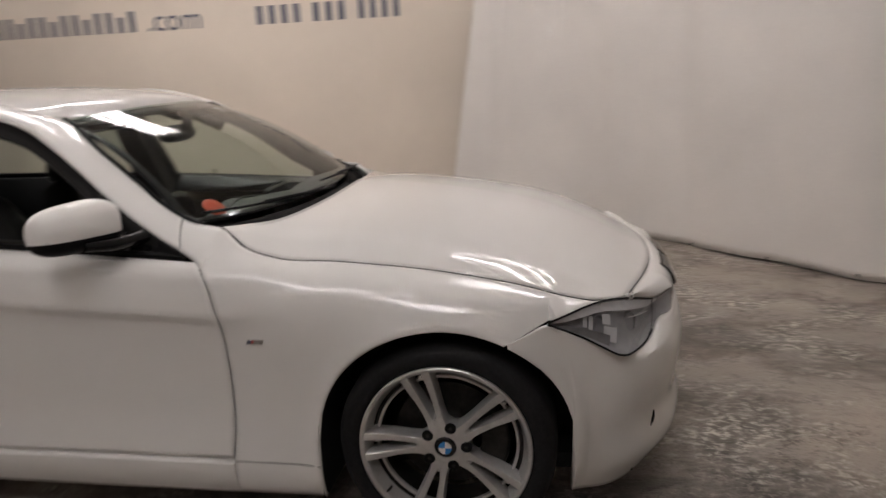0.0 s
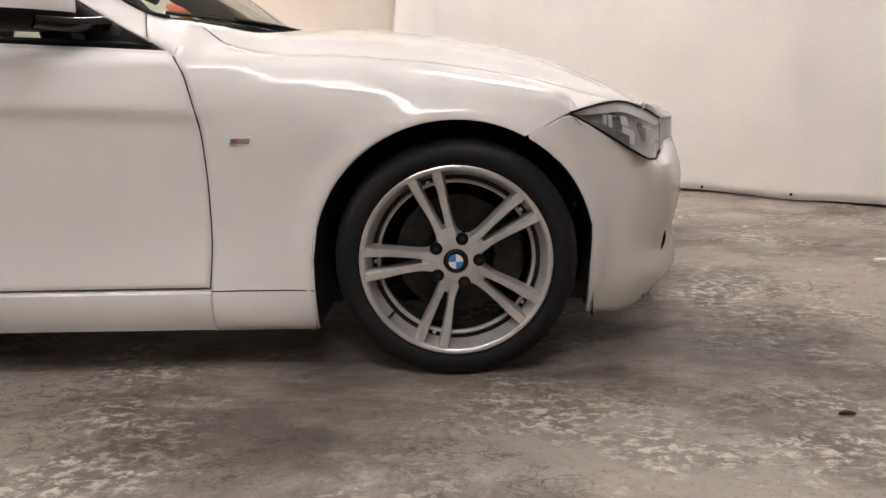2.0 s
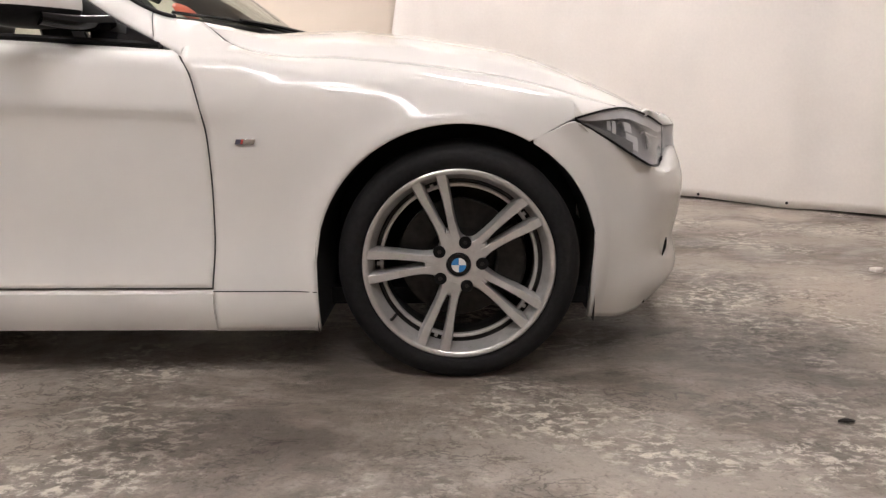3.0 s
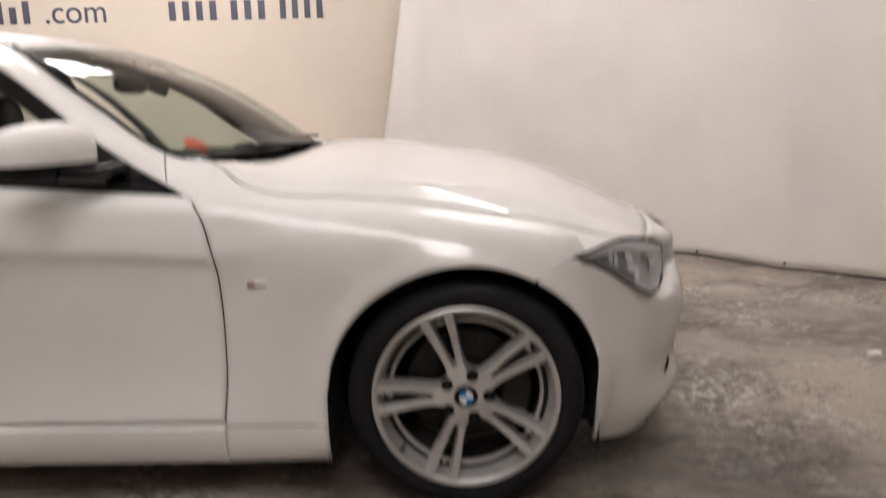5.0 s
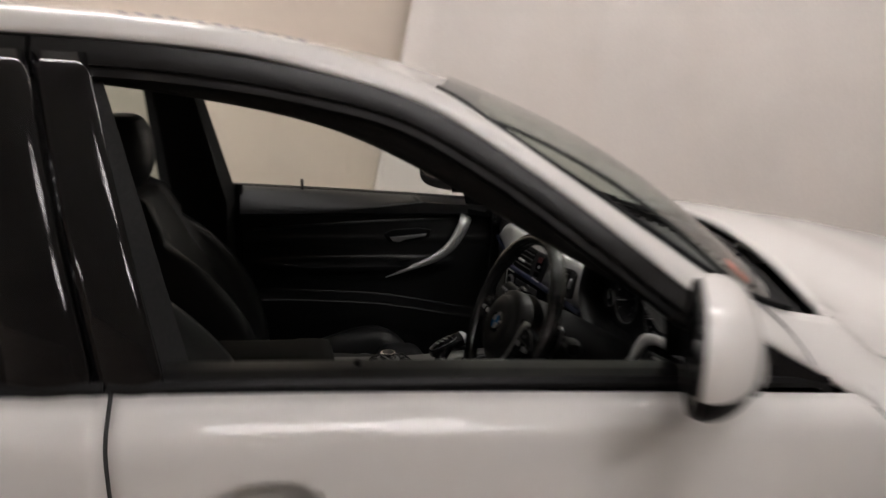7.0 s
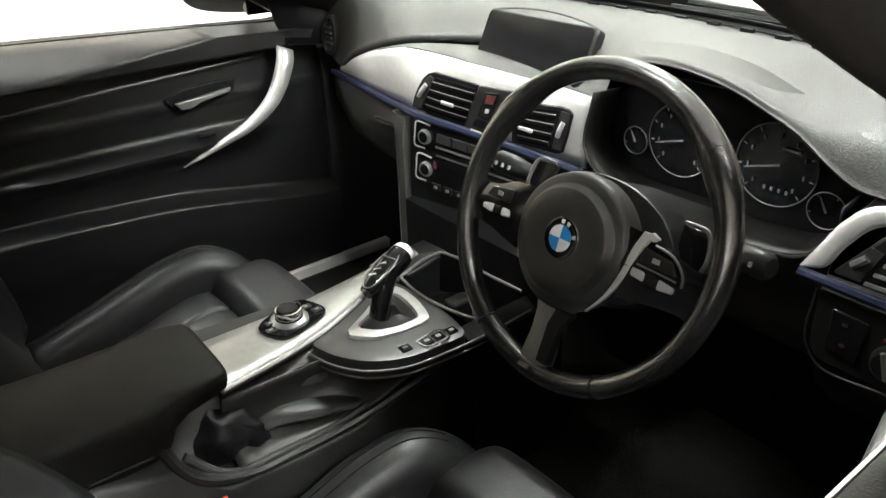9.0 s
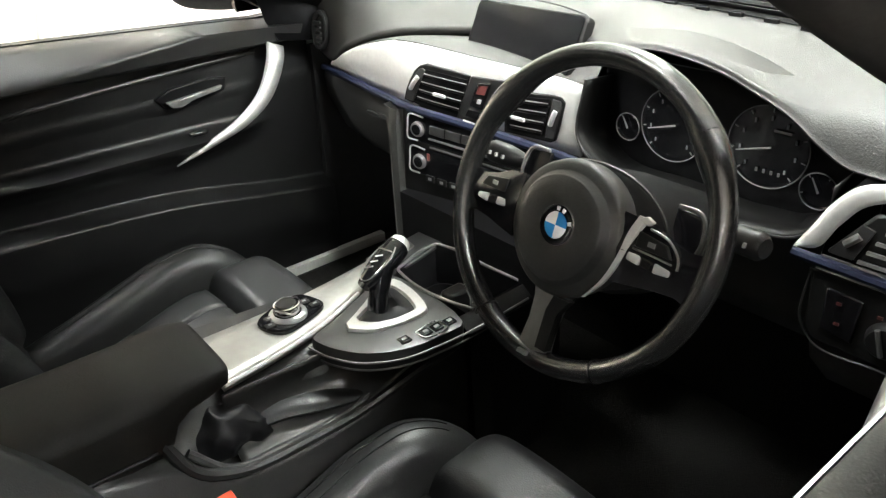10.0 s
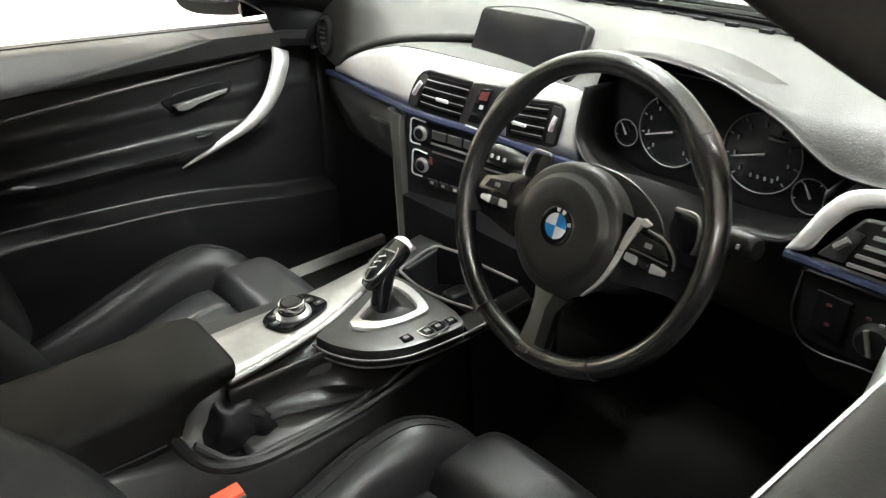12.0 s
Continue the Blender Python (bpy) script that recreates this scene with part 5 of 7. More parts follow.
TRIM_TOP = curve([(0.64, -0.795, 0.778), (0.621, -0.800, 0.783), (0.54, -0.822, 0.815), (0.45, -0.843, 0.846), (0.339, -0.869, 0.876), (0.24, -0.893, 0.897), (0.18, -0.898, 0.902), (0.05, -0.885, 0.897), (-0.053, -0.862, 0.888), (-0.156, -0.840, 0.876), (-0.17, -0.838, 0.872)])
TRIM_BOT = curve([(0.74, -0.772, 0.752), (0.64, -0.795, 0.764), (0.50, -0.830, 0.773), (0.35, -0.866, 0.782), (0.262, -0.890, 0.790), (0.19, -0.910, 0.797), (0.056, -0.886, 0.788), (-0.027, -0.868, 0.780), (-0.145, -0.841, 0.766)])
CB, CA = -0.2246, -0.8739      # centre face: x = CA + CB * y


def on_face(y, z, out=0.0):
    """A point of the slanted centre face, out metres towards the seats."""
    n = Vector((-1, CB, 0)).normalized()
    return Vector((CA + CB * y, y, z)) + n * out


def face_plate(outline, depth, out=0.0):
    """A plate of the centre face from its outline of (y, z)."""
    lo, hi = [tuple(on_face(y, z, out)) for y, z in outline], [tuple(on_face(y, z, out + depth)) for y, z in outline]
    return grid([lo, hi], loop=True, cap=True)


def build_trim(dash):
    rows = []
    for i in range(61):
        y = lerp(0.635, -0.150, i / 60)
        a, e = np.array((TRIM_TOP(y)[0], y, TRIM_TOP(y)[1])), np.array((TRIM_BOT(max(y, -0.145))[0], y, TRIM_BOT(max(y, -0.145))[1]))
        if a[2] < e[2] + 0.004:
            a[2] = e[2] + 0.004
        rows.append([tuple(lerp(a, e, s) - np.array((0.006 * math.sin(math.pi * s), 0, 0))) for s in np.linspace(0, 1, 7)])
    part("silver_trim", grid(rows), SILVER, dash, "satin silver dash trim", thick=0.006, behind=True)
    pts = [(TRIM_BOT(y)[0] - 0.004, y, TRIM_BOT(y)[1] - 0.007) for y in np.linspace(0.70, -0.145, 16)]
    part("blue_strip", tube(pts, 0.0072, 8, 60, 1.1), BLUE, dash, "thin matt blue strip")
    part("trim_shadow_gap", tube([(p[0] + 0.006, p[1], p[2] - 0.012) for p in pts], 0.004, 6, 60), SATIN_BLACK, dash)


def on_trim(y, z, out=0.0):
    """A point of the silver trim's face, out metres towards the seats."""
    a, e = TRIM_TOP(y), TRIM_BOT(max(y, -0.145))
    k = min(max((z - e[1]) / (a[1] - e[1]), 0.0), 1.0)
    n = Vector((-1, CB, 0)).normalized()
    return Vector((lerp(e[0], a[0], k) - 0.006 * math.sin(math.pi * k), y, z)) + n * out


def trim_plate(outline, depth, out=0.0):
    lo, hi = [tuple(on_trim(y, z, out)) for y, z in outline], [tuple(on_trim(y, z, out + depth)) for y, z in outline]
    return grid([lo, hi], loop=True, cap=True)


def build_vent(left):
    """A centre air vent, flush in the silver trim, with its slats, tab and thumbwheel."""
    if left:
        out = [(0.206, 0.801), (0.194, 0.822), (0.181, 0.842), (0.168, 0.860), (0.156, 0.870), (0.140, 0.875), (0.090, 0.872), (0.045, 0.868), (0.060, 0.830), (0.080, 0.790), (0.140, 0.795)]
        cav = [(0.168, 0.808), (0.150, 0.840), (0.136, 0.866), (0.050, 0.861), (0.062, 0.830), (0.077, 0.798)]
        ends = [((0.140, 0.858), (0.050, 0.853)), ((0.146, 0.844), (0.056, 0.838)), ((0.152, 0.830), (0.063, 0.823)), ((0.158, 0.816), (0.070, 0.808))]
        pad, wheel_at, tab = [(0.198, 0.803), (0.186, 0.824), (0.170, 0.848), (0.156, 0.864), (0.147, 0.868), (0.140, 0.864), (0.155, 0.835), (0.172, 0.806)], ((0.176, 0.828), (0.156, 0.852)), (0.106, 0.827)
    else:
        out = [(-0.020, 0.850), (-0.060, 0.856), (-0.104, 0.858), (-0.118, 0.856), (-0.125, 0.849), (-0.119, 0.815), (-0.110, 0.786), (-0.100, 0.781), (-0.015, 0.783)]
        cav = [(-0.025, 0.846), (-0.100, 0.852), (-0.094, 0.815), (-0.084, 0.790), (-0.022, 0.789)]
        ends = [((-0.03, 0.842), (-0.099, 0.844)), ((-0.03, 0.828), (-0.096, 0.829)), ((-0.03, 0.813), (-0.092, 0.813)), ((-0.03, 0.798), (-0.087, 0.798))]
        pad, wheel_at, tab = [(-0.106, 0.853), (-0.119, 0.851), (-0.121, 0.842), (-0.115, 0.812), (-0.108, 0.789), (-0.092, 0.789), (-0.098, 0.818)], ((-0.112, 0.836), (-0.103, 0.812)), (-0.048, 0.813)
    v = part("air_vent", trim_plate(out, 0.008, -0.004), DARK_PLASTIC, car, "black centre air vent with silver-edged slats", bevel=0.0015)
    part("vent_cavity", trim_plate(cav, 0.002, 0.0032), SATIN_BLACK, v, smooth=False)
    n = Vector((-1, CB, 0)).normalized()
    for (ya, za), (yb, zb) in ends:
        line = [on_trim(lerp(ya, yb, k), lerp(za, zb, k), 0.0062) for k in (0, 0.25, 0.5, 0.75, 1)]
        part("slat", grid([[tuple(p + Vector((0, 0, 0.0014))), tuple(p - Vector((0, 0, 0.0026))), tuple(p - n * 0.004 - Vector((0, 0, 0.0055))), tuple(p - n * 0.004 - Vector((0, 0, 0.001)))] for p in line], loop=True, cap=True), DARK_PLASTIC, v)
        part("slat_edge", tube([tuple(p + n * 0.0004 + Vector((0, 0, 0.0012))) for p in line], 0.0010, 6, 12), GREY_SILVER, v, "thin silver slat edge")
    ty, tz = tab
    part("vent_tab", trim_plate([(ty + 0.012, tz - 0.001), (ty + 0.012, tz + 0.0045), (ty - 0.012, tz + 0.0025), (ty - 0.012, tz - 0.003)], 0.006, 0.006), SILVER, v, "silver vent tab", bevel=0.001)
    part("thumbwheel_panel", trim_plate(pad, 0.002, 0.0035), GREY_TRIM, v, bevel=0.0008)
    (ya, za), (yb, zb) = wheel_at
    part("thumbwheel", tube([tuple(on_trim(ya, za, 0.0055)), tuple(on_trim((ya + yb) / 2, (za + zb) / 2, 0.0075)), tuple(on_trim(yb, zb, 0.0055))], 0.0042, 8, 10), LAMP_PALE, v, "pale thumbwheel")


def build_stack():
    out = [(0.198, 0.790), (0.206, 0.63), (-0.16, 0.60), (-0.15, 0.762)]
    s = part("centre_panel", face_plate(out, 0.004, -0.002), DARK_PLASTIC, car, "black centre stack with radio and climate panels")
    # hazard switch unit between the vents
    part("switch_panel", trim_plate([(0.080, 0.790), (0.060, 0.830), (0.043, 0.868), (-0.020, 0.868), (0.000, 0.825), (0.028, 0.784)], 0.006, -0.002), GREY_TRIM, s, bevel=0.0015)
    part("hazard_button", trim_plate([(0.046, 0.818), (0.036, 0.842), (0.027, 0.860), (0.003, 0.862), (0.008, 0.845), (0.022, 0.815)], 0.003, 0.004), PIANO, s, bevel=0.0012)
    part("hazard_mark", trim_plate([(0.030, 0.842), (0.024, 0.856), (0.008, 0.857), (0.014, 0.842)], 0.001, 0.0072), RED_MARK, s)
    part("lock_mark", trim_plate([(0.030, 0.826), (0.027, 0.833), (0.020, 0.833), (0.023, 0.826)], 0.001, 0.0072), BADGE_WHITE, s)
    part("lock_button", trim_plate([(0.060, 0.797), (0.050, 0.812), (0.026, 0.812), (0.036, 0.796)], 0.003, 0.004), PIANO, s, bevel=0.001)
    part("button_edge", tube([tuple(on_trim(y, z, 0.0065)) for y, z in ((0.064, 0.790), (0.048, 0.788), (0.034, 0.786))], 0.0014, 6, 10), SILVER, s)
    # radio: knob with silver frame, cd slot, keys
    for zt, zb, name in ((0.783, 0.735, "radio_panel"), (0.723, 0.672, "climate_panel")):
        part(name, face_plate([(0.186, zt), (0.190, zb), (-0.14, zb - 0.022), (-0.14, zt - 0.022)], 0.004, 0.002), PIANO, s, "gloss black control panel")
        edge = [on_face(y, z, 0.007) for y, z in ((0.150, zt - 0.003), (0.182, zt - 0.002), (0.186, lerp(zt, zb, 0.5)), (0.187, zb + 0.003), (0.165, zb - 0.0005))]

        part("panel_frame", tube([tuple(p) for p in edge], 0.0015, 6, 20), SILVER, s)
        m = Matrix.Translation(on_face(0.163, lerp(zt, zb, 0.55), 0.006)) @ Vector((-1, CB, 0)).to_track_quat("Z", "Y").to_matrix().to_4x4()
        part("control_knob", lathe([(0.0, 0.006), (0.0095, 0.006), (0.010, 0.0068), (0.0125, 0.0068), (0.0135, 0.005), (0.0142, 0.0)], 28, m), GREY_SILVER, s)
        part("knob_face", lathe([(0.0, 0.0072), (0.0095, 0.0071), (0.0104, 0.005)], 24, m), PIANO, s)
    for k in range(3):
        y = 0.135 - k * 0.034
        part("radio_key", face_plate([(y, 0.768 - k * 0.002), (y + 0.002, 0.752 - k * 0.002), (y - 0.029, 0.749 - k * 0.002), (y - 0.031, 0.766 - k * 0.002)], 0.003, 0.006), GREY_TRIM, s, bevel=0.001)
    part("disc_slot", face_plate([(0.14, 0.744), (0.14, 0.741), (-0.08, 0.725), (-0.08, 0.729)], 0.002, 0.006), GREY_SILVER, s)
    part("key_line", face_plate([(0.14, 0.727), (0.14, 0.7245), (-0.08, 0.709), (-0.08, 0.712)], 0.002, 0.004), GREY_SILVER, s)
    for k in range(5):
        y = 0.150 - k * 0.026
        part("climate_key", face_plate([(y, 0.672 - k * 0.0015), (y, 0.660 - k * 0.0015), (y - 0.019, 0.659 - k * 0.0015), (y - 0.019, 0.671 - k * 0.0015)], 0.003, 0.006), DARK_PLASTIC, s, bevel=0.001)
        part("key_mark", face_plate([(y - 0.006, 0.668 - k * 0.0015), (y - 0.006, 0.663 - k * 0.0015), (y - 0.013, 0.663 - k * 0.0015), (y - 0.013, 0.668 - k * 0.0015)], 0.001, 0.0092), WHITE_MARK, s)
    part("climate_display", face_plate([(0.125, 0.708), (0.127, 0.684), (-0.06, 0.672), (-0.06, 0.696)], 0.001, 0.0062), SCREEN, s)
    part("red_dot", face_plate([(0.146, 0.714), (0.146, 0.700), (0.140, 0.700), (0.140, 0.713)], 0.001, 0.0062), RED_MARK, s)
    # grey upright edge beside the stack
    rows = []
    for i in range(13):
        z = lerp(0.785, 0.46, i / 12)
        bend = 0.018 * smooth((z - 0.74) / 0.05)
        rows.append([(-0.922 + bend * 0.5 + 0.012, 0.203 - bend * 0.0, z), (-0.934 + bend * 0.4, 0.207, z), (-0.938 + bend * 0.4, 0.222, z), (-0.930 + bend * 0.4, 0.238 + bend, z), (-0.88, 0.243 + bend, z)])
    part("stack_edge", grid(rows), LOWER_DASH, s, "grey moulded upright edge")


def build_screen():
    c = Vector((-0.815, -0.001, 0.921))
    up = Vector((0.042, 0, 0.088)).normalized()
    nrm = Vector((-up.z, 0, up.x))
    m = Matrix((( up.x * 0, up.x, nrm.x, c.x), (1, 0, 0, c.y), (0, up.z, nrm.z, c.z), (0, 0, 0, 1)))
    m = Matrix(((0, up.x, nrm.x, c.x), (-1, 0, 0, c.y), (0, up.z, nrm.z, c.z), (0, 0, 0, 1)))

    def rounded(w, h, r):
        return [(sx * (w - r) + r * math.cos(a), sy * (h - r) + r * math.sin(a)) for sx, sy, a0 in ((1, 1, 0), (-1, 1, 90), (-1, -1, 180), (1, -1, 270)) for a in np.radians(np.linspace(a0, a0 + 90, 5))]
    s = part("display_screen", plate(rounded(0.119, 0.049, 0.010), 0.02, m @ Matrix.Translation((0, 0, -0.012)), 0.003), DARK_PLASTIC, car, "free-standing black display screen, switched off")
    part("screen_face", plate(rounded(0.115, 0.0455, 0.008), 0.0015, m @ Matrix.Translation((0, 0, 0.008))), SCREEN, s)
    part("screen_edge", tube([tuple(m @ Vector((u, v, 0.004))) for u, v in rounded(0.1195, 0.0495, 0.010)[:10]], 0.0014, 6, 60), GREY_TRIM, s)


def ring(c, r, w, m_rot, seg=56, arc=(0, 360)):
    """A thin flat ring or arc facing the driver, as a small tube."""
    pts = [(c[0], c[1] - r * math.cos(radians(a)), c[2] + r * math.sin(radians(a))) for a in np.linspace(arc[0], arc[1], seg)]
    rows = []
    for i, p in enumerate(pts):
        a = radians(lerp(arc[0], arc[1], i / (seg - 1)))
        d = Vector((0, -math.cos(a), math.sin(a)))
        rows.append([tuple(Vector(p) + d * w * 0.5), tuple(Vector(p) + Vector((-w, 0, 0))), tuple(Vector(p) - d * w * 0.5)])
    return grid(rows)


def build_cluster(dash):
    X = -0.80
    back = part("instrument_panel", grid([[(X + 0.004, y, z) for y in np.linspace(-0.155, -0.56, 12) for z in [lerp(0.735, lerp(0.918, 0.885, smooth((-0.38 - y) / 0.1)), k / 5)]] for k in range(6)]), SATIN_BLACK, car, "black instrument cluster with four ringed dials", thick=0.01, behind=True)
    # funnel from the hood lip down to the dials
    rows = []
    lowpts = path3([(-0.853, -0.163, 0.892), (-0.858, -0.158, 0.80), (-0.862, -0.20, 0.768), (-0.868, -0.32, 0.760), (-0.87, -0.44, 0.758), (-0.868, -0.505, 0.770), (-0.872, -0.535, 0.80), (-0.888, -0.545, 0.852)])
    for i in range(41):
        s = i / 40
        p = np.array(lowpts(s))
        q = np.array((X, lerp(p[1], -0.345, 0.03), lerp(p[2], 0.84, 0.03)))
        rows.append([tuple(p), tuple(lerp(p, q, 0.3) + np.array((0, 0, 0))), tuple(q)])
    part("cluster_surround", grid(rows), DARK_PLASTIC, back, "dark bezel round the dials", thick=0.004, behind=True)
    part("surround_edge", tube([tuple(lowpts(s)) for s in np.linspace(0.0, 0.95, 20)], 0.0022, 6, 50), GREY_TRIM, back)
    dials = [(-0.206, 0.819, 0.0205, (0, 360)), (-0.281, 0.838, 0.052, (-235, 60)), (-0.420, 0.842, 0.054, (-200, 130)), (-0.492, 0.804, 0.0235, (0, 360))]
    for y, z, r, arc in dials:
        part("dial", ring((X - 0.004, y, z), r, 0.0017, None, 64, (0, 360)), DIAL, back, "thin silver dial ring")
        part("dial_face", grid([[(X - 0.001, y, z)] * 33, [(X - 0.001, y + (r - 0.001) * math.cos(a), z + (r - 0.001) * math.sin(a)) for a in np.linspace(0, 2 * math.pi, 33)]]), SCREEN, back)
        big = r > 0.03
        n = 9 if big else 3
        for k in range(n):
            a = radians(lerp(225, -45, k / (n - 1)) if big else lerp(200, 60, k / 2))
            h = r * (0.10 if big else 0.16)
            c = Vector((X - 0.0035, y - r * 0.9 * math.cos(a), z + r * 0.9 * math.sin(a)))
            d1 = Vector((0, -math.cos(a), math.sin(a)))
            d2 = Vector((0, math.sin(a), math.cos(a)))
            bm = bmesh.new()
            bm.faces.new([bm.verts.new(c + d1 * h * u + d2 * 0.0009 * v) for u, v in ((-0.5, -1), (0.5, -1), (0.5, 1), (-0.5, 1))])
            part("dial_tick", bm, DIAL, back, smooth=False)
            if big:
                c = Vector((X - 0.0035, y - r * 0.70 * math.cos(a), z + r * 0.70 * math.sin(a)))
                bm = bmesh.new()
                bm.faces.new([bm.verts.new(c + Vector((0, -u * 0.0013, v * 0.0028))) for u, v in ((-1, -1), (1, -1), (1, 1), (-1, 1))])
                part("dial_mark", bm, DIAL, back, smooth=False)
        a = radians(197 if big else 120)
        tip = (X - 0.006, y - r * 0.78 * math.cos(a), z + r * 0.78 * math.sin(a))
        tail = (X - 0.006, y + r * 0.10 * math.cos(a), z - r * 0.10 * math.sin(a))
        part("needle", tube([tail, tip], lambda s: 0.0014 - 0.0007 * s, 6, 4), WHITE_MARK, back)
    for k in range(4):
        part("dial_mark", box(X - 0.005, X - 0.004, -0.412 - k * 0.010, -0.409 - k * 0.010, 0.808, 0.813), DIAL, back, smooth=False)
    part("dial_mark", box(X - 0.005, X - 0.004, -0.448, -0.425, 0.864, 0.867), DIAL, back, smooth=False)
    return back


def build_right_trim(dash):
    """Silver blade, outer vent and light switches beside the driver's door."""
    def P(y, z, out=0.0):
        return (-0.93 + 0.12 * (-0.535 - y) - out, y, z)
    top = path3([P(-0.529, 0.793), P(-0.544, 0.823), P(-0.560, 0.855), P(-0.579, 0.876), P(-0.60, 0.884), P(-0.66, 0.886), P(-0.73, 0.884)])
    low = path3([P(-0.533, 0.792), P(-0.550, 0.796), P(-0.570, 0.830), P(-0.589, 0.856), P(-0.604, 0.864), P(-0.66, 0.867), P(-0.73, 0.866)])
    rows = [[tuple(lerp(np.array(top(s)), np.array(low(s)), k / 4) - np.array((0.003 * math.sin(math.pi * k / 4), 0, 0))) for k in range(5)] for s in np.linspace(0, 1, 40)]
    part("silver_blade", grid(rows), SILVER, dash, "satin silver outer trim", thick=0.005, behind=True)
    part("blue_strip", tube([P(-0.530, 0.787, 0.003), P(-0.60, 0.781, 0.003), P(-0.73, 0.770, 0.003)], 0.0062, 8, 20), BLUE, dash, "thin matt blue strip")
    part("blade_bridge", grid([[(LIP(y)[0] + 0.012, y, LIP(y)[1] - 0.006), (-0.90, y, LIP(y)[1] - 0.010), tuple(np.array(P(y, 0.873 - 0.02 * smooth((y + 0.585) / 0.04))) + np.array((0.004, 0, 0)))] for y in np.linspace(-0.565, -0.72, 12)]), SATIN_BLACK, dash)
    v = part("air_vent", grid([[P(y, z, -0.004) for y, z in ((-0.562, 0.797), (-0.600, 0.852), (-0.71, 0.857), (-0.715, 0.786))], [P(y, z, 0.003) for y, z in ((-0.562, 0.797), (-0.600, 0.852), (-0.71, 0.857), (-0.715, 0.786))]], loop=True, cap=True), DARK_PLASTIC, car, "black outer air vent with silver slats", bevel=0.004)
    for k in range(5):
        z = 0.848 - k * 0.0125
        y0 = -0.607 + 0.006 * (k - 2) * 1.0
        rows = [[P(y, zz + 0.0016, 0.007), P(y, zz - 0.0018, 0.008), P(y, zz - 0.006, -0.002), P(y, zz, -0.002)] for y, zz in ((y0, z), (-0.708, z - 0.004))]
        part("slat", grid(rows, loop=True, cap=True), GREY_SILVER, v)
    part("vent_tab", tube([P(-0.648, 0.822, 0.011), P(-0.672, 0.820, 0.011)], 0.004, 8, 6), GREY_SILVER, v)
    part("thumbwheel_panel", grid([[P(y, z, o) for y, z in ((-0.566, 0.799), (-0.592, 0.838), (-0.604, 0.834), (-0.590, 0.797))] for o in (0.003, 0.006)], loop=True, cap=True), GREY_TRIM, v)
    part("thumbwheel", tube([P(-0.580, 0.813, 0.006), P(-0.592, 0.826, 0.006)], 0.0045, 8, 6), GREY_SILVER, v)
    s = part("light_switch_panel", grid([[P(y, z, o) for y, z in ((-0.552, 0.772), (-0.556, 0.70), (-0.566, 0.685), (-0.73, 0.668), (-0.73, 0.758))] for o in (-0.006, 0.0)], loop=True, cap=True), DARK_PLASTIC, car, "black light switch panel with red symbols", bevel=0.004)
    part("panel_edge", tube([P(-0.552, 0.772, 0.001), P(-0.555, 0.70, 0.001), P(-0.566, 0.684, 0.001), P(-0.64, 0.6755, 0.001), P(-0.73, 0.667, 0.001)], 0.0016, 6, 30), GREY_TRIM, s)
    part("switch_block", grid([[P(y, z, o) for y, z in ((-0.572, 0.757), (-0.574, 0.705), (-0.608, 0.697), (-0.61, 0.752))] for o in (0.0, 0.004)], loop=True, cap=True), PIANO, s, bevel=0.002)
    for y, z, mt in ((-0.588, 0.742, RED_MARK), (-0.590, 0.717, RED_MARK), (-0.628, 0.741, RED_MARK), (-0.642, 0.738, WHITE_MARK), (-0.662, 0.737, RED_MARK)):
        part("switch_mark", grid([[P(yy, zz, o) for yy, zz in ((y - 0.0026, z - 0.0016), (y - 0.0026, z + 0.0018), (y + 0.0026, z + 0.0018), (y + 0.0026, z - 0.0016))] for o in (0.004, 0.0055)], loop=True, cap=True), mt, s)
    m = Matrix.Translation(P(-0.638, 0.715, 0.0)) @ Vector((-1, -0.1, 0)).to_track_quat("Z", "Y").to_matrix().to_4x4()
    part("rotary_knob", lathe([(0.0, 0.012), (0.017, 0.011), (0.0195, 0.008), (0.021, 0.0)], 28, m), DARK_PLASTIC, s)
    part("knob_bar", tube([P(-0.631, 0.731, 0.013), P(-0.640, 0.701, 0.013)], 0.0030, 8, 6), GREY_SILVER, s)


# steering wheel, in its own leaning plane: u to the driver's right, v up, w towards the driver
WC, WT = Vector((-1.0974, -0.3567, 0.8284)), radians(20.5)
WU, WV, WW = Vector((0, -1, 0)), Vector((math.sin(WT), 0, math.cos(WT))), Vector((-math.cos(WT), 0, math.sin(WT)))


def sw(u, v, w=0.0):
    return tuple(WC + WU * u + WV * v + WW * w)


WM = Matrix(((WU.x, WV.x, WW.x, WC.x), (WU.y, WV.y, WW.y, WC.y), (WU.z, WV.z, WW.z, WC.z), (0, 0, 0, 1)))


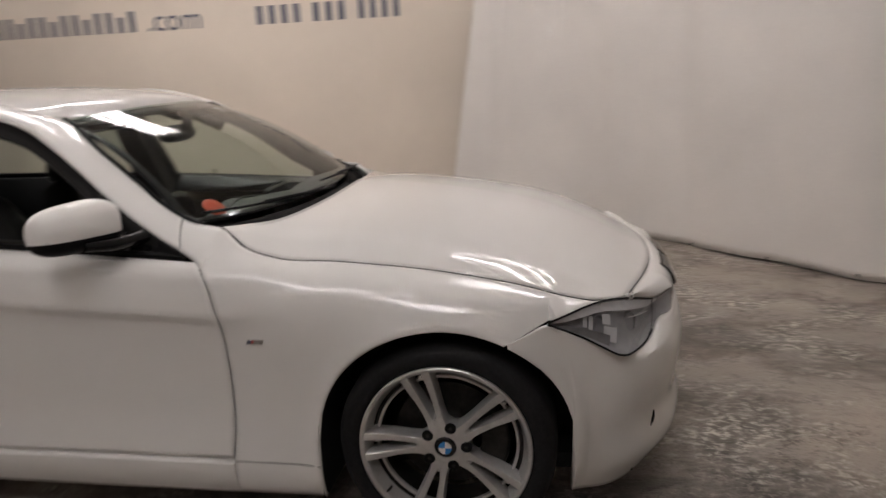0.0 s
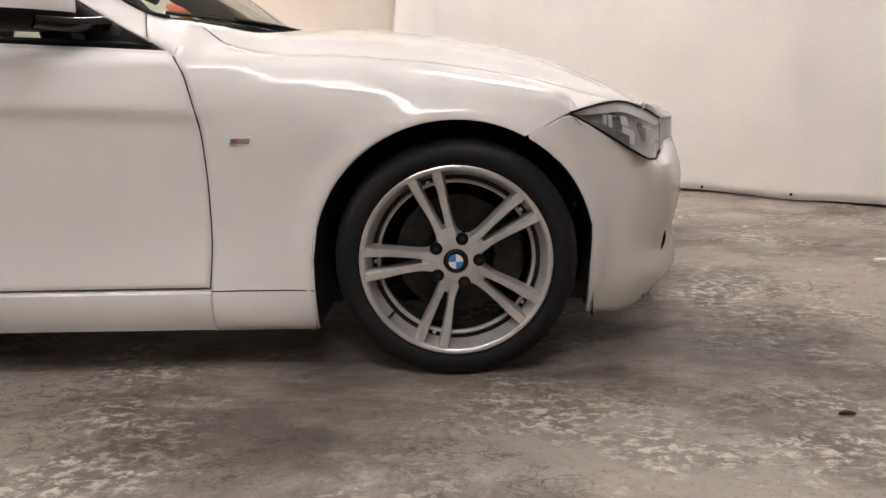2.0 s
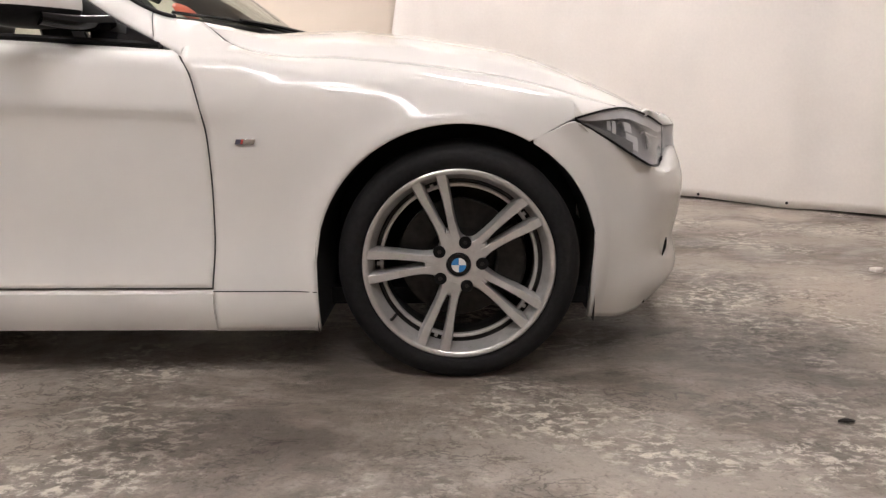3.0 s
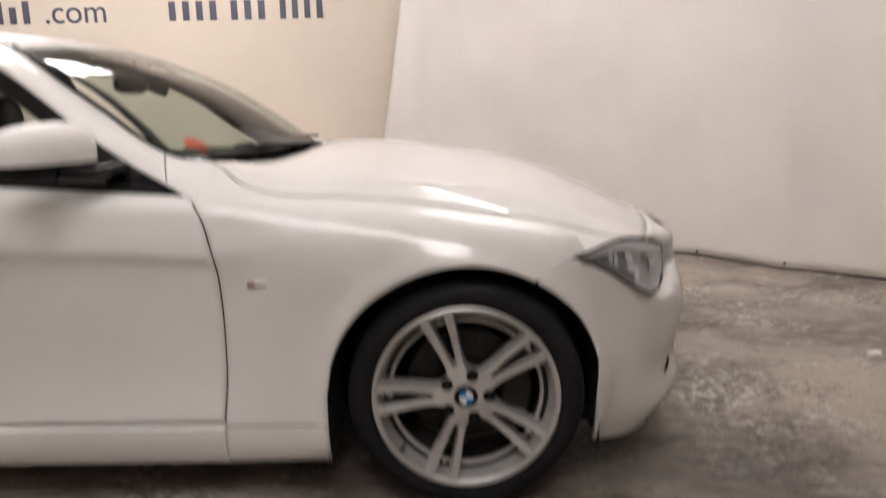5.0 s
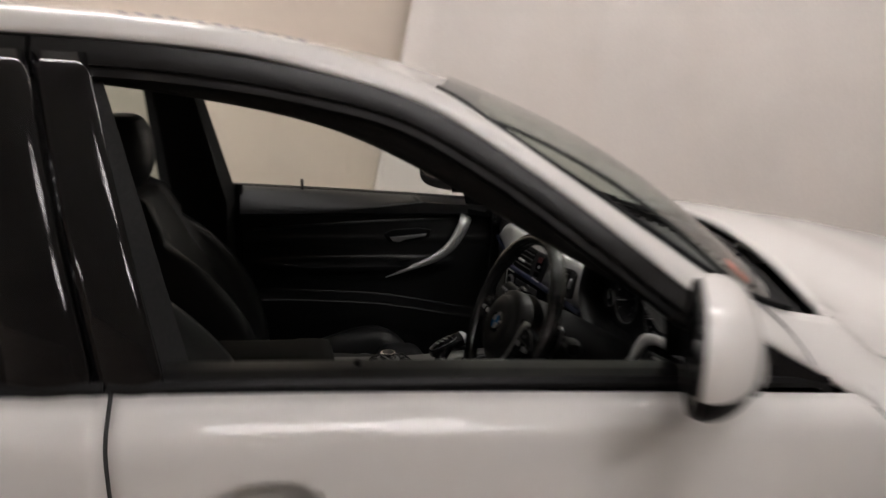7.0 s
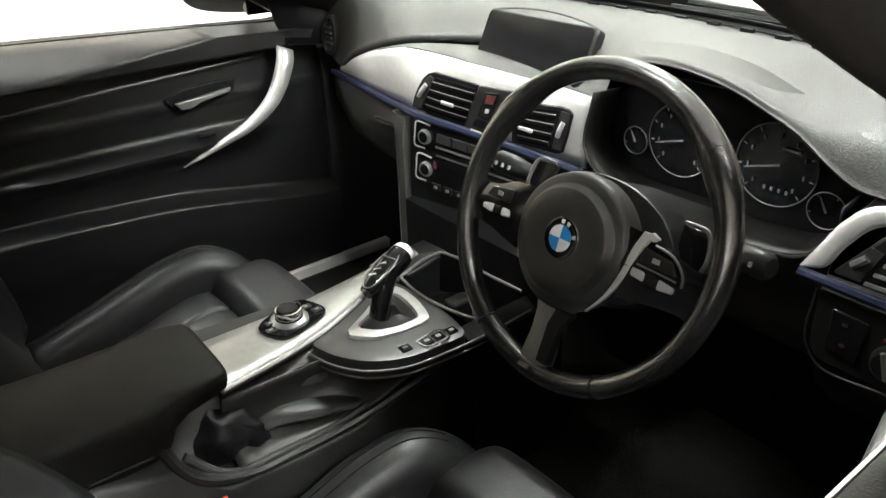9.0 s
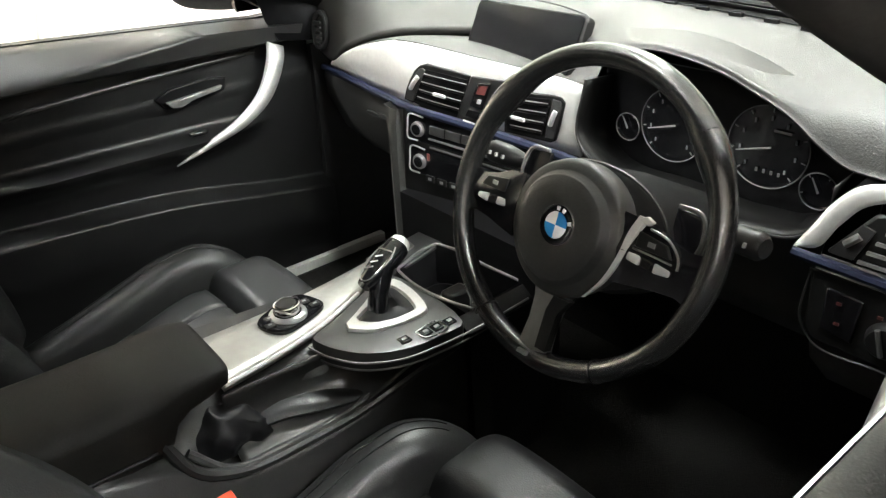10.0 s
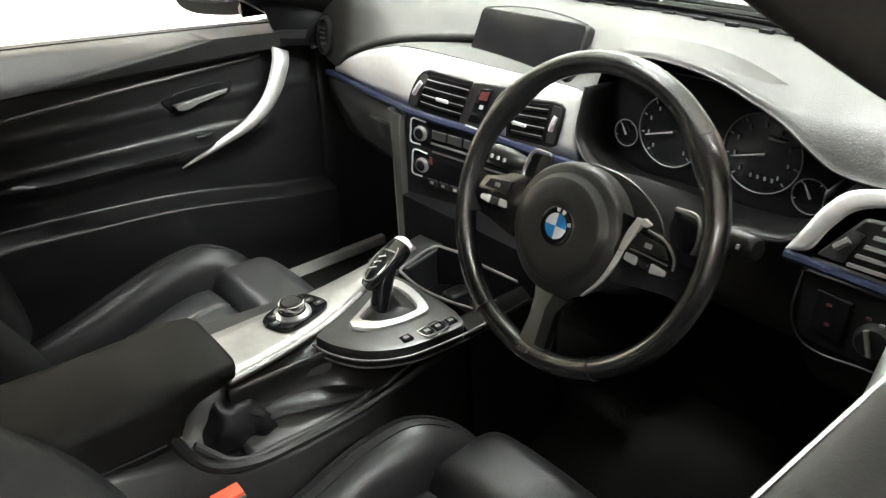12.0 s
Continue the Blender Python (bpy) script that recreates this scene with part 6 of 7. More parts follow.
def build_steering_wheel():
    rows = []
    for i in range(96):
        a = 2 * math.pi * i / 96
        thumb = sum(math.exp(-((((a - t + math.pi) % (2 * math.pi)) - math.pi) / 0.20) ** 2) for t in (radians(38), radians(142)))
        row = []
        for k in range(16):
            b = 2 * math.pi * k / 16
            rr = 0.0128 + 0.0022 * thumb
            r = 0.1742 + rr * math.cos(b) - 0.004 * thumb * (math.cos(b) < 0)
            row.append(sw(r * math.cos(a), r * math.sin(a), (0.0150 + 0.002 * thumb) * math.sin(b)))
        rows.append(row)
    rows.append(rows[0])
    wheel_rim = part("steering_wheel", grid(rows, loop=True), RIM_LEATHER, car, "black leather three-spoke sports steering wheel")
    for deg in (43.5, 139, 240, 300):
        a = radians(deg)
        pts = [sw((0.1742 + 0.0138 * math.cos(b)) * math.cos(a), (0.1742 + 0.0138 * math.cos(b)) * math.sin(a), 0.0158 * math.sin(b)) for b in np.linspace(0, 2 * math.pi, 17)]
        part("rim_seam", tube(pts, 0.0007, 5, 32), SATIN_BLACK, wheel_rim)
    # airbag cover
    rows = []
    for r, w in ((0.0, 0.0300), (0.32, 0.0298), (0.335, 0.0303), (0.60, 0.0300), (0.735, 0.0285), (0.755, 0.0270), (0.815, 0.0195), (0.835, 0.0185), (0.92, 0.0170), (0.975, 0.0130), (1.0, 0.004), (0.98, -0.012)):
        row = []
        for k in range(48):
            a = 2 * math.pi * k / 48
            ru = 0.077
            rv = 0.076 if math.sin(a) > 0 else 0.080
            row.append(sw(0.003 + r * ru * math.cos(a) * (1 + 0.04 * math.sin(a) * abs(math.cos(a))), -0.014 + r * rv * math.sin(a), w))
        rows.append(row)
    part("airbag_cover", grid(rows, loop=True, cap=True), AIRBAG, wheel_rim, "round black airbag cover", sharp=50)
    # round emblem
    em = WM @ Matrix.Translation((0.006, -0.011, 0.030))
    part("emblem", lathe([(0.0, 0.0022), (0.016, 0.0024), (0.0185, 0.002), (0.0225, 0.0022), (0.0235, 0.0)], 36, em), CHROME, wheel_rim, "round chrome emblem with blue and white quarters")
    part("emblem_ring", lathe([(0.0145, 0.0026), (0.0185, 0.0030), (0.0222, 0.0024)], 36, em), PIANO, wheel_rim)
    for deg in (70, 95, 20):
        a = radians(deg)
        part("emblem_mark", plate([(0.0185 * math.cos(a + d) * k, 0.0185 * math.sin(a + d) * k) for d, k in ((-0.11, 0.88), (0.11, 0.88), (0.11, 1.12), (-0.11, 1.12))], 0.0008, em @ Matrix.Translation((0, 0, 0.0028))), BADGE_WHITE, wheel_rim)
    for q in range(4):
        pts = [(0, 0)] + [(0.0148 * math.cos(a), 0.0148 * math.sin(a)) for a in np.linspace(q * math.pi / 2, (q + 1) * math.pi / 2, 8)]
        part("emblem_quarter", plate(pts, 0.0012, em @ Matrix.Translation((0, 0, 0.0024))), BADGE_BLUE if q % 2 == 0 else BADGE_WHITE, wheel_rim)
    # spokes
    part("lower_spoke", grid([[sw(u0, v, w0), sw((u0 + u1) / 2, v, w1), sw(u1, v, w0), sw(u1 - 0.002, v, w0 - 0.014), sw(u0 + 0.002, v, w0 - 0.014)] for u0, u1, v, w0, w1 in ((-0.024, 0.030, -0.085, 0.002, 0.006), (-0.019, 0.022, -0.105, 0.002, 0.006), (-0.017, 0.019, -0.13, 0.004, 0.007), (-0.021, 0.021, -0.165, 0.006, 0.010))], loop=True, cap=True), GREY_SILVER, wheel_rim, "grey metal lower spoke")
    part("spoke_slot", grid([[sw(u0, v, w), sw(u1, v, w), sw(u1, v, w - 0.012), sw(u0, v, w - 0.012)] for u0, u1, v, w in ((0.012, 0.034, -0.092, 0.009), (0.006, 0.022, -0.112, 0.0085), (0.007, 0.022, -0.158, 0.011))], loop=True, cap=True), DARK_PLASTIC, wheel_rim)
    for sd in (-1, 1):
        part("side_spoke", grid([[sw(sd * u, v0, w), sw(sd * u, (v0 + v1) / 2, w + 0.006), sw(sd * u, v1, w), sw(sd * u, v1 + 0.004, w - 0.02), sw(sd * u, v0 - 0.004, w - 0.02)] for u, v0, v1, w in ((0.070, 0.026, -0.050, 0.010), (0.095, 0.024, -0.046, 0.008), (0.12, 0.014, -0.042, 0.004), (0.145, 0.008, -0.040, 0.001), (0.165, 0.010, -0.046, -0.002))], loop=True, cap=True), PIANO, wheel_rim, "gloss black side spoke")
        low = 0.0 if sd > 0 else 0.020
        band = path3([sw(sd * 0.094, 0.027, 0.012 - low), sw(sd * 0.088, 0.010, 0.014 - low), sw(sd * 0.082, -0.018, 0.014 - low), sw(sd * 0.070, -0.050, 0.013 - low), sw(sd * 0.050, -0.078, 0.011 - low)])
        rows = []
        for s in np.linspace(0, 1, 20):
            p = Vector(band(s))
            wd = lerp(0.0125, 0.0022, s)
            rows.append([tuple(p - WU * sd * wd * 0.5 - WW * 0.002), tuple(p - WU * sd * wd * 0.4 + WW * 0.001), tuple(p + WU * sd * wd * 0.4 + WW * 0.0005), tuple(p + WU * sd * wd * 0.5 - WW * 0.004)])
        if sd > 0:
            part("spoke_trim", grid(rows, loop=True, cap=True), SILVER, wheel_rim, "bright silver spoke edge", sharp=30)
            part("spoke_trim", grid([[sw(u, v, w) for u, v in ((0.089, 0.0245), (0.0985, 0.0290), (0.1075, 0.0250), (0.102, 0.0200), (0.097, 0.0205))] for w in (0.008, 0.0135)], loop=True, cap=True), SILVER, wheel_rim, bevel=0.001)
            part("button_frame", tube([sw(0.104, 0.018, 0.010), sw(0.128, 0.0125, 0.0095), sw(0.142, -0.004, 0.008), sw(0.143, -0.012, 0.0078)], 0.0014, 6, 30), GREY_SILVER, wheel_rim)
            part("button_frame", tube([sw(0.093, -0.006, 0.0145), sw(0.115, -0.0065, 0.0135), sw(0.138, -0.008, 0.012)], 0.0010, 6, 16), GREY_SILVER, wheel_rim)
        part("wheel_button", grid([[sw(sd * u, dv, 0.010 + o - 0.06 * max(0, u - 0.1)) for u, dv in ((0.094, 0.013), (0.128, 0.008), (0.136, -0.004), (0.094, -0.004))] for o in (0.0, 0.004)], loop=True, cap=True), DARK_PLASTIC, wheel_rim, bevel=0.0015)
        for u0, u1, mt in ((0.088, 0.104, LAMP_PALE), (0.105, 0.119, PIANO), (0.120, 0.138, LAMP_PALE)):
            part("wheel_button", grid([[sw(sd * u, dv - 0.1 * (u - 0.09), 0.010 + o - 0.06 * max(0, u - 0.1)) for u, dv in ((u0, -0.009), (u1, -0.010), (u1, -0.020 + 0.2 * max(0, u1 - 0.12)), (u0, -0.020))] for o in (0.0, 0.0045)], loop=True, cap=True), mt, wheel_rim, "chrome rocker" if mt is LAMP_PALE else "", bevel=0.002)
        part("button_mark", grid([[sw(sd * u, dv, 0.0125 + o) for u, dv in ((0.108, 0.006), (0.116, 0.006), (0.116, 0.001), (0.108, 0.001))] for o in (0.0, 0.002)], loop=True, cap=True), WHITE_MARK, wheel_rim)
        dp = 0.011 if sd > 0 else 0.0
        part("shift_paddle", grid([[sw(sd * u, v, w) for u, v in ((0.092, 0.050 - dp), (0.122, 0.048 - dp), (0.130, 0.020 - dp), (0.120, -0.006 - dp), (0.094, 0.004 - dp))] for w in (-0.056, -0.050)], loop=True, cap=True), PIANO, wheel_rim, "black shift paddle with silver edge", bevel=0.001)
        part("paddle_edge", tube([sw(sd * 0.094, 0.052 - dp, -0.049), sw(sd * 0.122, 0.050 - dp, -0.049), sw(sd * 0.1305, 0.022 - dp, -0.049), sw(sd * 0.1225, -0.006 - dp, -0.049)], 0.0024, 6, 20), GREY_SILVER, wheel_rim)
    part("rim_badge", grid([[sw(u, v, w) for u, v in ((-0.010, -0.166), (0.004, -0.166), (0.003, -0.171), (-0.011, -0.171))] for w in (0.014, 0.0185)], loop=True, cap=True), GREY_SILVER, wheel_rim)
    # column shroud and stalks
    col = part("steering_column", grid([[tuple(WC + WW * w + WU * ru * math.cos(a) + WV * (rv * math.sin(a) + dv)) for a in np.linspace(0, 2 * math.pi, 28, endpoint=False)] for w, ru, rv, dv in ((-0.030, 0.088, 0.058, -0.01), (-0.036, 0.104, 0.070, -0.012), (-0.05, 0.104, 0.072, -0.015), (-0.12, 0.085, 0.075, -0.02), (-0.26, 0.075, 0.06, -0.02))], loop=True, cap=True), DARK_PLASTIC, car, "black steering column cover")
    part("column_edge", tube([tuple(WC + WW * -0.033 + WU * 0.105 * math.cos(a) + WV * (0.071 * math.sin(a) - 0.012)) for a in np.radians(np.linspace(5, 175, 20))], 0.0022, 6, 40), GREY_TRIM, col)
    for sd in (-1, 1):
        st = part("column_stalk", tube([sw(sd * 0.07, 0.012, -0.085), sw(sd * 0.12, 0.022, -0.085), sw(sd * 0.156, 0.028, -0.058), sw(sd * 0.194, 0.029, -0.048)], lambda s: (0.009 + 0.0055 * smooth((s - 0.55) / 0.25)) * (1 if s < 0.97 else 0.7), 12, 24, 1.0), DARK_PLASTIC, col, "black column stalk with white symbols")
        for k in range(3):
            part("stalk_mark", grid([[sw(sd * (0.154 + k * 0.012 + du), 0.025 + dv, w) for du, dv in ((0, 0), (0.0025, 0), (0.0025, 0.005), (0, 0.005))] for w in (-0.036, -0.0318)], loop=True, cap=True), WHITE_MARK, col)
    return wheel_rim


def console_z(x):
    return 0.566 + max(0.0, -x - 1.15) * 0.085


def con(x, y, up=0.0):
    return (x, y, console_z(x) + up)


def build_console():
    body = part("centre_console", grid([[(x, y, z) for y, z in ((0.135, 0.21), (0.128, h - 0.03), (0.115, h - 0.008), (-0.03, h - 0.01), (-0.06, h - 0.03), (-0.085, lo), (-0.118, lo - 0.004), (-0.128, lo - 0.012), (-0.14, 0.21))] for x, h, lo in ((-0.90, 0.49, 0.48), (-1.0, 0.49, 0.48), (-1.066, 0.49, 0.48), (-1.072, 0.566, 0.525), (-1.16, 0.566, 0.515), (-1.26, 0.575, 0.490), (-1.36, 0.583, 0.488), (-1.46, 0.592, 0.498), (-1.52, 0.597, 0.56), (-1.60, 0.60, 0.585), (-1.85, 0.60, 0.585))]), DARK_PLASTIC, car, "black centre console with silver trim", sharp=55)
    part("console_rim", tube([(-1.53, -0.105, 0.60), (-1.50, -0.124, 0.535), (-1.44, -0.127, 0.503), (-1.36, -0.127, 0.496), (-1.26, -0.128, 0.498), (-1.16, -0.134, 0.52), (-1.05, -0.140, 0.54)], 0.008, 8, 40), DARK_PLASTIC, body)
    # silver plate beside the lever
    left = path3([con(-1.425, 0.062), con(-1.25, 0.085), con(-1.08, 0.118), con(-0.985, 0.135)])
    right = path3([con(-1.425, -0.060), con(-1.34, -0.040), con(-1.256, -0.012), con(-1.17, 0.030), con(-1.08, 0.075), con(-0.985, 0.105)])
    rows = [[tuple(lerp(np.array(left(s)), np.array(right(s)), k / 5) + np.array((0, 0, 0.006 - 0.002 * abs(k - 2.5)))) for k in range(6)] for s in np.linspace(0, 1, 30)]
    part("silver_plate", grid(rows), PLATE, body, "brushed silver console plate", thick=0.01)
    part("plate_edge", tube([tuple(np.array(right(s)) + np.array((0, -0.002, 0.002))) for s in np.linspace(0, 0.62, 14)], 0.0035, 6, 30), SILVER, body)
    # shifter panel
    outline = [(-1.282, -0.032), (-1.272, -0.072), (-1.245, -0.112), (-1.20, -0.138), (-1.13, -0.146), (-1.068, -0.148), (-1.068, 0.066), (-1.12, 0.048), (-1.17, 0.022), (-1.23, -0.010), (-1.262, -0.022)]
    outline = softened(outline)
    rows = [[(c[0] + (x - c[0]) * k, c[1] + (y - c[1]) * k, console_z(x) + dz) for x, y in outline] for c in ((-1.16, -0.05),) for k, dz in ((1.0, -0.028), (1.0, -0.004), (0.985, 0.002), (0.90, 0.004))]
    panel = part("shifter_panel", grid(rows, loop=True, cap=True), SHIFT_GREY, body, "dark grey shifter surround", sharp=60)
    for dz, mt, r in ((-0.010, GREY_SILVER, 0.0018), (-0.022, GREY_SILVER, 0.0015)):
        part("panel_line", tube([(x, y, console_z(x) + dz) for x, y in ((-1.286, -0.034), (-1.276, -0.074), (-1.248, -0.115), (-1.20, -0.141), (-1.13, -0.149), (-1.0, -0.151), (-0.95, -0.148))], r, 6, 40), mt, body)
    sur = [(-1.236, -0.046), (-1.205, -0.079), (-1.165, -0.088), (-1.11, -0.090), (-1.098, -0.078), (-1.085, -0.03), (-1.083, 0.022), (-1.10, 0.036), (-1.125, 0.026), (-1.18, -0.012)]
    sur = softened(sur, 1)
    rows = [[(c[0] + (x - c[0]) * k, c[1] + (y - c[1]) * k, console_z(x) + dz) for x, y in sur] for c in ((-1.15, -0.035),) for k, dz in ((1.0, 0.003), (0.97, 0.010), (0.72, 0.011), (0.68, 0.006))]
    part("lever_surround", grid(rows, loop=True), HANDLE, body, "silver ring round the gear lever", sharp=50)
    rows = [[(-1.15 + (x + 1.15) * k, -0.035 + (y + 0.035) * k, console_z(x) + dz + 0.0025 * math.sin(n * 0.6)) for n, (x, y) in enumerate(sur)] for k, dz in ((0.70, 0.006), (0.55, 0.012), (0.35, 0.016), (0.2, 0.03))]
    part("lever_gaiter", grid(rows, loop=True, cap=True), LEATHER, body, "black leather gaiter")
    # gear lever: a neck and a long head that leans forward, with a bright rim and front tip
    neck = [(-1.170, -0.043, 0.566), (-1.164, -0.040, 0.595), (-1.152, -0.034, 0.625), (-1.142, -0.028, 0.645)]
    lever = part("gear_lever", tube(neck, lambda s: 0.0195 - 0.002 * math.sin(math.pi * s), 16, 14, 0.85), PIANO, car, "black electronic gear lever with silver rim and tip")
    ha, hb = Vector((-1.184, -0.036, 0.630)), Vector((-1.090, -0.012, 0.664))
    hd = (hb - ha).normalized()
    hs = hd.cross(Vector((0, 0, 1))).normalized()
    hu = hs.cross(hd)

    def head(s, c, up):
        return tuple(ha + (hb - ha) * s + hs * c + hu * up)
    rows = []
    for s in np.linspace(0, 0.86, 14):
        r = 0.0225 * math.sin(math.pi * (0.10 + 0.62 * s)) ** 0.55
        rows.append([head(s, r * 0.9 * math.cos(a), r * (0.75 if math.sin(a) > 0 else 1.05) * math.sin(a)) for a in np.linspace(0, 2 * math.pi, 18, endpoint=False)])
    part("lever_head", grid(rows, loop=True, cap=True), PIANO, lever, sharp=60)
    rows = []
    for s, k in ((0.80, 0.0195), (0.86, 0.0195), (0.96, 0.0165), (1.0, 0.010)):
        rows.append([head(s, k * 0.95 * math.cos(a), k * (0.78 if math.sin(a) > 0 else 1.0) * math.sin(a)) for a in np.linspace(0, 2 * math.pi, 18, endpoint=False)])
    part("lever_tip", grid(rows, loop=True, cap=True), SILVER, lever, "bright silver tip")
    ringpts = [head(0.42 + 0.40 * math.cos(a), 0.0165 * math.sin(a), 0.0155 - 0.006 * math.cos(a) ** 2 * (math.cos(a) < 0) - 0.004 * abs(math.sin(a))) for a in np.linspace(0, 2 * math.pi, 25)]
    part("lever_rim", tube(ringpts, 0.0011, 6, 60), GREY_SILVER, lever)
    part("lever_rim", tube([head(0.62, -0.013, 0.0145), head(0.60, 0.0, 0.0175), head(0.62, 0.013, 0.0145)], 0.0010, 6, 10), GREY_SILVER, lever)
    for k in range(3):
        part("lever_mark", tube([head(0.20 + k * 0.12, -0.005, 0.0168), head(0.26 + k * 0.12, 0.005, 0.0172)], 0.0012, 5, 4), BADGE_WHITE, lever)
    # rotary controller on its black plate
    pl = [(-1.325, 0.046), (-1.312, 0.012), (-1.29, 0.004), (-1.225, 0.030), (-1.208, 0.048), (-1.222, 0.088), (-1.24, 0.094), (-1.31, 0.066)]
    pl = softened(pl)
    rows = [[(-1.268 + (x + 1.268) * k, 0.048 + (y - 0.048) * k, console_z(x) + dz) for x, y in pl] for k, dz in ((1.0, 0.004), (1.0, 0.010), (0.96, 0.012))]
    ctl = part("rotary_controller", grid(rows, loop=True, cap=True), PIANO, car, "round silver rotary controller on a black button plate")
    ctl.matrix_basis = Matrix.Translation((-0.005, -0.010, 0.0))
    m = Matrix.Translation((-1.274, 0.043, console_z(-1.274) + 0.011))
    part("controller_base", lathe([(0.029, 0.0), (0.029, 0.004), (0.025, 0.007), (0.021, 0.008)], 36, m), GREY_SILVER, ctl)
    part("controller_knob", lathe([(0.0, 0.021), (0.014, 0.0215), (0.0155, 0.022), (0.0195, 0.021), (0.0205, 0.018), (0.0195, 0.008)], 36, m), CHROME, ctl, "chrome knob")
    part("controller_top", lathe([(0.0, 0.0222), (0.0145, 0.0225), (0.0150, 0.020)], 30, m), DARK_PLASTIC, ctl)
    for k, (x, y) in enumerate(((-1.236, 0.062), (-1.226, 0.046), (-1.246, 0.077), (-1.31, 0.030), (-1.302, 0.048))):
        part("control_key", box(x - 0.008, x + 0.008, y - 0.006, y + 0.006, console_z(x) + 0.012, console_z(x) + 0.0145), DARK_PLASTIC, ctl, bevel=0.001)
        part("key_mark", box(x - 0.003, x + 0.003, y - 0.0015, y + 0.0015, console_z(x) + 0.0145, console_z(x) + 0.0152), WHITE_MARK, ctl)
    # cup tray in front with its bright frame
    z = console_z(-1.0) + 0.002
    tray = part("cup_tray", grid([[(-1.064, 0.052, z), (-0.955, 0.082, z), (-0.94, -0.118, z), (-1.062, -0.126, z)], [(-1.055, 0.045, z - 0.075), (-0.965, 0.07, z - 0.075), (-0.95, -0.108, z - 0.075), (-1.055, -0.116, z - 0.075)]], loop=True), SATIN_BLACK, car, "dark cup tray with bright frame")
    part("tray_side", grid([[(-1.07, 0.052, z - 0.002), (-1.0, 0.066, z - 0.002), (-0.94, 0.082, z - 0.002)], [(-1.07, 0.136, z - 0.006), (-1.0, 0.14, z - 0.006), (-0.94, 0.15, z - 0.006)]]), GREY_TRIM, tray, thick=0.006)
    part("tray_floor", box(-1.06, -0.945, -0.12, 0.075, z - 0.08, z - 0.07), SATIN_BLACK, tray)
    part("tray_frame", tube([(-1.05, -0.127, z + 0.003), (-1.064, -0.08, z + 0.003), (-1.066, 0.03, z + 0.003), (-1.060, 0.052, z + 0.003), (-1.04, 0.060, z + 0.003), (-0.975, 0.077, z + 0.003), (-0.957, 0.076, z + 0.003), (-0.950, 0.055, z + 0.003), (-0.945, -0.05, z + 0.003), (-0.94, -0.115, z + 0.003)], 0.0026, 8, 80), GREY_SILVER, tray)
    part("tray_divider", box(-1.03, -0.985, -0.05, -0.02, z - 0.075, z - 0.02), DARK_PLASTIC, tray, bevel=0.006)
    part("tray_pocket", lathe([(0.036, 0.0), (0.036, 0.02), (0.030, 0.022), (0.028, 0.004)], 30, Matrix.Translation((-1.005, 0.005, z - 0.07))), SATIN_BLACK, tray)
    part("console_front", grid([[(x, y, zz) for y, zz in ((-0.158, 0.30), (-0.152, 0.55), (-0.125, 0.568)) ] for x in (-0.88, -0.98, -1.08)]), DARK_PLASTIC, body)
    rows = []
    for i in range(25):
        t = i / 24
        x = lerp(-1.43, -1.17, t)
        yi, zi = lerp(-0.062, -0.052, t) - 0.03 * smooth((t - 0.55) / 0.45), console_z(x) - 0.012
        ring_row = []
        for k in range(13):
            a = k / 12 * math.pi / 2
            y = lerp(yi, -0.126, 1 - math.cos(a))
            floor_z = 0.500 + 0.03 * smooth((t - 0.6) / 0.4)
            ring_row.append((x + 0.02 * math.sin(a) * (t - 0.5), y, lerp(zi, floor_z, math.sin(a))))
        rows.append(ring_row)
    part("side_bowl", grid(rows), BOWL, body, "smooth satin hollow beside the gear lever", thick=0.003)
    part("stack_foot", box(-0.94, -0.88, -0.15, 0.2, 0.50, 0.63), SATIN_BLACK, body)
    for k, (x, y) in enumerate(((-1.178, -0.122), (-1.142, -0.126), (-1.122, -0.127), (-1.098, -0.128))):
        b = part("console_key", box(x - 0.009, x + 0.009, y - 0.008, y + 0.008, console_z(x) + 0.002, console_z(x) + 0.0075), PIANO, body, bevel=0.0015)
        part("key_mark", box(x - 0.004, x + 0.004, y - 0.003, y + 0.003, console_z(x) + 0.0075, console_z(x) + 0.0085), WHITE_MARK, body)
    part("key_frame", tube([(-1.155, -0.117, console_z(-1.15) + 0.006), (-1.110, -0.118, console_z(-1.11) + 0.006), (-1.108, -0.136, console_z(-1.11) + 0.006), (-1.152, -0.134, console_z(-1.15) + 0.006), (-1.155, -0.118, console_z(-1.15) + 0.006)], 0.0016, 6, 30), CHROME, body)


def build_armrest():
    rows = []
    for x, w0, w1, top, low in ((-1.424, -0.07, 0.0, 0.641, 0.634), (-1.427, -0.098, 0.028, 0.649, 0.627), (-1.434, -0.109, 0.038, 0.654, 0.622), (-1.455, -0.114, 0.044, 0.657, 0.618), (-1.485, -0.116, 0.047, 0.658, 0.612), (-1.503, -0.117, 0.048, 0.659, 0.598),
                                (-1.513, -0.117, 0.048, 0.659, 0.572), (-1.53, -0.117, 0.048, 0.660, 0.560), (-1.60, -0.117, 0.048, 0.661, 0.555), (-1.68, -0.117, 0.048, 0.664, 0.555), (-1.86, -0.117, 0.048, 0.668, 0.555)):
        r = []
        for k in range(24):
            a = 2 * math.pi * k / 24
            ca, sa = math.cos(a), math.sin(a)
            r.append((x, lerp(w0, w1, 0.5) + (w1 - w0) / 2 * math.copysign(abs(ca) ** 0.45, ca), lerp(low, top, 0.5) + (top - low) / 2 * math.copysign(abs(sa) ** 0.45, sa)))
        rows.append(r)
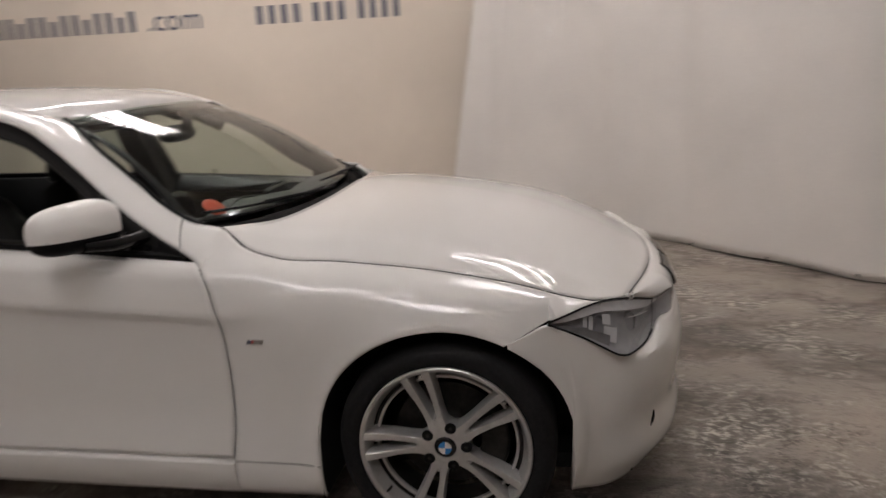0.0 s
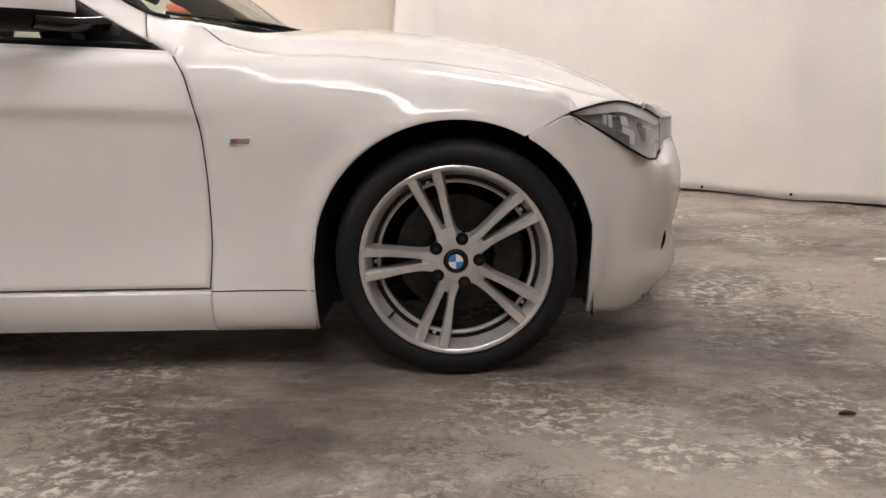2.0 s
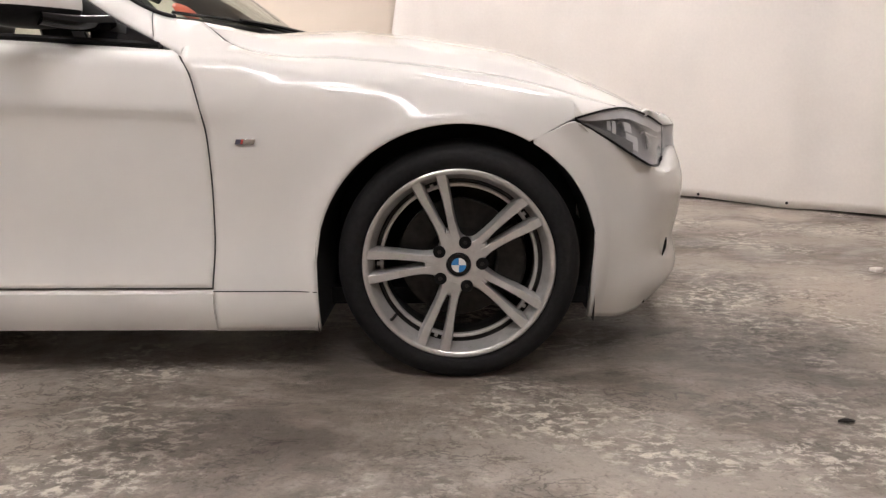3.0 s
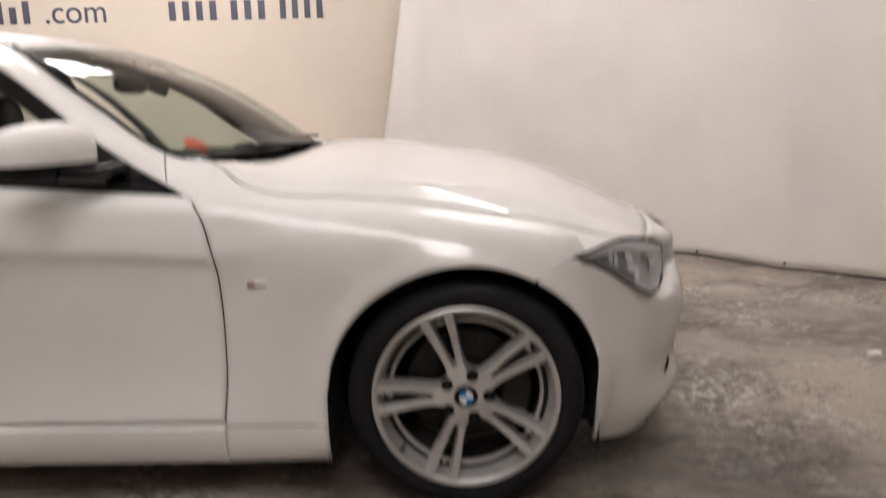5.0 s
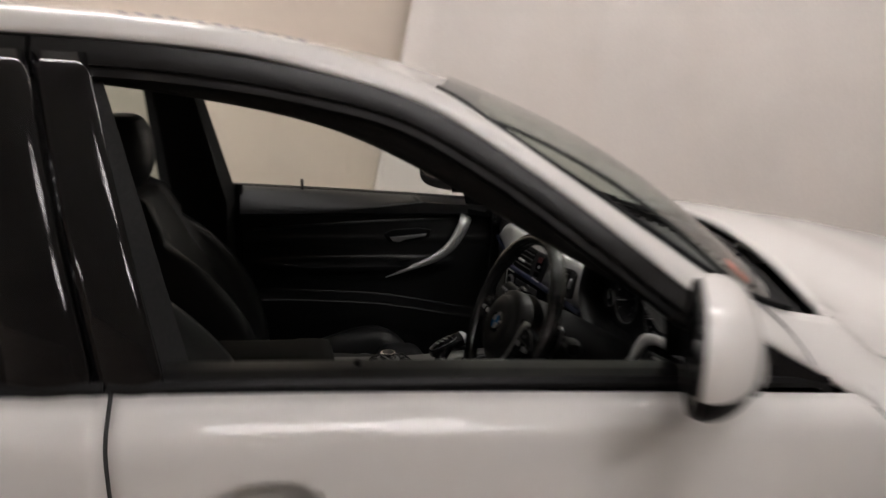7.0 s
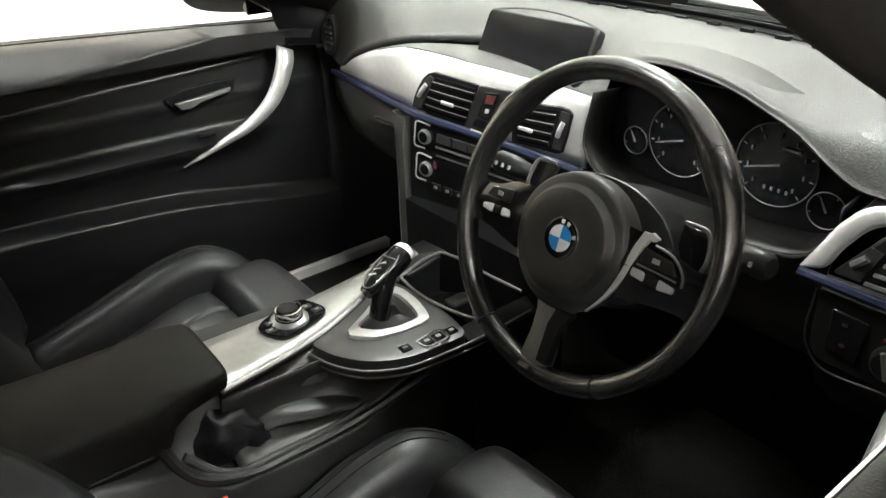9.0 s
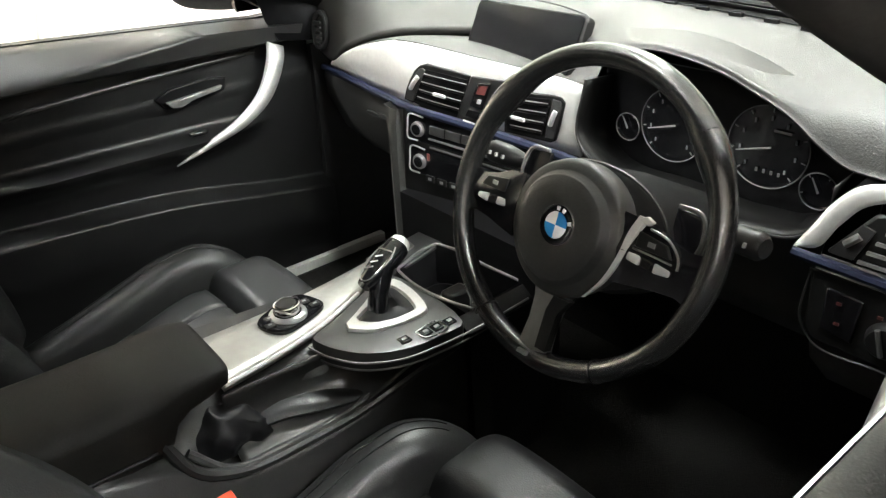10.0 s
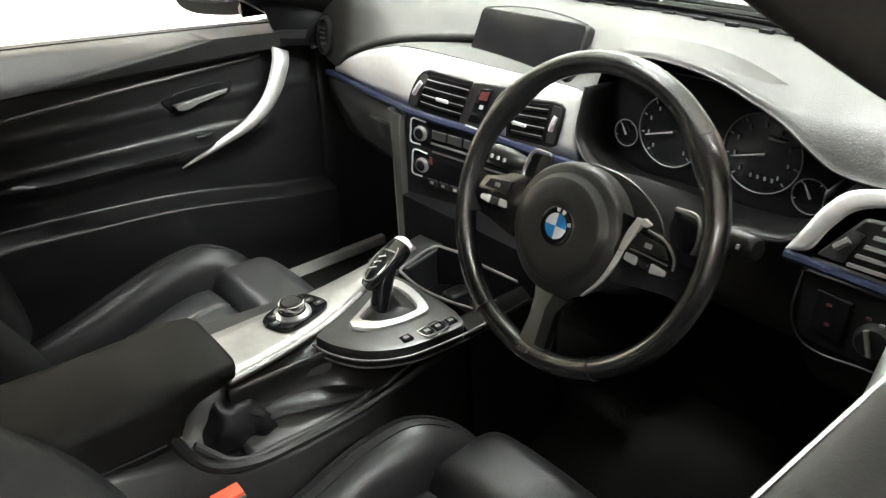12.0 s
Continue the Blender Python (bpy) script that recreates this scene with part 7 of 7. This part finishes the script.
    arm = part("armrest", grid(rows, loop=True, cap=True), ARM_PAD, car, "padded black leather armrest", sharp=70)
    part("armrest_seam", tube([(-1.86, -0.1165, 0.590), (-1.62, -0.1175, 0.588), (-1.535, -0.1180, 0.586)], 0.0025, 6, 24), SATIN_BLACK, arm)
    # handbrake: folded gaiter and the flat lever end
    rows = []
    for i in range(28):
        t = i / 27
        c = Vector((lerp(-1.515, -1.37, t), lerp(-0.050, -0.066, t), lerp(0.500, 0.525, math.sin(math.pi * t))))
        r = 0.042 * math.sin(math.pi * (0.12 + 0.8 * t)) ** 0.7 + 0.003 * math.sin(t * 17)
        rows.append([tuple(c + Vector((0.012 * noise.noise((k * 0.9, t * 6, 0)), (r + 0.012 * noise.noise((k * 0.8, t * 8, 3))) * math.cos(a), (r * 0.9 + 0.012 * noise.noise((k * 0.8, t * 8, 9))) * math.sin(a)))) for k, a in enumerate(np.linspace(0, 2 * math.pi, 22, endpoint=False))])
    hb = part("handbrake", grid(rows, loop=True, cap=True), SATIN_BLACK, car, "black leather handbrake gaiter in folds", sub=1)
    part("handbrake_lever", tube([(-1.42, -0.060, 0.52), (-1.36, -0.070, 0.522), (-1.30, -0.085, 0.512), (-1.255, -0.096, 0.503), (-1.236, -0.099, 0.500)], lambda s: 0.011 + 0.015 * math.sin(math.pi * min(0.9, 0.2 + s * 0.75)), 12, 24, 0.42), LEATHER, hb, "flat leather-covered lever")
    part("gaiter_frame", tube([(-1.50, -0.10, 0.55), (-1.46, -0.117, 0.51), (-1.38, -0.118, 0.498), (-1.29, -0.118, 0.497), (-1.235, -0.112, 0.502)], 0.006, 8, 30), GREY_TRIM, hb)


def build_seat(yc, sd, name, label, fwd=0.0):
    """A sports seat: cushion with bolsters and cross seams, backrest, headrest. sd: side of the nearest door."""
    def pad(x0, x1, half, top, drop, low, crown=0.010, folds=()):
        """A stuffed pad: a rounded block whose top follows top(x), with sewn folds along it."""
        rows = []
        for i in range(41):
            u = -1 + i / 20
            x = lerp(x0, x1, (u + 1) / 2)
            row = []
            for k in range(57):
                v = -1 + k / 28
                z = top(x) + crown * (1 - v * v) - drop * (1 - (1 - abs(u) ** 7) * (1 - abs(v) ** 9))
                for c in folds:
                    z -= 0.009 * math.exp(-((v - c) / 0.035) ** 2)
                pinch = 1 - 0.03 * abs(u) ** 6
                row.append((x + fwd, yc + v * half * pinch, z))
            rows.append([(row[0][0], row[0][1], low)] + row + [(row[-1][0], row[-1][1], low)])
        ends = [[(p[0], p[1], low) for p in r] for r in (rows[0], rows[-1])]
        return grid([ends[0]] + rows + [ends[1]])

    seat = part(name, pad(-1.13, -1.60, 0.215, lambda x: 0.355, 0.02, 0.27), LEATHER, car, label, sharp=75)
    part("thigh_pad", pad(-1.085, -1.236, 0.158, lambda x: 0.446 - 0.9 * max(0.0, x + 1.135) ** 1.3, 0.045, 0.30, 0.014), LEATHER, seat, "padded front of the cushion", sharp=75)
    part("cushion_panel", pad(-1.246, -1.60, 0.134, lambda x: 0.440 + 0.30 * (x + 1.246), 0.030, 0.30, 0.012, (0.10 * sd,)), LEATHER, seat, "sewn centre panel", sharp=75)
    for side_sd in (-1, 1):
        line = path3([(-1.62, 0.186, 0.330), (-1.50, 0.186, 0.362), (-1.38, 0.187, 0.402), (-1.29, 0.186, 0.428), (-1.225, 0.178, 0.434), (-1.175, 0.160, 0.418), (-1.145, 0.140, 0.388), (-1.135, 0.130, 0.36)])
        rows, seams = [], ([], [])
        for i in range(49):
            t = i / 48
            c, q = Vector(line(t)), Vector(line(min(t + 0.01, 1))) - Vector(line(max(t - 0.01, 0)))
            flat = Vector((q.x, q.y, 0)).normalized()
            across = Vector((-flat.y, flat.x, 0)) * (-1 if flat.x < 0 else 1)
            r = lerp(0.050, 0.036, smooth((t - 0.7) / 0.3))
            row = []
            for k in range(28):
                a = 2 * math.pi * k / 28
                ca, sa = math.cos(a), math.sin(a)
                p = c + across * r * math.copysign(abs(ca) ** 0.8, ca) * 0.92 + Vector((0, 0, r * math.copysign(abs(sa) ** 0.85, sa) * (1.05 if sa > 0 else 2.2)))
                row.append((p.x + fwd, yc + p.y * side_sd, p.z))
            rows.append(row)
            for n, a in enumerate((1.35, 1.62)):
                if 0.10 < t < 0.86:
                    p = c + across * r * math.copysign(abs(math.cos(a)) ** 0.8, math.cos(a)) * 0.93 + Vector((0, 0, r * 1.055 * math.sin(a) ** 0.85))
                    seams[n].append((p.x + fwd, yc + p.y * side_sd, p.z))
        bol = part("cushion_bolster", grid(rows, loop=True, cap=True), LEATHER, seat, "rounded leather side bolster", sharp=75)
        for pts in seams:
            part("stitch_line", tube(pts, 0.0011, 5, 40), SATIN_BLACK, bol)
    back = []
    for i in range(31):
        s = i / 30
        bx, bz = lerp(-1.605, -1.91, s), lerp(0.42, 0.985, s)
        n = np.array((0.90, 0, 0.44))
        row = []
        half = 0.245 * (1 - 0.25 * smooth((s - 0.7) / 0.3))
        for k in range(25):
            v = -1 + k / 12
            bol = math.exp(-((abs(v) - 0.80) / 0.17) ** 2) * (0.075 * math.sin(math.pi * min(1, s * 1.25 + 0.05)) ** 0.8 if s < 0.78 else 0.01)
            groove = -0.010 * math.exp(-((abs(v) - 0.56) / 0.035) ** 2)
            for cut in (0.22, 0.45, 0.68):
                groove -= 0.010 * math.exp(-((s - cut) / 0.014) ** 2) * (abs(v) < 0.56)
            edge = -0.05 * smooth((abs(v) - 0.9) / 0.1)
            p = np.array((bx, yc + v * half, bz)) + n * (bol + groove + edge + 0.02 - 0.03 * smooth((s - 0.93) / 0.07))
            row.append(tuple(p))
        row = [tuple(np.array((bx, yc - half, bz)) - n * 0.12)] + row + [tuple(np.array((bx, yc + half, bz)) - n * 0.12)]
        back.append(row)
    part("backrest", grid(back, loop=True, cap=True), LEATHER, seat, sharp=75)
    rows = []
    for t, wy, wx, z in ((0, 0.085, 0.050, 0.945), (1, 0.118, 0.075, 0.96), (2, 0.130, 0.100, 1.01), (3, 0.128, 0.098, 1.06), (4, 0.115, 0.075, 1.12), (5, 0.09, 0.05, 1.155), (6, 0.05, 0.02, 1.165)):
        rows.append([(-1.965 + wx * math.copysign(abs(math.cos(a)) ** 0.7, math.cos(a)) + 0.22 * (z - 1.03), yc + wy * math.copysign(abs(math.sin(a)) ** 0.7, math.sin(a)), z) for a in np.linspace(0, 2 * math.pi, 24, endpoint=False)])
    part("headrest", grid(rows, loop=True, cap=True), LEATHER, seat, "black leather headrest", sub=1)
    for y in (-0.06, 0.06):
        part("headrest_post", tube([(-1.945, yc + y, 0.92), (-1.957, yc + y, 0.98)], 0.006, 8, 4), CHROME, seat)
    part("seat_base", box(-1.56 + fwd, -1.14 + fwd, yc - 0.19, yc + 0.19, 0.225, 0.34), WELL, seat)
    return seat


def build_door_panel(sd, door):
    """Inner door trim: leather top pad, recess, armrest ledge and map pocket."""
    def depth(x, z):
        pad_in = 0.70 if sd > 0 else 0.742
        zc = curve([(-1.7, 0.815), (-1.47, 0.828), (-1.2, 0.858), (-0.95, 0.885), (-0.8, 0.895)])(x)
        top = pad_in + (0.765 - pad_in) * min(1.0, max(0.0, (z - zc) / max(0.01, BELT(x) - 0.034 - zc))) ** 1.5 if sd > 0 else pad_in + (0.75 - pad_in) * smooth((z - 0.875) / 0.045) ** 1.3
        d = 0.742
        pad = smooth((z - 0.818) / 0.012)
        d = lerp(d, top, pad)
        arm = math.exp(-((z - 0.648) / (0.013 if z > 0.648 else 0.034)) ** 2) * smooth((x + 1.62) / 0.2) * (1 - smooth((x + 1.12) / 0.22))
        d -= 0.055 * arm
        zp = curve([(-1.52, 0.562), (-1.21, 0.540), (-0.877, 0.482), (-0.7, 0.46)])(x)
        d -= 0.050 * smooth((zp - z) / 0.024) * (1 - 0.5 * smooth((zp - 0.10 - z) / 0.12))
        d -= 0.020 * math.exp(-((z - 0.735) / 0.006) ** 2) * 0.25
        return d
    rows = []
    for i in range(61):
        x = lerp(-0.80, -1.66, i / 60)
        hi = BELT(x) - (0.034 if sd > 0 else 0.010)
        zp = curve([(-1.52, 0.562), (-1.21, 0.540), (-0.877, 0.482), (-0.7, 0.46)])(max(x, -1.52))
        zs = []
        for z0, z1, n in ((0.255, zp - 0.030, 12), (zp - 0.030, zp + 0.004, 11), (zp + 0.004, 0.60, 6), (0.60, 0.70, 16), (0.70, 0.812, 10), (0.812, 0.834, 7), (0.834, hi, 14)):
            zs += list(np.linspace(z0, z1, n, endpoint=False))
        rows.append([(x, depth(x, z) * 1.0, z) for z in zs + [hi]] + [(x, 0.80, hi + 0.006), (x, 0.835, hi + 0.004)])
    panel = part("door_panel", grid(flip(rows, sd, False)), DOOR_PAD, car, "black door panel with leather pad and silver grab handle", sharp=60)
    part("door_panel_edge", tube([(-1.66, 0.75 * sd, 0.26), (-1.662, 0.745 * sd, 0.6), (-1.664, 0.76 * sd, 0.92)], 0.014, 8, 16), SATIN_BLACK, panel)
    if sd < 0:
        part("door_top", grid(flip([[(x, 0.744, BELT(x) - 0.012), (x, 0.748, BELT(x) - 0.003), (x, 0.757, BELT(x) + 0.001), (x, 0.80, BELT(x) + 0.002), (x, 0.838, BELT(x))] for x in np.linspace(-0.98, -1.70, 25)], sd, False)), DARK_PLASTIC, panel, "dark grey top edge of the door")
        # bright tube that paints the glare on the door top's inner edge
        part("belt_highlight", tube([(x, 0.745 * sd, BELT(x) - 0.005) for x in np.linspace(-1.24, -1.56, 14)], lambda s: 0.0014 - 0.0009 * s, 8, 40), SILVER, panel, "thin painted highlight along the inner top edge of the door")
    pts = [(-0.903, 0.690, 0.826), (-0.911, 0.676, 0.808), (-0.926, 0.670, 0.775), (-0.958, 0.668, 0.725), (-1.01, 0.672, 0.682), (-1.09, 0.684, 0.645), (-1.178, 0.708, 0.606)]
    f = path3(pts)
    rows = []
    for s in np.linspace(0, 1, 40):
        p, a, b = np.array(f(s)), np.array(f(max(0, s - 0.02))), np.array(f(min(1, s + 0.02)))
        d = (b - a) / np.linalg.norm(b - a)
        n = np.array((-d[2], 0, d[0]))
        n = n / np.linalg.norm(n)
        w = 0.021 * (1 - 0.93 * s ** 1.5)
        rows.append([tuple(p + n * w * u + np.array((0, v * (1 - 0.85 * s ** 1.5), 0))) for u, v in ((-1, 0.016), (-0.95, 0.002), (-0.6, -0.008), (0.1, -0.008), (0.75, -0.001), (1, 0.010), (1, 0.024))])
    part("grab_handle", grid(flip(rows, sd, False), loop=True, cap=True), HANDLE, panel, "curved satin silver grab handle", sharp=70)
    part("lever_recess", grid([[(x, (0.733 + o) * sd, z) for x, z in ((-1.185, 0.752), (-1.165, 0.724), (-1.10, 0.724), (-1.025, 0.742), (-1.018, 0.768), (-1.06, 0.774), (-1.15, 0.768))] for o in (0.012, 0.0)], loop=True, cap=True), SATIN_BLACK, panel, bevel=0.003)
    part("door_lever", grid([[(x, (0.716 + o) * sd, z) for x, z in ((-1.166, 0.745), (-1.155, 0.731), (-1.135, 0.728), (-1.11, 0.738), (-1.042, 0.749), (-1.037, 0.757), (-1.11, 0.750))] for o in (0.012, 0.0)], loop=True, cap=True), GREY_SILVER, panel, "chrome door release", bevel=0.002)
    part("trim_strip", tube([(-1.62, 0.738 * sd, 0.772), (-1.27, 0.738 * sd, 0.795), (-0.94, 0.736 * sd, 0.812)], 0.005, 8, 20), GREY_TRIM, panel)
    part("lock_pin", tube([(-1.46, 0.775 * sd, 0.90), (-1.46, 0.775 * sd, 0.935)], 0.005, 8, 4), SATIN_BLACK, panel)
    part("window_switch", box(-1.14, -1.10, 0.695 * sd - 0.008, 0.695 * sd + 0.008, 0.668, 0.676), PIANO, panel, bevel=0.002)
    # speaker corner
    corner = [[(-0.76, 0.78, 0.89), (-0.98, 0.74, 0.905)], [(-0.85, 0.755, 0.94), (-0.98, 0.73, 0.95)], [(-0.93, 0.735, 0.99), (-0.99, 0.728, 1.0)]]
    if sd > 0:
        corner = [[(-0.70, 0.70, 0.80), (-0.80, 0.694, 0.83), (-0.897, 0.692, 0.866)], [(-0.69, 0.705, 0.88), (-0.80, 0.705, 0.90), (-0.902, 0.735, 0.905)], [(-0.69, 0.71, 0.94), (-0.80, 0.715, 0.955), (-0.912, 0.742, 0.955)], [(-0.75, 0.70, 0.97), (-0.85, 0.715, 0.99), (-0.935, 0.742, 1.0)], [(-0.87, 0.69, 1.025), (-0.93, 0.71, 1.03), (-0.972, 0.735, 1.035)]]
    part("mirror_corner_trim", grid(flip(corner, sd)), SATIN_BLACK, panel, "black corner panel behind the mirror", thick=0.008)


def build_liner():
    for sd in (-1, 1):
        run = [(-0.77, 0.705 * sd, 0.93), (-1.0, 0.655 * sd, 1.02), (-1.16, 0.628 * sd, 1.10), (-1.30, 0.598 * sd, 1.178), (-1.45, 0.578 * sd, 1.245), (-1.70, 0.575 * sd, 1.295), (-2.2, 0.575 * sd, 1.30), (-2.7, 0.60 * sd, 1.22)]
        if sd > 0:
            run = run[3:]
            rows = []
            for k in range(31):
                t = lerp(0.9, 7.0, k / 30)
                q = RAIL_LINE(t)
                far = np.array(BASE(-lerp(0.82, 0.88, k / 30))) * (1 - k / 30) + np.array(HEAD(-0.88)) * k / 30 + np.array((0.02, 0, 0.035)) * math.sin(math.pi * k / 30) - np.array((0.012, 0, 0.016))
                a = q[:3] + np.array((-0.045, -0.014, -0.028))
                mid = lerp(a, far, 0.5) + np.array((-0.030, -0.035, -0.030))
                rows.append([tuple((1 - u) ** 2 * a + 2 * u * (1 - u) * mid + u * u * far) for u in np.linspace(0, 1, 9)])
            part("pillar_trim", grid(rows), LINER, car, "dark pillar trim", thick=0.004)
        part("pillar_trim", tube(run, lambda s: 0.040 - 0.004 * smooth(s * 3), 12, 50, 0.9), LINER, car, "dark pillar trim")
        part("centre_pillar_trim", grid(flip([[(-1.66, 0.76, 0.24), (-1.70, 0.70, 0.24), (-1.86, 0.70, 0.24), (-1.90, 0.76, 0.24)], [(-1.665, 0.76, 0.9), (-1.70, 0.70, 0.9), (-1.86, 0.70, 0.9), (-1.90, 0.76, 0.9)], [(-1.78, 0.63, 1.28), (-1.80, 0.59, 1.28), (-1.90, 0.59, 1.28), (-1.93, 0.63, 1.28)]], sd), loop=True), LINER, car, "dark centre pillar trim")
        part("rear_panel_trim", grid(flip([[(x, 0.74, 0.24), (x, 0.73, 0.6), (x, 0.72, 0.8), (x, 0.76, 0.945), (x, 0.82, 0.945)] for x in np.linspace(-1.88, -3.25, 8)], sd)), LEATHER, car, "black rear door panel")
        part("lower_side_trim", grid(flip([[(x, 0.70, 0.225), (x, 0.735, 0.24), (x, 0.77, 0.262), (x, 0.87, 0.262)] for x in (-0.58, -1.2, -1.9)], sd)), DARK_PLASTIC, car)
        part("kick_panel", box(-0.80, -0.57, 0.735 * sd - 0.01, 0.735 * sd + 0.01, 0.22, 0.80), WELL, car)
        # dark tubes and sheets added in the door and sill gaps as painted shade
        part("door_gap_shade_line", tube([(SHUT(z), (side(SHUT(z), z) - 0.005) * sd, z) for z in np.linspace(0.262, 0.872, 16)], 0.0036, 6, 40), GAP_SHADE, car)
        part("door_gap_shade_line", tube([(BSHUT(z), (side(BSHUT(z), z) - 0.005) * sd, z) for z in np.linspace(0.262, 0.935, 16)], 0.0036, 6, 40), GAP_SHADE, car)
        part("front_door_gap_shade", grid(flip([[(SHUT(z) + 0.03, side(-0.66, z) - 0.022, z), (SHUT(z) - 0.03, side(-0.66, z) - 0.022, z)] for z in np.linspace(0.25, 0.865, 20)], sd)), GAP_SHADE, car)
        part("rear_door_gap_shade", grid(flip([[(BSHUT(z) + 0.03, side(-1.75, z) - 0.022, z), (BSHUT(z) - 0.03, side(-1.75, z) - 0.022, z)] for z in np.linspace(0.25, 0.93, 20)], sd)), GAP_SHADE, car)
        part("sill_gap_shade", grid(flip([[(x, side(x, 0.26) - 0.022, 0.235), (x, side(x, 0.26) - 0.022, 0.29)] for x in np.linspace(-0.40, -2.42, 12)], sd)), GAP_SHADE, car)
    rows = []
    for i in range(13):
        v = -1 + i / 6
        rows.append([(x, v * 0.57, z - 0.03 * abs(v) ** 2) for x, z in ((-1.30, 1.262), (-1.5, 1.318), (-1.8, 1.348), (-2.2, 1.352), (-2.7, 1.31))])
    part("headlining", grid(rows), LINER, car, "dark fabric headlining")
    part("sun_visor", box(-1.46, -1.28, -0.52, -0.16, 1.255, 1.27, Matrix.Translation((-1.37, 0, 1.26)) @ Matrix.Rotation(radians(20), 4, "Y") @ Matrix.Translation((1.37, 0, -1.26))), LINER, car, bevel=0.006)
    part("sun_visor", box(-1.46, -1.28, 0.16, 0.52, 1.255, 1.27, Matrix.Translation((-1.37, 0, 1.26)) @ Matrix.Rotation(radians(20), 4, "Y") @ Matrix.Translation((1.37, 0, -1.26))), LINER, car, bevel=0.006)
    rows = []
    for x, ry, rz in ((-1.215, 0.10, 0.022), (-1.21, 0.125, 0.034), (-1.19, 0.125, 0.034), (-1.165, 0.085, 0.022), (-1.16, 0.03, 0.01)):
        rows.append([(x, ry * math.copysign(abs(math.cos(a)) ** 0.6, math.cos(a)), 1.185 + rz * math.sin(a)) for a in np.linspace(0, 2 * math.pi, 28, endpoint=False)])
    rv = part("rear_view_mirror", grid(rows, loop=True, cap=True), SATIN_BLACK, car, "black rear-view mirror under the windscreen")
    part("mirror_foot", tube([(-1.165, 0, 1.195), (-1.15, 0, 1.23), (-1.17, 0, 1.275)], 0.02, 10, 10), SATIN_BLACK, rv)
    # rear bench
    bench = part("rear_bench", grid([[(-2.15, y, 0.30), (-2.13, y, 0.42), (-2.2, y, 0.455), (-2.58, y, 0.43), (-2.66, y, 0.50), (-2.86, y, 0.93), (-2.92, y, 0.97), (-2.98, y, 0.93)] for y in np.linspace(-0.64, 0.64, 9)]), LEATHER, car, "black leather rear bench", sharp=70)
    for y in (-0.36, 0.36):
        rows = [[(-2.90 + wx * math.cos(a), y + wy * math.copysign(abs(math.sin(a)) ** 0.7, math.sin(a)), z) for a in np.linspace(0, 2 * math.pi, 20, endpoint=False)] for z, wx, wy in ((0.96, 0.03, 0.09), (0.99, 0.05, 0.12), (1.06, 0.052, 0.125), (1.11, 0.04, 0.11), (1.125, 0.015, 0.06))]
        part("rear_headrest", grid(rows, loop=True, cap=True), LEATHER, bench, sub=1)
    # orange sticker on the glass
    v = 0.6 / 0.725
    a, b = np.array(BASE(v)), np.array(HEAD(v))
    rows = []
    for r in (0.0, 0.5, 1.0):
        row = []
        for ang in np.linspace(0, 2 * math.pi, 25):
            vv, s = v + 0.045 * r * math.cos(ang), 0.085 + 0.055 * r * math.sin(ang)
            p = lerp(np.array(BASE(vv)), np.array(HEAD(vv)), s) + np.array((0.02, 0, 0.035)) * math.sin(math.pi * s)
            row.append(tuple(p - np.array((0.006, 0, 0.008))))
        rows.append(row)
    part("windscreen_sticker", grid(rows), STICKER, car, "round orange sticker behind the windscreen", thick=0.001)


dash = build_dash()
sv = part("air_vent", lathe([(0.0, -0.004), (0.026, -0.004), (0.030, 0.004), (0.036, 0.002), (0.038, -0.012)], 28, Matrix.Translation((-0.805, 0.665, 0.845)) @ Vector((-1, -0.35, 0.2)).to_track_quat("Z", "Y").to_matrix().to_4x4() @ Matrix.Diagonal((0.6, 1.2, 1, 1))), DARK_PLASTIC, car, "small black side vent")
for k in range(4):
    part("slat", tube([(-0.812, 0.645, 0.865 - k * 0.012), (-0.806, 0.682, 0.862 - k * 0.012)], 0.0025, 6, 4), GREY_TRIM, sv)
build_trim(dash)
build_vent(True)
build_vent(False)
build_stack()
build_screen()
build_cluster(dash)
build_right_trim(dash)
build_steering_wheel()
build_console()
build_armrest()
build_seat(-0.372, -1, "driver_seat", "black leather sports driver's seat")
build_seat(0.37, 1, "passenger_seat", "black leather sports passenger seat")
build_door_panel(-1, driver_door)
build_door_panel(1, passenger_door)
build_liner()
b = part("seat_buckle", box(-1.515, -1.475, -0.185, -0.160, 0.44, 0.515), DARK_PLASTIC, car, "seat belt buckle with red button", bevel=0.004)
part("release_button", box(-1.513, -1.477, -0.183, -0.162, 0.515, 0.521), BUCKLE, b, bevel=0.001)
